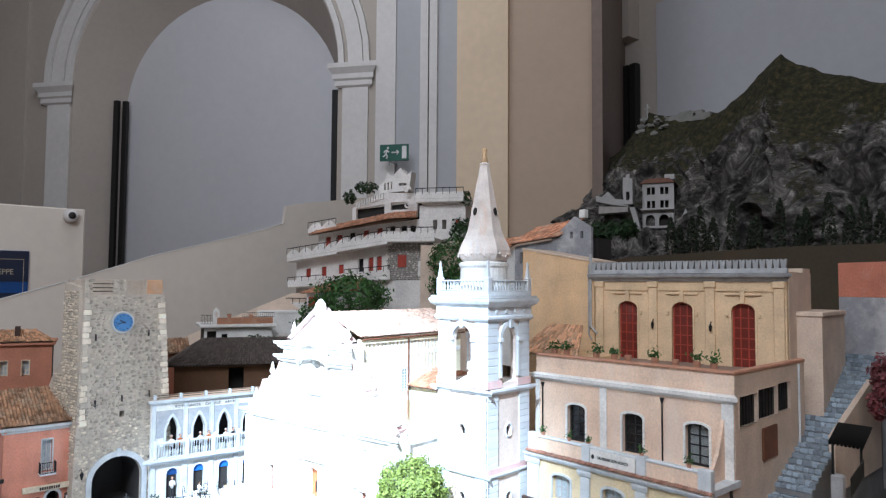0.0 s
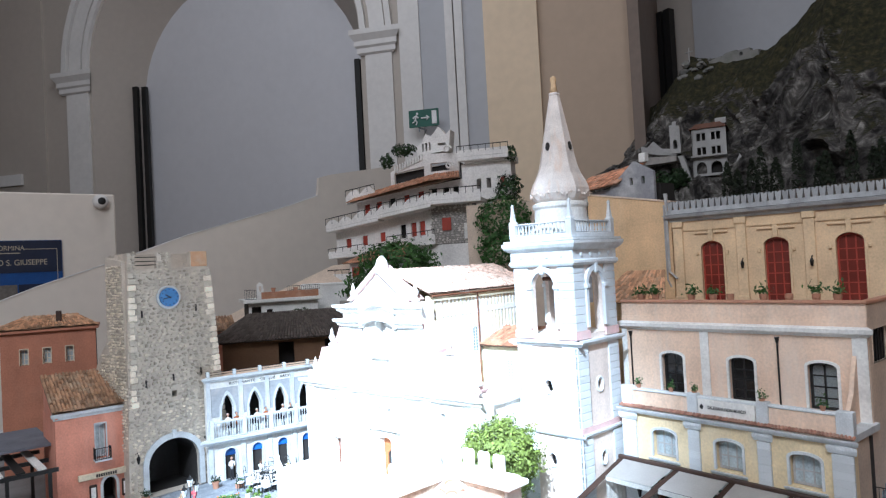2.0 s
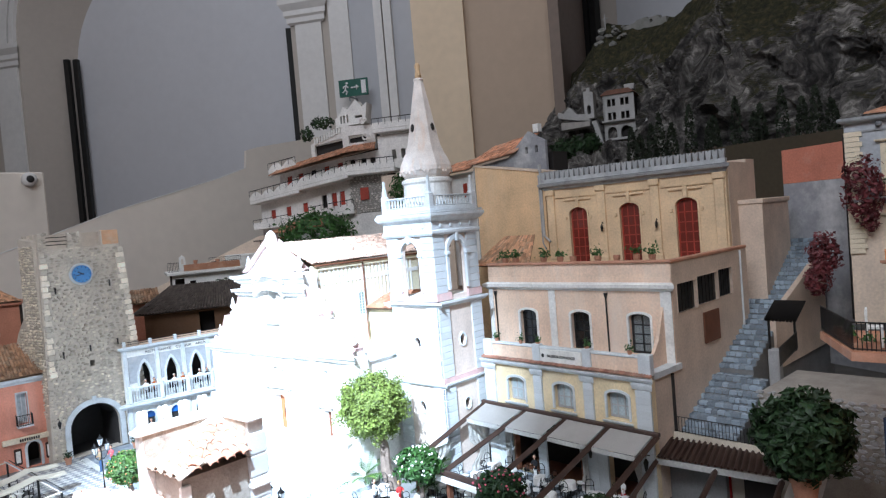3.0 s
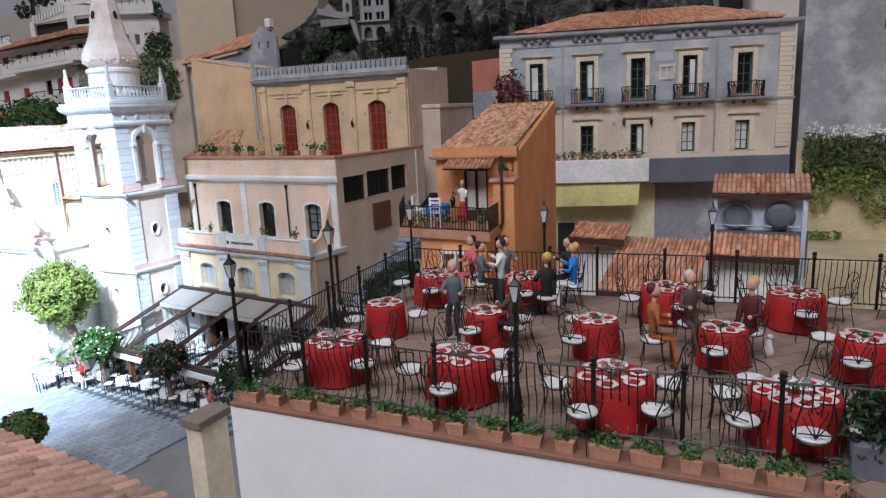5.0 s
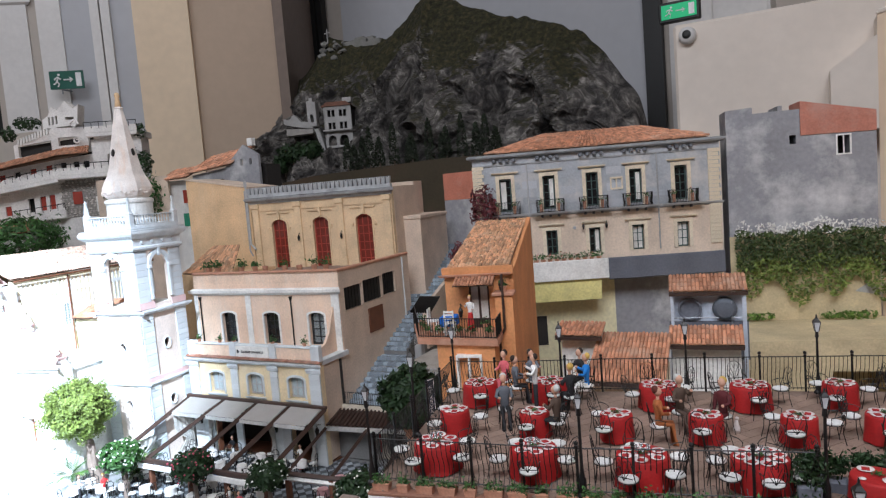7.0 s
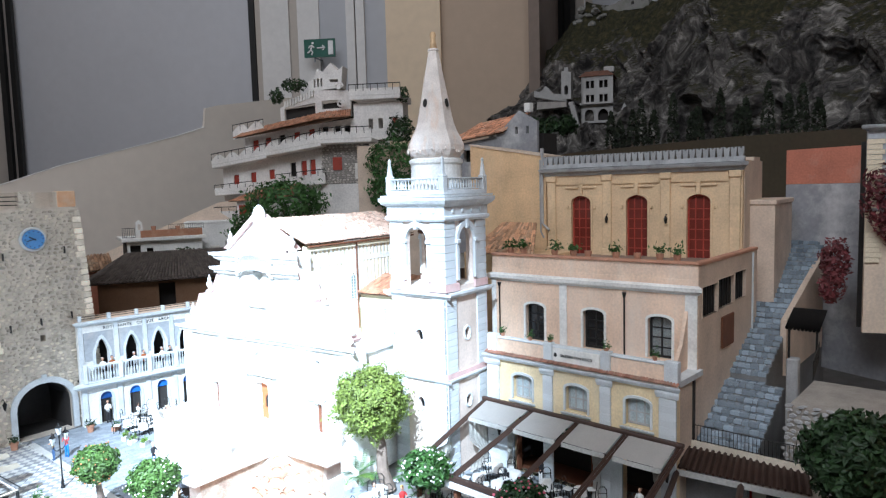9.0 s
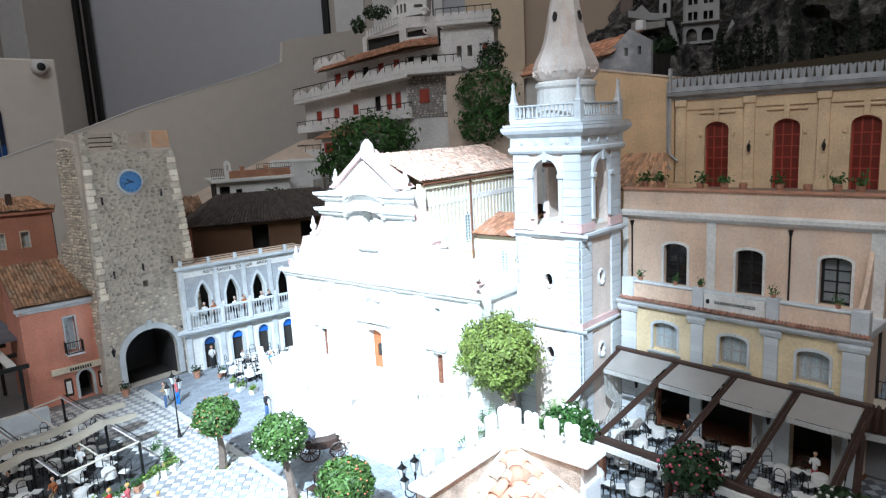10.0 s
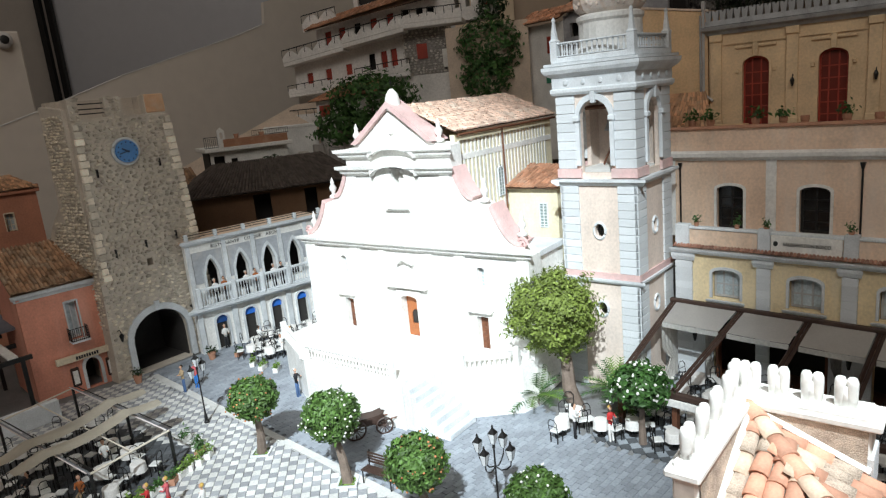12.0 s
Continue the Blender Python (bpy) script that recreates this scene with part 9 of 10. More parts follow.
box_b = thing("bush_tub", pose(1.80, 0.448, 0.1905), "terracotta tub of the large bush", "tub")
part("tub", lathe(bmesh.new(), [(0.024, 0), (0.032, 0.046), (0.036, 0.046), (0.036, 0.058)], 16), TERRAPOT, box_b)
ped = thing("beige_plinth", pose(1.80, 0.448, 0), "plain beige plinth below the bush tub", "plinth")
part("plinth", soft_box(-0.032, -0.032, 0.0, 0.032, 0.032, 0.190, 0.003), BEIGE, ped)
cp = thing("iron_canopy", pose(2.40, 0.69, 0.53), "small dark iron canopy above the stairway gate", "canopy")
tiled_roof(cp, [((-0.04, -0.05, 0.0), (-0.04, 0.05, 0.0), (0.06, 0.05, 0.05), (0.06, -0.05, 0.05))][:1], [9], [4], IRON, 0.1, bed=IRON)
for y in (-0.04, 0.04):
    part("post", bbox(-0.03, y - 0.003, -0.10, -0.024, y + 0.003, 0.0), IRON, cp)
iron_rail(cp, [(-0.04, -0.05), (-0.30, -0.09)], -0.09, 0.055, 0.010)
sg = thing("upright_restaurant_sign", pose(1.43, 0.175, 0.39, 0, 0, -20), "tall narrow navy sign with pale letters", "sign")
part("board", bbox(-0.012, -0.003, 0.0, 0.012, 0.003, 0.145), PANELNAVY, sg)
part("pole", tube(bmesh.new(), [(0, 0.006, -0.39), (0, 0.006, 0.14)], 0.0025), IRON, sg)
part("board_edge", plate(rect(-0.0125, -0.0005, 0.0125, 0.1455), [rect(-0.0105, 0.0015, 0.0105, 0.1435)], -0.0036, -0.0031), CHINA, sg)
writing("RISTORANTE", pose(0.0, -0.0035, 0.085, 0, 0, 0) @ UPRIGHT @ pose(0, 0, 0, 0, 0, 90), 0.0145, CHINA, sg)

# ---- paving ----
PIAZZA = [(0.12, 0.95), (0.62, 1.0), (1.0, 0.9), (1.42, 0.95), (1.42, 1.62), (1.5, 1.86), (1.5, 2.9), (1.72, 3.1), (1.2, 3.26), (0.45, 3.28), (0.12, 3.0)]


def pave(name, inside, x0, x1, y0, y1, w, d, rot, pick, single=0, bond=0.0):
    """Paving pieces of w by d; pick(i, j) chooses the material index."""
    mats = (PAVEA, PAVEB, PAVEC, PAVED, PAVEE)
    singles = [mesh_of("paver", soft_box(-0.5, -0.5, 0, 0.5, 0.5, 1, 0.04), m) for m in mats]
    ca, sa = math.cos(radians(rot)), math.sin(radians(rot))
    vs, fs, ms, count = [], [], [], 0
    n = int(3.2 / min(w, d))
    for i in range(-n, n):
        for j in range(-n, n):
            a, b = (i + bond * (j % 2)) * w, j * d
            x, y = 0.9 + a * ca - b * sa, 2.1 + a * sa + b * ca
            if not (x0 < x < x1 and y0 < y < y1 and inside(x, y)):
                continue
            k = pick(i, j)
            if count < single and 1.9 < y < 2.5 and k < 3:
                again("paver", singles[k], base, pose(x, y, -0.0055, 0, 0, rot) @ Matrix.Diagonal((w * 0.965, d * 0.965, 0.0055, 1)))
                count += 1
                continue
            q = len(vs)
            for du, dv, z in ((-0.48, -0.48, -0.005), (0.48, -0.48, -0.005), (0.48, 0.48, -0.005), (-0.48, 0.48, -0.005), (-0.47, -0.47, 0.0), (0.47, -0.47, 0.0), (0.47, 0.47, 0.0), (-0.47, 0.47, 0.0)):
                vs.append((x + du * w * ca - dv * d * sa, y + du * w * sa + dv * d * ca, z))
            fs += [(q + 4, q + 5, q + 6, q + 7), (q, q + 1, q + 5, q + 4), (q + 1, q + 2, q + 6, q + 5), (q + 2, q + 3, q + 7, q + 6), (q + 3, q, q + 4, q + 7)]
            ms += [k] * 5
    me = bpy.data.meshes.new(name)
    me.from_pydata(vs, [], fs)
    for m in mats:
        me.materials.append(m)
    me.polygons.foreach_set("material_index", ms)
    ob = new(name, me)
    ob.parent = base
    tagged(ob, kind="stuff")


EDGE = 0.93
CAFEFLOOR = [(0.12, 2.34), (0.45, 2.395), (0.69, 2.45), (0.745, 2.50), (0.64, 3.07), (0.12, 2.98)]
pave("checker_paving", lambda x, y: in_wall(PIAZZA, x, y) and x < EDGE - 0.012 and not in_wall(CAFEFLOOR, x, y), 0.1, EDGE, 0.9, 3.3, 0.0235, 0.0235, 50, lambda i, j: 1 if (i + j) % 2 else 0, 150)
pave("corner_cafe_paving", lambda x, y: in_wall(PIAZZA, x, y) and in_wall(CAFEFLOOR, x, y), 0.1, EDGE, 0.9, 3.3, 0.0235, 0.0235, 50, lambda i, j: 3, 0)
pave("brick_paving", lambda x, y: in_wall(PIAZZA, x, y) and x > EDGE + 0.014, EDGE, 1.75, 0.9, 3.3, 0.036, 0.017, 0, lambda i, j: 2, 150, 0.5)
for x0, x1 in ((EDGE - 0.012, EDGE + 0.012),):
    part("kerb_strip", bbox(x0, 0.98, -0.005, x1, 3.22, 0.0005), PAVEA, base)
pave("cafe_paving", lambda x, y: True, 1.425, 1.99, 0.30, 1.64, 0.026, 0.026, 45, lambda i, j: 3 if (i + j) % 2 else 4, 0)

# ---- trees of the square ----
FRUIT = mat("ripe_orange_peel", (0.50, 0.20, 0.09), island=0.4, bump=0)
for x, y, cx, cy, ch, r, seed, lab, bl in ((0.853, 2.337, 0.836, 2.30, 0.185, 0.066, 1, "round-headed orange tree with ripe fruit", FRUIT), (0.90, 2.01, 0.888, 2.022, 0.19, 0.072, 2, "round-headed tree with white blossom", PETALWHITE), (0.885, 1.70, 0.876, 1.71, 0.175, 0.068, 3, "round-headed orange tree with ripe fruit", FRUIT), (0.93, 1.42, 0.927, 1.434, 0.165, 0.06, 4, "round-headed green tree with pale blossom", PETALWHITE), (0.985, 1.05, 0.985, 1.05, 0.165, 0.055, 5, "round-headed orange tree with ripe fruit", FRUIT)):
    tree("square_tree", pose(x, y, 0), lab + " in the piazza", [(0, 0, 0), ((cx - x) * 0.5 + 0.004, (cy - y) * 0.5, ch * 0.35), (cx - x, cy - y, ch * 0.72)], 0.0145, ((cx - x, cy - y, ch), r), 3600, 0.0072, LEAFTREE, seed, bl, 60 if bl is FRUIT else 60, group="piazza trees", rough=0.22)
    pt = thing("tree_pit", pose(x, y, 0, 0, 0, 40), "square planted bed round a tree", "tree bed", "tree beds")
    part("curb", plate([(-0.026, -0.026), (0.026, -0.026), (0.026, 0.026), (-0.026, 0.026)], [[(-0.021, -0.021), (0.021, -0.021), (0.021, 0.021), (-0.021, 0.021)]], 0.0, 0.005), PALE, pt).matrix_basis = pose(0, 0, 0.006, -90, 0, 0)
    bm = bmesh.new()
    leaves(bm, 80, lambda q: (Vector((q.uniform(-0.02, 0.02), q.uniform(-0.02, 0.02), 0.004)), Vector((0, 0, 1))), 0.005, random.Random(seed))
    part("ground_cover", bm, LEAFLIGHT, pt, kind="stuff")
tree("pine_tree", pose(1.54, 1.74, 0), "tall tree with a broad light green crown by the bell tower", [(0, 0, 0), (-0.008, 0.02, 0.07), (0.0, 0.03, 0.15), (-0.01, 0.05, 0.24)], 0.024, ((-0.012, 0.055, 0.300), 0.122), 17000, 0.0062, LEAFOLIVE, 9, squash=0.92, rough=0.42)
OL = "dark oleander tree with blossom by the restaurant"
for x, y, ch, r, seed, bl in ((1.47, 1.50, 0.165, 0.07, 21, PETALWHITE), (1.475, 1.15, 0.165, 0.065, 22, PINK := mat("pink_petal", (0.5, 0.1, 0.14), island=0.4, bump=0), ), (1.50, 0.84, 0.16, 0.06, 23, PETALWHITE), (1.49, 0.47, 0.155, 0.075, 24, PETALWHITE)):
    tree("oleander_tree", pose(x, y, 0), OL, [(0, 0, 0), (0.006, 0.004, 0.05), (0.0, 0.0, 0.11)], 0.011, ((0, 0, ch), r), 1800, 0.0105, LEAFDARK if bl is not PETALWHITE or x > 1.48 else LEAF, seed, bl, 80, group="oleander trees", rough=0.4, squash=0.75)


def palm(m, label, n, length, seed):
    rng = random.Random(seed)
    p = thing("cycad", m, label, "palm", "cycads")
    part("stem", lathe(bmesh.new(), [(0.012, 0), (0.014, 0.02), (0.008, 0.035)], 8), BARK, p)
    for k in range(n):
        a, tilt = k * 2.4, rng.uniform(0.3, 1.3)
        fr = bmesh.new()
        pts = []
        for i in range(7):
            s = i / 6
            pts.append(Vector((math.cos(a) * length * s * math.sin(tilt), math.sin(a) * length * s * math.sin(tilt), 0.03 + length * (s * math.cos(tilt) * 0.9 - 0.35 * s * s * math.sin(tilt)))))
        tube(fr, pts, 0.0012, 4)
        sd = Vector((-math.sin(a), math.cos(a), 0))
        for i in range(1, 7):
            for s in (-1, 1):
                for q in (0.0, 0.5):
                    c = pts[i - 1].lerp(pts[i], q)
                    w = length * 0.22 * (1 - abs(i / 7 - 0.45))
                    tip = c + sd * s * w + (pts[i] - pts[i - 1]) * 0.9
                    fr.faces.new([fr.verts.new(v) for v in (c, c + (pts[i] - pts[i - 1]) * 0.3, tip)])
        part("frond", fr, LEAFLIGHT if k % 3 == 0 else LEAF, p, kind="stuff")


palm(pose(1.50, 1.86, 0.0), "bushy cycad palm in front of the church corner", 26, 0.12, 1)
palm(pose(1.66, 1.68, 0.0), "bushy cycad palm at the bell tower foot", 24, 0.12, 2)
palm(pose(1.60, 1.60, 0.0), "bushy cycad palm at the bell tower foot", 20, 0.10, 3)

# ---- lamps, benches, carriage ----
street_lamp(pose(0.853, 2.659, 0, 0, 0, 30), 0.19, "black cast-iron street lamp with three lanterns", ((0, 0), (0.03, 0), (-0.03, 0)), "piazza lamps")
street_lamp(pose(0.985, 1.585, 0, 0, 0, 10), 0.205, "black cast-iron street lamp with five lanterns", ((0, 0), (0.04, 0), (-0.04, 0), (0, 0.04), (0, -0.04)), "piazza lamps")


def bench(m):
    b = thing("park_bench", m, "dark slatted park bench in the piazza", "bench", "park benches")
    for k in range(5):
        part("seat_slat", bbox(-0.05, -0.014 + k * 0.006, 0.034, 0.05, -0.0095 + k * 0.006, 0.036), WOODDARK, b)
    for k in range(4):
        part("back_slat", bbox(-0.05, 0.017, 0.042 + k * 0.008, 0.05, 0.019, 0.047 + k * 0.008), WOODDARK, b)
    for x in (-0.044, 0.044):
        part("end_frame", tube(bmesh.new(), [(x, -0.014, 0.0), (x, -0.013, 0.034), (x, 0.014, 0.034), (x, 0.020, 0.076)], 0.002), IRON, b)


bench(pose(0.945, 1.935, 0, 0, 0, -80))
bench(pose(0.99, 1.28, 0, 0, 0, -85))


def wheel(parent, x, y, r):
    w = part("wheel", tube(bmesh.new(), [(x, y + r * math.cos(k * math.pi / 10), r + r * math.sin(k * math.pi / 10)) for k in range(21)], 0.0028, 5), WOODDARK, parent)
    sp = bmesh.new()
    for k in range(6):
        a = k * math.pi / 6
        tube(sp, [(x, y - r * math.cos(a), r - r * math.sin(a)), (x, y + r * math.cos(a), r + r * math.sin(a))], 0.0012, 4)
    part("spoke", sp, WOODDARK, w)


car = thing("horse_carriage", pose(1.10, 2.165, 0, 0, 0, 62), "small dark open carriage with spoked wheels", "carriage")
part("body", plate([(-0.05, 0.035), (0.0, 0.03), (0.05, 0.04), (0.062, 0.075), (0.04, 0.07), (0.03, 0.055), (-0.02, 0.055), (-0.045, 0.06)], (), -0.02, 0.02), WOODDARK, car).matrix_basis = pose(0, 0, 0, 0, 0, 90)
part("hood", lathe(bmesh.new(), [(0.028, 0.0), (0.03, 0.012), (0.018, 0.026), (0.004, 0.03)], 12, (0, 0.045, 0.07)), SLATE, car)
for x in (-0.026, 0.026):
    wheel(car, x, 0.04, 0.03)
    wheel(car, x, -0.045, 0.024)
part("shaft", tube(tube(bmesh.new(), [(-0.016, -0.045, 0.035), (-0.014, -0.15, 0.04)], 0.0018), [(0.016, -0.045, 0.035), (0.014, -0.15, 0.04)], 0.0018), WOODBROWN, car)
board_s = thing("menu_stand", pose(1.49, 1.955, 0, 0, 0, -75), "standing picture board by the church", "sign")
part("board", bbox(-0.028, -0.002, 0.04, 0.028, 0.002, 0.075), PALE, board_s)
part("picture", bbox(-0.025, -0.004, 0.043, 0.025, -0.0025, 0.072), BLUEPLASTER, board_s)
part("leg", tube(bmesh.new(), [(0, 0.003, 0), (0, 0.003, 0.04)], 0.0018), IRON, board_s)
pot_plant(pose(1.414, 1.965, 0), "yellow-leaved plant in a white tub", 0.02, 0.03, LEAFLIGHT, 80, 0.022)
for x, y in ((0.862, 3.20), (1.14, 3.165)):
    pot_plant(pose(x, y, 0), "terracotta pot beside the tower gate", 0.016, 0.03, LEAFDARK, 60, 0.016)

# ---- cafe furniture ----
def cafe_table(m, cloth, group):
    t = thing("cafe_table", m, "small round cafe table with a hanging cloth", "table", group)
    bm = draped(0.0195, 0.047, random.Random(5))
    for v in bm.verts:
        v.co.z = max(v.co.z, 0.022 + 0.12 * (v.co.xy.length - 0.0195))
    part("cloth", bm, cloth, t, smooth=True)
    part("pedestal", lathe(bmesh.new(), [(0.012, 0), (0.003, 0.004), (0.003, 0.03)], 8), IRON, t)
    return t


def cane_chair(m, group):
    c = thing("cafe_chair", m, "dark cafe chair with a pale seat", "chair", group)
    part("seat", soft_box(-0.013, -0.013, 0.031, 0.013, 0.013, 0.035, 0.001), CUSHION, c)
    part("backrest", tube(tube(bmesh.new(), [(-0.013, 0.013, 0.033), (-0.0135, 0.016, 0.06), (-0.006, 0.017, 0.070), (0.006, 0.017, 0.070), (0.0135, 0.016, 0.06), (0.013, 0.013, 0.033)], 0.0014, 4), [(-0.013, 0.015, 0.05), (0.013, 0.015, 0.05)], 0.0012, 4), IRON, c)
    for x in (-0.011, 0.011):
        for y in (-0.011, 0.011):
            part("leg", bbox(x - 0.0012, y - 0.0012, 0, x + 0.0012, y + 0.0012, 0.031), IRON, c)
    return c


rc2 = random.Random(14)
first = {}


def cafe(spots, cloth, key, z=0.0, chairs=3):
    for x, y in spots:
        a = rc2.uniform(0, 90)
        if key not in first:
            first[key] = cafe_table(pose(x, y, z, 0, 0, a), cloth, key + " tables")
        else:
            copy_thing(first[key], pose(x, y, z, 0, 0, a))
        for k in range(chairs):
            b = radians(a) + k * 2 * math.pi / chairs + rc2.uniform(-0.3, 0.3)
            m = pose(x + math.cos(b) * 0.043, y + math.sin(b) * 0.043, z, 0, 0, math.degrees(b) - 90 + rc2.uniform(-25, 25))
            if key + "c" not in first:
                first[key + "c"] = cane_chair(m, key + " chairs")
            else:
                copy_thing(first[key + "c"], m)


cafe([(1.50 + 0.115 * i + rc2.uniform(-0.02, 0.02), 0.98 + 0.11 * j + rc2.uniform(-0.02, 0.02)) for i in range(4) for j in range(6)], CLOTHWHITE, "restaurant")
cafe([(1.55 + 0.11 * i + rc2.uniform(-0.015, 0.015), 0.40 + 0.115 * j + rc2.uniform(-0.015, 0.015)) for i in range(3) for j in range(4)], CLOTHPINK, "lower restaurant")
cafe([(0.28 + 0.105 * i + rc2.uniform(-0.02, 0.02), 2.40 + 0.115 * j + 0.03 * i + rc2.uniform(-0.02, 0.02)) for i in range(4) for j in range(5)], CLOTHWHITE, "corner cafe")
cafe([(1.246, 3.041), (1.312, 3.012), (1.335, 2.935), (1.469, 3.09), (1.54, 3.06), (1.415, 2.96), (1.382, 3.13), (1.395, 3.045), (1.27, 2.95), (1.305, 3.105), (1.48, 3.0)], CLOTHWHITE, "loggia cafe")
cafe([(1.45, 1.61), (1.40, 1.70), (1.47, 1.70)], CLOTHWHITE, "church cafe", chairs=2)
for x, y in ((1.195, 2.884), (1.213, 2.817), (1.195, 2.95), (1.22, 3.10), (0.755, 2.53), (0.752, 2.452), (0.69, 2.438), (0.63, 2.408), (0.574, 2.398), (0.50, 2.375), (0.44, 2.37), (0.385, 2.36), (0.752, 2.60), (0.745, 2.49), (0.722, 2.442), (0.66, 2.42), (0.602, 2.402), (0.537, 2.386), (0.47, 2.372), (0.412, 2.364)):
    pb = thing("flower_box", pose(x, y, 0, 0, 0, rc2.uniform(20, 60)), "low flower box with green plants round the cafe", "planter", "cafe planters")
    part("box", soft_box(-0.022, -0.009, 0, 0.022, 0.009, 0.018, 0.001), TERRAPOT if rc2.random() < 0.4 else WHITE, pb)
    bm = bmesh.new()
    leaves(bm, 70, lambda q: (Vector((q.uniform(-0.022, 0.022), q.gauss(0, 0.006), 0.018 + abs(q.gauss(0, 0.009)))), Vector((0, 0, 1))), 0.006, rc2)
    part("leaves", bm, LEAF if rc2.random() < 0.6 else LEAFLIGHT, pb, kind="stuff")

# ---- restaurant pergola before the school ----
pr = thing("restaurant_pergola", SL, "brown timber pergola with pale canvas awnings before the school", "pergola")
# rafters by their place on the wall and at the front beam
RAFTERS = ((-0.05, -0.02), (0.19, 0.165), (0.40, 0.40), (0.60, 0.612), (0.80, 0.825))
WY, WZ, FY, FZB = -0.022, 0.228, -0.405, 0.130


def on_slope(i, t, lift=0.0):
    a, b = RAFTERS[i]
    return Vector((a + (b - a) * t, WY + (FY - WY) * t, WZ + (FZB - WZ) * t + lift))


for i, (xa, xb) in enumerate(RAFTERS):
    for off in (-0.0065, 0.0065):
        raf = bmesh.new()
        tube(raf, [on_slope(i, 0.0) + Vector((off, 0, 0)), on_slope(i, 1.0) + Vector((off, 0, 0))], 0.0062, 4)
        part("rafter", raf, WOODDARK, pr)
    part("post", bbox(xb - 0.008, FY + 0.004, 0.0, xb + 0.008, FY + 0.020, 0.122), WOODBROWN, pr)
part("front_beam", soft_box(-0.035, FY - 0.012, 0.117, 0.84, FY + 0.004, 0.133, 0.002), WOODDARK, pr)
part("front_fascia", soft_box(-0.035, FY - 0.019, 0.098, 0.84, FY - 0.0125, 0.118, 0.002), WHITE, pr, "white canvas fascia")
part("wall_beam", soft_box(-0.062, -0.030, 0.230, 0.812, -0.0145, 0.242, 0.002), WOODDARK, pr)
for i in range(4):
    aw = bmesh.new()
    t = 0.30
    rows = []
    for k in range(5):
        a, b = on_slope(i, t * k / 4, 0.006) + Vector((0.014, 0, 0)), on_slope(i + 1, t * k / 4, 0.006) - Vector((0.014, 0, 0))
        rows.append([aw.verts.new(a.lerp(b, j / 6) - Vector((0, 0, 0.0010 * math.sin(math.pi * j / 6)))) for j in range(7)])
    for p, q in zip(rows, rows[1:]):
        for j in range(6):
            aw.faces.new((p[j], q[j], q[j + 1], p[j + 1]))
    end = [v.co.copy() for v in rows[-1]]
    bmesh.ops.solidify(aw, geom=aw.faces[:], thickness=0.002)
    part("awning", aw, AWNING, pr, "pale grey canvas awning")
    vl = bmesh.new()
    lo = [vl.verts.new(v + Vector((0, -0.004, -0.014))) for v in end]
    up = [vl.verts.new(v + Vector((0, -0.003, 0))) for v in end]
    for j in range(6):
        vl.faces.new((up[j], lo[j], lo[j + 1], up[j + 1]))
    bmesh.ops.solidify(vl, geom=vl.faces[:], thickness=0.002)
    part("valance", vl, WHITE, pr)


def drape(x0, x1, y0, y1, z0, z1, tie, folds):
    """A gathered curtain, pinched at the height tie."""
    bm = bmesh.new()
    grid = []
    for k in range(9):
        z = z0 + (z1 - z0) * k / 8
        pinch = 1 - 0.55 * math.exp(-((z - tie) / 0.028) ** 2)
        row = []
        for j in range(folds * 4 + 1):
            u = j / (folds * 4)
            w = 0.0035 * math.sin(u * folds * 2 * math.pi)
            c = 0.0 + u * pinch
            row.append(bm.verts.new((x0 + (x1 - x0) * c + w * (abs(y1 - y0) > abs(x1 - x0)), y0 + (y1 - y0) * c + w * (abs(x1 - x0) >= abs(y1 - y0)), z)))
        grid.append(row)
    for p, q in zip(grid, grid[1:]):
        for j in range(len(p) - 1):
            bm.faces.new((p[j], p[j + 1], q[j + 1], q[j]))
    bmesh.ops.solidify(bm, geom=bm.faces[:], thickness=0.001)
    return bm


for x0, x1, y0, y1, tie in ((-0.035, -0.035, -0.36, -0.22, 0.07), (-0.035, -0.035, -0.03, -0.13, 0.07), (0.07, 0.11, -0.03, -0.03, 0.08), (0.50, 0.465, -0.03, -0.03, 0.08), (0.735, 0.705, -0.03, -0.03, 0.08)):
    part("curtain", drape(x0, x1, y0, y1, 0.004, 0.14 if y0 < -0.2 else 0.185, tie, 5), CURTAIN, pr, "white tied-back curtain", smooth=True)
for x in (0.035, 0.52, 0.76):
    lb = bmesh.new()
    tube(lb, [(x, -0.012, 0.165), (x, -0.034, 0.172), (x, -0.036, 0.160)], 0.0015)
    lathe(lb, [(0.004, -0.036), (0.009, -0.012), (0.010, -0.009), (0.003, 0.002)], 6, (x, -0.036, 0.160))
    part("wall_lantern", lb, IRON, pr, "black iron wall lantern")
board_sign = part("shop_sign", soft_box(0.14, -0.018, 0.176, 0.40, -0.009, 0.199, 0.001), mat("dark_green_signboard", (0.015, 0.075, 0.045), rough=0.35, scale=60), pr, "dark green sign board")
for x0, x1 in ((0.155, 0.20), (0.21, 0.25), (0.275, 0.315), (0.325, 0.385)):
    part("sign_mark", bbox(x0, -0.0195, 0.184, x1, -0.0182, 0.192), CHINA, board_sign)
for x0 in (0.095, 0.232, 0.445):
    part("door_jamb", soft_box(x0, -0.006, 0.0, x0 + 0.008, 0.02, 0.175, 0.001), WOODBROWN, pr)
pd = thing("lower_pergola", pose(0, 0, 0), "dark timber pergola with slatted roof and canvas", "pergola")


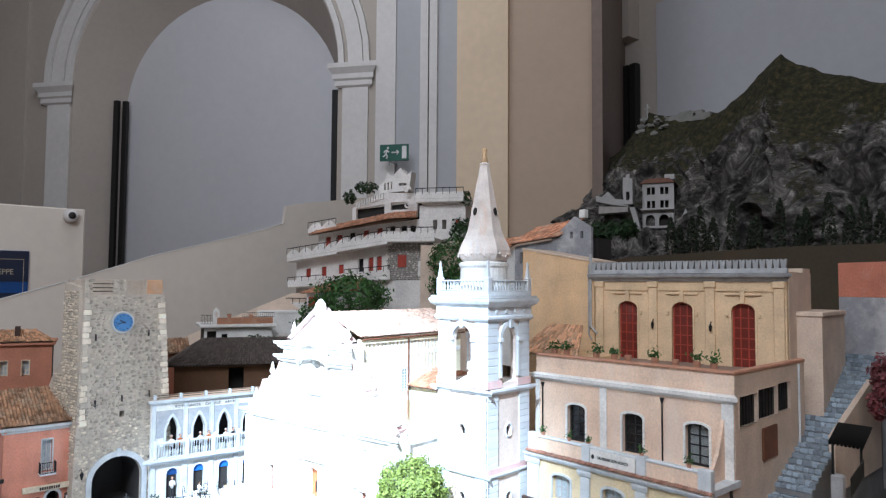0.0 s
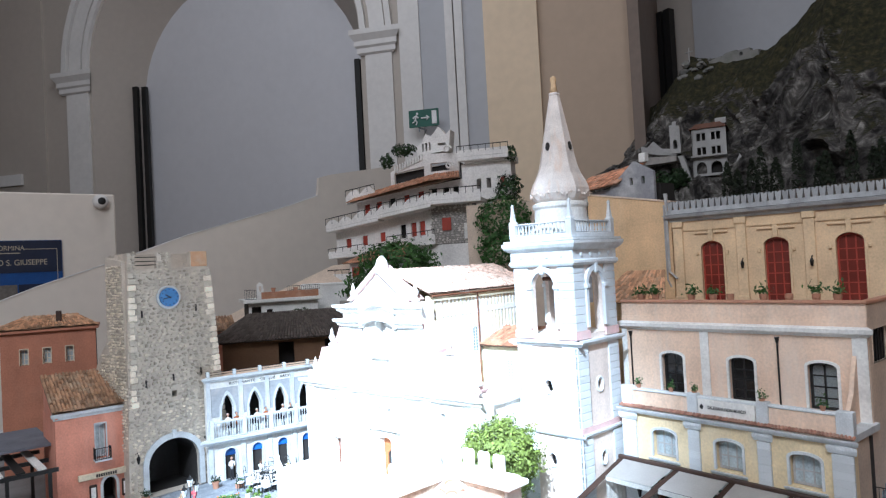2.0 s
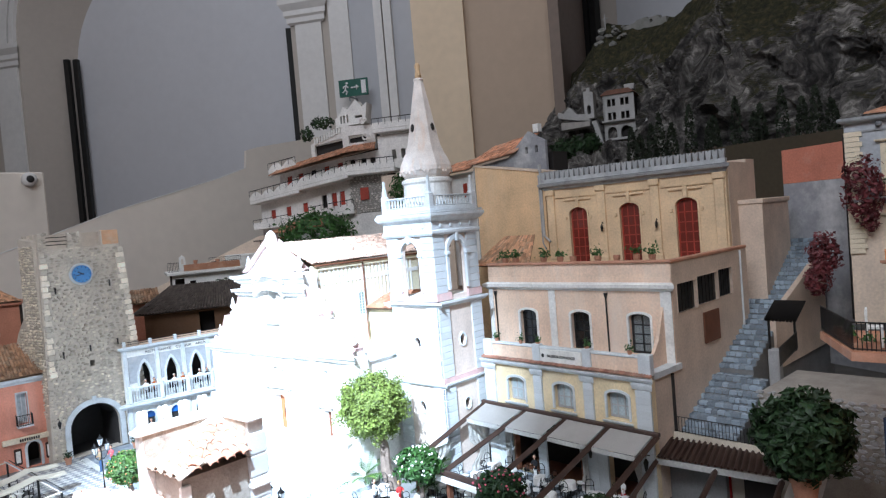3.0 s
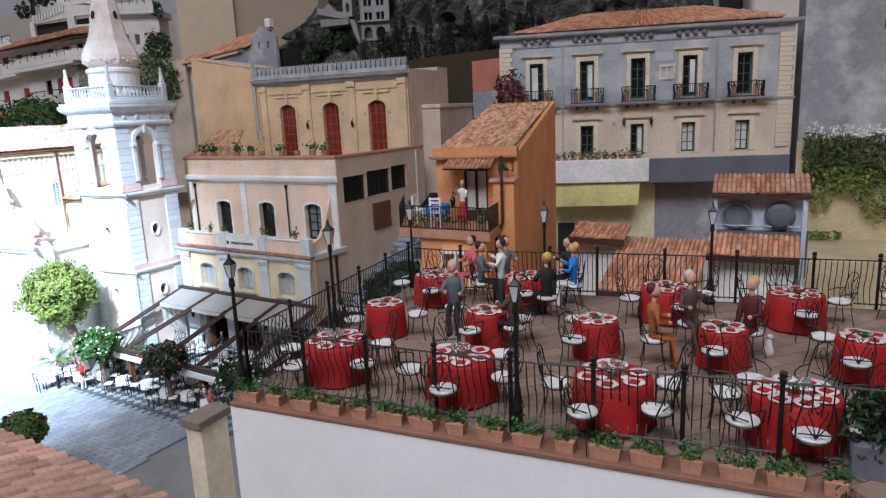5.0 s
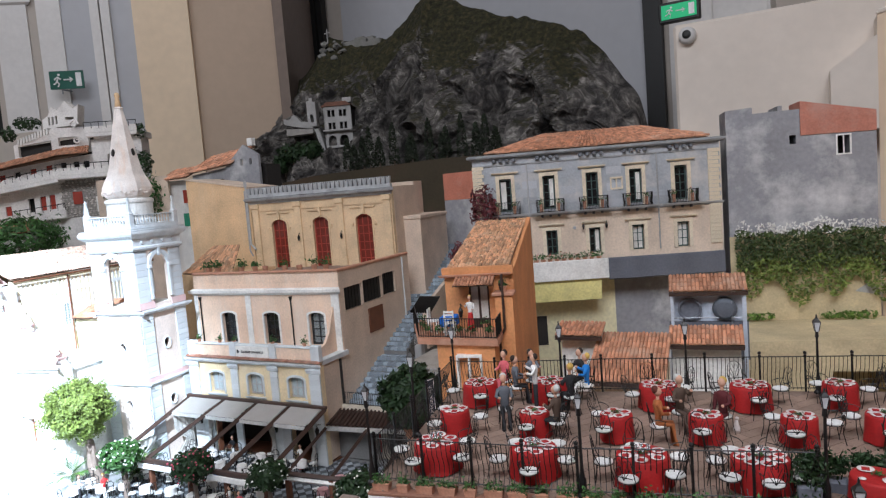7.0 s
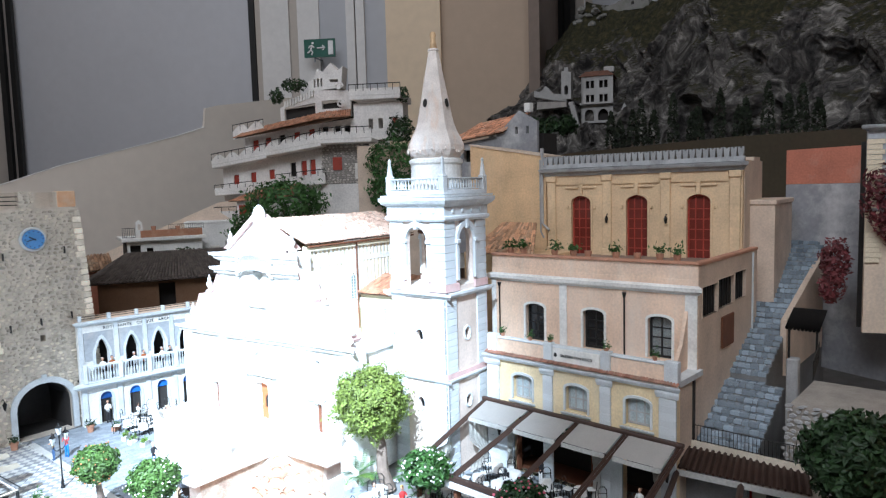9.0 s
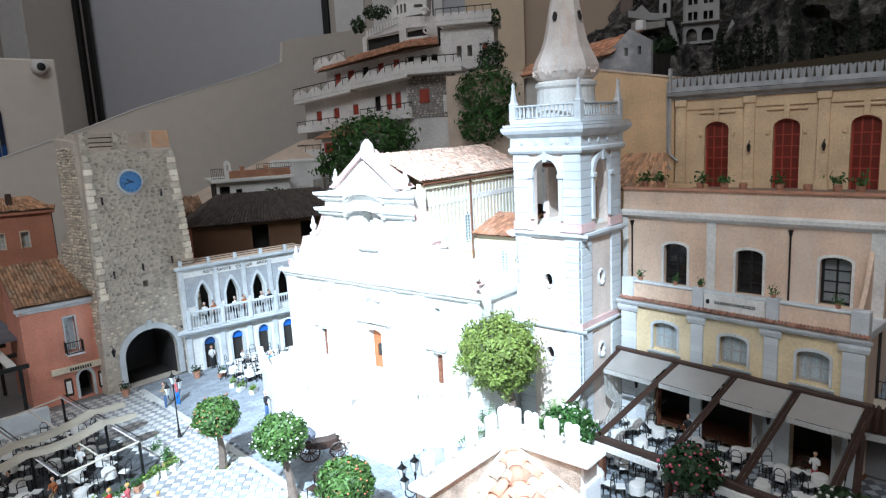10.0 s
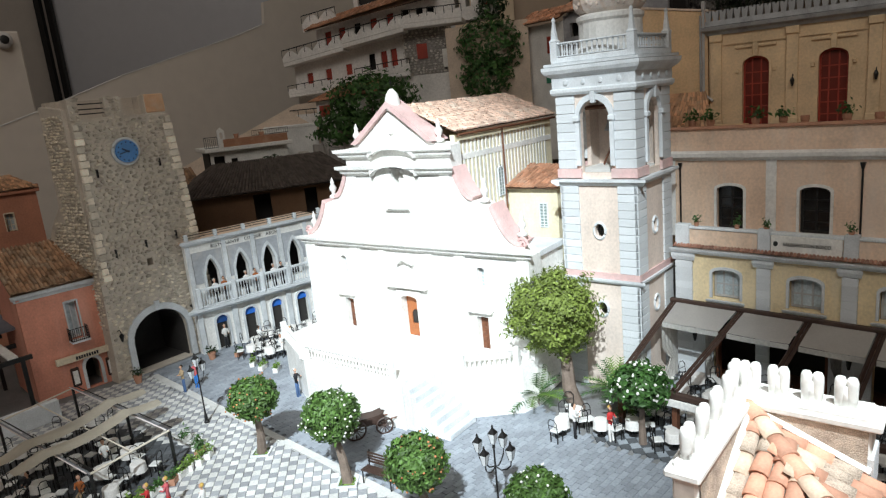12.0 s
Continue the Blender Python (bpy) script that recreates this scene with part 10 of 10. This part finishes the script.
def on_roof(u, v, lift=0.0):
    """A point of the slatted roof: u along it, v from the wall to its front edge."""
    a, b = Vector((2.045, 0.935, 0.186)).lerp(Vector((2.075, 0.60, 0.186)), u), Vector((1.925, 0.915, 0.166)).lerp(Vector((1.965, 0.565, 0.166)), u)
    return a.lerp(b, v) + Vector((0, 0, lift))


sr = bmesh.new()
sr.faces.new([sr.verts.new(on_roof(u, v)) for u, v in ((0, 0), (0, 1), (1, 1), (1, 0))])
bmesh.ops.solidify(sr, geom=sr.faces[:], thickness=0.004)
part("slat_roof", sr, WOODDARK, pd)
for k in range(19):
    u = (k + 0.5) / 19
    part("slat", tube(bmesh.new(), [on_roof(u, -0.03, 0.003), on_roof(u, 1.03, 0.003)], 0.0052, 4), WOODDARK, pd)
fas = bmesh.new()
fas.faces.new([fas.verts.new(p) for p in (on_roof(0, 1.04, -0.001), on_roof(0, 1.04, -0.02), on_roof(1, 1.04, -0.02), on_roof(1, 1.04, -0.001))])
bmesh.ops.solidify(fas, geom=fas.faces[:], thickness=0.003)
part("fascia", fas, WHITE, pd)
for u, (fx, fy) in ((0.0, (1.598, 0.843)), (0.5, (1.605, 0.665)), (1.0, (1.640, 0.500))):
    part("rafter", tube(bmesh.new(), [on_roof(u, 1.0, -0.012), (fx, fy, 0.124)], 0.0085, 4), WOODDARK, pd)
    part("post", bbox(fx - 0.008, fy - 0.008, 0.0, fx + 0.008, fy + 0.008, 0.118), WOODBROWN, pd)
for nm, mt, z, r in (("front_beam", WOODDARK, 0.122, 0.009), ("front_fascia", WHITE, 0.104, 0.008)):
    part(nm, tube(bmesh.new(), [(1.592, 0.853, z), (1.600, 0.665, z), (1.636, 0.490, z)], r, 4), mt, pd)
aw = bmesh.new()
aw.faces.new([aw.verts.new(p) for p in ((2.03, 0.555, 0.168), (2.03, 0.47, 0.168), (1.667, 0.405, 0.128), (1.646, 0.488, 0.128))])
bmesh.ops.solidify(aw, geom=aw.faces[:], thickness=0.003)
part("awning", aw, AWNING, pd, "wide pale canvas awning")
part("back_wall", bbox(2.046, 0.56, 0.0, 2.056, 0.93, 0.150), RUBBLE, pd, "rough stone wall under the pergola")
part("rug", bbox(2.038, 0.74, 0.03, 2.044, 0.80, 0.11), CLOTHRED, pd)
part("side_opening", bbox(2.038, 0.60, 0.0, 2.044, 0.70, 0.12), OPENINGSHADE, pd)

# ---- corner cafe awnings ----
pc = thing("cafe_awning_frame", pose(0, 0, 0), "white awning frame with folded cream canvas over cafe tables", "awning")
FR, FL, BL, BR = (0.665, 2.47, 0.115), (0.444, 2.42, 0.115), (0.382, 2.99, 0.115), (0.61, 3.06, 0.115)


def lerp3(a, b, t):
    return tuple(p + (q - p) * t for p, q in zip(a, b))


for a, b, rr in ((FR, FL, 0.0034), (BL, BR, 0.0026), (FL, BL, 0.0044), (FR, BR, 0.0044), (lerp3(FR, FL, 0.5), lerp3(BR, BL, 0.5), 0.0026)):
    part("frame_bar", tube(bmesh.new(), [a, b], rr, 4), CANVAS if rr < 0.004 else STEEL, pc)
for a, b in ((FL, BL), (FR, BR)):
    for off in (-0.008, 0.008):
        part("guide_rail", tube(bmesh.new(), [(a[0] + off, a[1], 0.121), (b[0] + off, b[1], 0.121)], 0.0022, 4), BLACKPAINT if off > 0 else CHINA, pc)
for x, y, _ in (FR, FL, lerp3(FR, BR, 0.4), lerp3(FL, BL, 0.4), BL, BR):
    part("post", bbox(x - 0.0035, y - 0.0035, 0, x + 0.0035, y + 0.0035, 0.113), BLACKPAINT, pc)
for (ax, ay), (bx, by), lift in (((0.30, 2.66), (0.725, 2.785), 0.0), ((0.312, 2.575), (0.722, 2.67), -0.004)):
    roll = bmesh.new()
    rows = []
    for i in range(33):
        t = i / 32
        sag = 0.016 * abs(math.sin((t - 0.2) * math.pi / 0.55)) ** 0.8
        p = Vector((ax, ay, 0)).lerp(Vector((bx, by, 0)), t)
        end = 1 - 0.35 * (abs(2 * t - 1) ** 8)
        rows.append([roll.verts.new((p.x - 0.006 * k, p.y + 0.030 * k * end, 0.142 + lift - sag + 0.008 * math.cos(k * 1.5) + 0.002 * math.sin(9 * t + 4 * k))) for k in (-1, -0.66, -0.33, 0, 0.33, 0.66, 1)])
    for a, b in zip(rows, rows[1:]):
        for k in range(6):
            roll.faces.new((a[k], a[k + 1], b[k + 1], b[k]))
    bmesh.ops.solidify(roll, geom=roll.faces[:], thickness=0.003)
    part("folded_canvas", roll, CANVAS, pc, smooth=True)

# ---- gatehouse roof beside the visitor ----
GH = pose(0.446, 0.820, 0, 0, 0, 5)
gh = thing("crenellated_gatehouse", GH, "whitewashed gatehouse with merlons and a hipped tile roof", "gatehouse")
GX, GY, GZ = 0.157, 0.108, 0.661
PEBBLE = mat("pebbly_mortar", (0.50, 0.40, 0.32), stain=(0.22, 0.16, 0.13), amount=0.8, bump=0.9, scale=230, var=0.5)
ROUGHGREY = mat("rough_grey_plaster", (0.36, 0.33, 0.29), stain=(0.25, 0.23, 0.2), amount=0.5, bump=0.9, scale=60)
part("body", bbox(0.018, 0.006, 0.0, GX - 0.031, GY - 0.019, 0.594), ROUGHGREY, gh, "rough grey plaster wall")
part("corner_strip", soft_box(0.012, 0.0, 0.0, 0.030, 0.0055, 0.586, 0.002), WHITE, gh, "white plaster corner strip")
part("end_pier", soft_box(GX - 0.030, 0.0, 0.0, GX, GY, GZ, 0.002), WHITE, gh, "white side wall with stone blocks")
part("rear_wall", soft_box(0.0, GY - 0.018, 0.0, GX - 0.0305, GY, GZ, 0.002), WHITE, gh)
for z in (0.545, GZ - 0.011):
    part("ledge", soft_box(GX - 0.033, -0.007, z, GX + 0.006, GY + 0.004, z + 0.0065, 0.0015), WHITE, gh)
part("ledge", soft_box(-0.006, GY - 0.022, GZ - 0.011, GX - 0.0335, GY + 0.004, GZ - 0.0045, 0.0015), WHITE, gh)
# each merlon is a split swallowtail: two upright horns with a cleft between
GM = bmesh.new()
for sx in (0.0, 0.0098):
    lathe(GM, [(0.0048, 0.0), (0.0051, 0.010), (0.0054, 0.020), (0.0052, 0.026), (0.0036, 0.0295), (0.0, 0.0305)], 8, (0.0045 + sx, 0.005, 0.0))
box(GM, 0.004, 0.001, 0.0, 0.0145, 0.009, 0.0215)
gm_me = mesh_of("merlon", GM, WHITE, True)
for k in range(4):
    again("merlon", gm_me, gh, pose(0.004 + k * 0.033, GY - 0.012, GZ - 0.0005) @ Matrix.Scale(0.84, 4))
for k, y in enumerate((0.012, 0.036, 0.061, 0.083, GY - 0.001)):
    again("merlon", gm_me, gh, pose(GX - 0.012, y, GZ - 0.0005, 0, 0, 90 if k < 4 else 180) @ Matrix.Scale(0.84, 4))
SUNTILE = mat("sun_bleached_tile", (0.60, 0.31, 0.21), stain=(0.76, 0.60, 0.46), amount=0.6, rand=0.30, scale=70, bump=0.4)
PALETILE = mat("pale_roof_tile", (0.70, 0.53, 0.40), stain=(0.55, 0.30, 0.2), amount=0.5, rand=0.2, scale=70, bump=0.4)
rg = random.Random(8)


def barrel_tile(length, r0, r1, material):
    """One half-round tile, open end towards -y, laid along y."""
    tb = bmesh.new()
    rings = []
    for y, r in ((0.0, r1), (length * 0.5, (r0 + r1) / 2), (length, r0)):
        for q in (r, r - 0.0018):
            rings.append([tb.verts.new((q * math.cos(math.pi * k / 8), y, q * 0.72 * math.sin(math.pi * k / 8))) for k in range(9)])
    o, n_ = rings[0::2], rings[1::2]
    for a, b in zip(o, o[1:]):
        for k in range(8):
            tb.faces.new((a[k], b[k], b[k + 1], a[k + 1]))
    for a, b in zip(n_, n_[1:]):
        for k in range(8):
            tb.faces.new((a[k + 1], b[k + 1], b[k], a[k]))
    for a, b in ((n_[0], o[0]), (o[-1], n_[-1])):
        for k in range(8):
            tb.faces.new((a[k], b[k], b[k + 1], a[k + 1]))
    return mesh_of("roof_tile", tb, material, True)


tile_sun = [barrel_tile(0.024, 0.0064, 0.0076, SUNTILE), barrel_tile(0.022, 0.0062, 0.0074, SUNTILE), barrel_tile(0.023, 0.0064, 0.0076, PALETILE), barrel_tile(0.022, 0.0066, 0.0074, PEBBLE)]
# two slopes meeting on a diagonal hip, highest at the far corner
AX, AY, TOP, SL2 = 0.126, 0.088, 0.648, 0.42
LOWX, LOWY = 0.010, -0.006
TILT = math.degrees(math.atan(SL2))
bed = bmesh.new()
run = AY - LOWY
hx = AX - run
bv = [bed.verts.new(p) for p in ((AX, AY, TOP), (LOWX, AY, TOP - SL2 * (AX - LOWX)), (LOWX, LOWY, TOP - SL2 * (AX - LOWX)), (hx, LOWY, TOP - SL2 * run), (AX, LOWY, TOP - SL2 * run))]
bed.faces.new((bv[0], bv[1], bv[2], bv[3]))
bed.faces.new((bv[0], bv[3], bv[4]))
bmesh.ops.solidify(bed, geom=bed.faces[:], thickness=0.006)
part("roof_bed", bed, PEBBLE, gh)
for i in range(9):
    for j in range(5):
        x, y = AX - 0.009 - i * 0.0139, AY - 0.026 - j * 0.0188 + (i % 2) * 0.004
        if AX - x < (AY - y) - 0.006 and y > LOWY - 0.012:
            again("roof_tile", rg.choice(tile_sun), gh, pose(x, y, TOP - SL2 * (AY - y) + 0.001 + rg.uniform(0, 0.0012), TILT - 2.5, rg.uniform(-3, 3), rg.uniform(-4, 4)))
for i in range(7):
    for j in range(8):
        u, v = AX - 0.025 - i * 0.0188 + (j % 2) * 0.004, AY - 0.008 - j * 0.0139
        if AY - v < (AX - u) - 0.006 and u > LOWX - 0.012 and v > LOWY:
            again("roof_tile", rg.choice(tile_sun), gh, pose(u, v, TOP - SL2 * (AX - u) + 0.001 + rg.uniform(0, 0.0012), 0, 0, -90) @ pose(0, 0, 0, TILT - 2.5, rg.uniform(-3, 3), rg.uniform(-4, 4)))
HIP = math.degrees(math.atan(SL2 / math.sqrt(2)))
for k in range(7):
    d = 0.012 + k * 0.0140
    again("roof_tile", tile_sun[(0, 2, 1, 0, 2, 1, 0)[k]], gh, pose(AX - d, AY - d, TOP - SL2 * d + 0.0045, 0, 0, -45) @ pose(0, 0, 0, HIP - 2, 0, rg.uniform(-3, 3)) @ Matrix.Diagonal((1.08, 1.0, 1.1, 1)))
# sloping pebbled flashings between the side walls and the tiles, edged with white mortar
fl = bmesh.new()
for quad in (((GX - 0.0305, AY, GZ - 0.004), (GX - 0.0305, 0.002, GZ - 0.012), (AX - 0.002, 0.002, TOP - SL2 * AY + 0.006), (AX - 0.002, AY, TOP + 0.004)),
             ((AX, GY - 0.0185, GZ - 0.006), (0.004, GY - 0.0185, GZ - 0.010), (0.004, AY - 0.003, TOP - SL2 * AX + 0.008), (AX, AY - 0.003, TOP + 0.004))):
    fl.faces.new([fl.verts.new(p) for p in quad])
part("flashing", fl, PEBBLE, gh)
for pts in ([(AX - 0.001, AY, TOP + 0.004), (AX - 0.001, 0.04, TOP - SL2 * (AY - 0.04) + 0.005), (AX - 0.001, 0.0, TOP - SL2 * AY + 0.006)], [(AX, AY - 0.002, TOP + 0.004), (0.06, AY - 0.002, TOP - SL2 * (AX - 0.06) + 0.005), (0.006, AY - 0.002, TOP - SL2 * (AX - 0.006) + 0.006)]):
    part("mortar_edge", tube(bmesh.new(), pts, 0.0035, 6), WHITE, gh)
for k in range(18):
    z = 0.01 + k * 0.0345
    again("quoin_block", me_b, gh, pose(GX - 0.0315, -0.0025, z) @ Matrix.Diagonal((0.033, 0.008, 0.0325, 1)))
    again("quoin_block", me_b, gh, pose(GX - 0.005, 0.006, z) @ Matrix.Diagonal((0.008, 0.036 if k % 2 else 0.028, 0.0325, 1)))
shrub("roof_tuft", GH @ pose(0.128, 0.004, 0.612), "small green tuft on the gatehouse roof", lump(0.008, 0.004, 0.004), 60, 0.003, LEAF, 88)
shrub("roof_tuft", GH @ pose(0.066, 0.034, 0.624), "small green tuft on the gatehouse roof", lump(0.003, 0.003, 0.003), 30, 0.0025, LEAF, 89)

# ---- long tiled roof below the visitor ----
lr = thing("long_tiled_house", pose(0, 0, 0), "long house with a worn terracotta tile roof below the terrace", "house")
part("body", bbox(0.16, 0.02, -0.9, 0.585, 0.81, 0.46), CREAM, lr)
EX, EZ, RX, RZ = 0.615, 0.485, 0.36, 0.572
for pts in (((EX, -0.06, EZ), (EX, 0.822, EZ), (RX, 0.822, RZ), (RX, -0.06, RZ)), ((0.462, 0.8225, 0.5368), (0.462, 0.955, 0.5368), (RX, 0.955, RZ), (RX, 0.8225, RZ)), ((RX, -0.06, RZ), (RX, 0.955, RZ), (0.12, 0.955, 0.49), (0.12, -0.06, 0.49))):
    bed = bmesh.new()
    bed.faces.new([bed.verts.new(p) for p in pts])
    bmesh.ops.solidify(bed, geom=bed.faces[:], thickness=0.006)
    part("roof_bed", bed, ROOFBED, lr)
pan = []
for k in range(4):
    tb = bmesh.new()
    tile_rows(tb, (0, 0, 0), (0.024, 0, 0), (0.024, 0.036, 0), (0, 0.036, 0), 1, 1, r=0.34, jitter=0.1, rng=rg)
    pan.append(mesh_of("roof_tile", tb, ROSETILE))
tv, tf, cnt = [], [], 0
for i in range(41):
    for j in range(8):
        y, d = -0.055 + i * 0.0245, j * 0.0345
        x = EX + 0.004 - d * 0.947
        if y > 0.80 and x > 0.462:
            continue
        m = pose(x, y, EZ + 0.002 + d * 0.322, 0, 0, 90) @ pose(0, 0, 0, 18.8, rg.uniform(-4, 4), rg.uniform(-4, 4))
        me = rg.choice(pan)
        if cnt < 290 and i > 3:
            again("roof_tile", me, lr, m)
            cnt += 1
        else:
            k = len(tv)
            tv += [m @ v.co for v in me.vertices]
            tf += [[k + q for q in p.vertices] for p in me.polygons]
me = bpy.data.meshes.new("roof_tile_rest")
me.from_pydata(tv, [], tf)
me.materials.append(ROSETILE)
ob = new("roof_tile_rest", me)
ob.parent = lr
tagged(ob, kind="stuff")
part("ridge", tube(bmesh.new(), [(RX, -0.06, RZ + 0.004), (RX, 0.955, RZ + 0.004)], 0.009, 8), ROSETILE, lr)
part("gable_end", plate([(0.14, 0.30), (0.462, 0.30), (0.462, 0.53), (RX, 0.565), (0.14, 0.485)], (), 0.0, 0.01), WHITE, lr).matrix_basis = pose(0, 0.94, 0)

# ---- dolls of the square ----
rd = random.Random(3)
tops, bots, hairs = (WHITEC, BLUEC, REDC, BLACKC, TANC, PINKC), (BLACKC, JEANC, GREYC, TANC), (HAIRDARK, HAIRBLOND, HAIRGREY)
for x, y, turn, t, b, h, seat, lab in ((0.925, 2.955, 0, TANC, JEANC, HAIRDARK, False, "standing doll in tan shirt and jeans"), (0.97, 2.95, 40, PINKC, BLUEC, HAIRDARK, False, "standing doll in blue skirt"), (1.252, 2.492, 60, BLUEC, JEANC, HAIRDARK, False, "standing doll in a blue jacket"), (1.13, 2.56, 110, BLACKC, JEANC, HAIRGREY, False, "standing doll in a dark coat"), (1.06, 2.24, 20, WHITEC, TANC, HAIRDARK, False, "standing doll in a white shirt"), (0.517, 2.283, -20, REDC, REDC, HAIRBLOND, False, "musician doll in red and white"), (0.560, 2.273, -40, PINKC, REDC, HAIRBLOND, False, "musician doll in red and white"), (0.60, 2.167, -60, WHITEC, BLUEC, HAIRBLOND, False, "standing doll in a white shirt"), (1.40, 1.66, 120, WHITEC, BLACKC, HAIRDARK, False, "waiter doll in a white shirt"), (1.44, 1.575, 70, REDC, WHITEC, HAIRBLOND, False, "doll in a red dress"), (1.876, 1.358, 0, BLACKC, WHITEC, HAIRDARK, False, "doll in black top and white skirt"), (1.868, 1.004, 0, WHITEC, REDC, HAIRDARK, False, "cook doll in white and red"), (1.57, 1.09, 130, BLACKC, TANC, HAIRDARK, True, "seated doll in a black top"), (1.53, 1.05, -40, WHITEC, JEANC, HAIRDARK, True, "seated doll in a white shirt"), (1.62, 1.21, 30, BLUEC, WHITEC, HAIRDARK, True, "seated doll in a blue dress"), (1.47, 0.95, 90, PINKC, BLACKC, HAIRDARK, False, "standing doll in a dark red coat"), (1.60, 0.55, 70, WHITEC, BLACKC, HAIRGREY, True, "seated grey-haired doll in a white shirt"), (1.72, 0.62, 100, BLACKC, BLACKC, HAIRDARK, True, "seated doll in black clothes"), (1.33, 2.96, 100, WHITEC, JEANC, HAIRDARK, True, "seated doll in a white shirt"), (1.40, 3.0, 40, BLUEC, TANC, HAIRBLOND, True, "seated doll in a blue dress"), (1.31, 3.08, 200, WHITEC, BLACKC, HAIRDARK, False, "waiter doll in a white shirt"), (0.44, 2.52, 50, ORANGEC, TANC, HAIRDARK, True, "seated doll in an orange shirt"), (0.36, 2.66, 10, BLACKC, BLACKC, HAIRDARK, True, "seated doll in black clothes"), (0.54, 2.62, 70, WHITEC, BLACKC, HAIRDARK, False, "waiter doll in a white shirt")):
    doll(pose(x, y, 0.0, 0, 0, turn - 90), t, b, h, seat, False, 0.66, lab, (rd.uniform(0, 0.5), rd.uniform(0, 0.6)))
for u, t in ((0.055, WHITEC), (0.092, ORANGEC), (0.182, WHITEC), (0.222, ORANGEC), (0.30, WHITEC), (0.335, BLACKC)):
    doll(LG @ pose(u, -0.012, 0.2), t, BLACKC, HAIRGREY if t is WHITEC else HAIRDARK, False, False, 0.66, "diner doll on the loggia balcony", (rd.uniform(0, 0.5), 0.2))
doll(LG @ pose(0.063, -0.01, 0.0), WHITEC, BLACKC, HAIRDARK, False, False, 0.68, "waiter doll in the restaurant doorway")
sc = thing("motor_scooter", pose(0.535, 2.245, 0, 0, 0, 35), "small red toy motor scooter", "scooter")
part("body", blob(blob(bmesh.new(), (0.012, 0, 0.022), 0.016, (1.2, 0.6, 0.7), 2), (-0.022, 0, 0.03), 0.01, (0.6, 0.9, 1.6), 2), REDC, sc, smooth=True)
part("seat", soft_box(-0.004, -0.006, 0.032, 0.028, 0.006, 0.037, 0.002), BLACKPAINT, sc)
for x in (-0.026, 0.022):
    part("wheel", tube(bmesh.new(), [(x + 0.009 * math.cos(k * math.pi / 8), 0, 0.010 + 0.009 * math.sin(k * math.pi / 8)) for k in range(17)], 0.0032, 6), BLACKPAINT, sc)
part("handlebar", tube(bmesh.new(), [(-0.024, -0.014, 0.05), (-0.022, 0, 0.048), (-0.024, 0.014, 0.05)], 0.0016), IRON, sc)
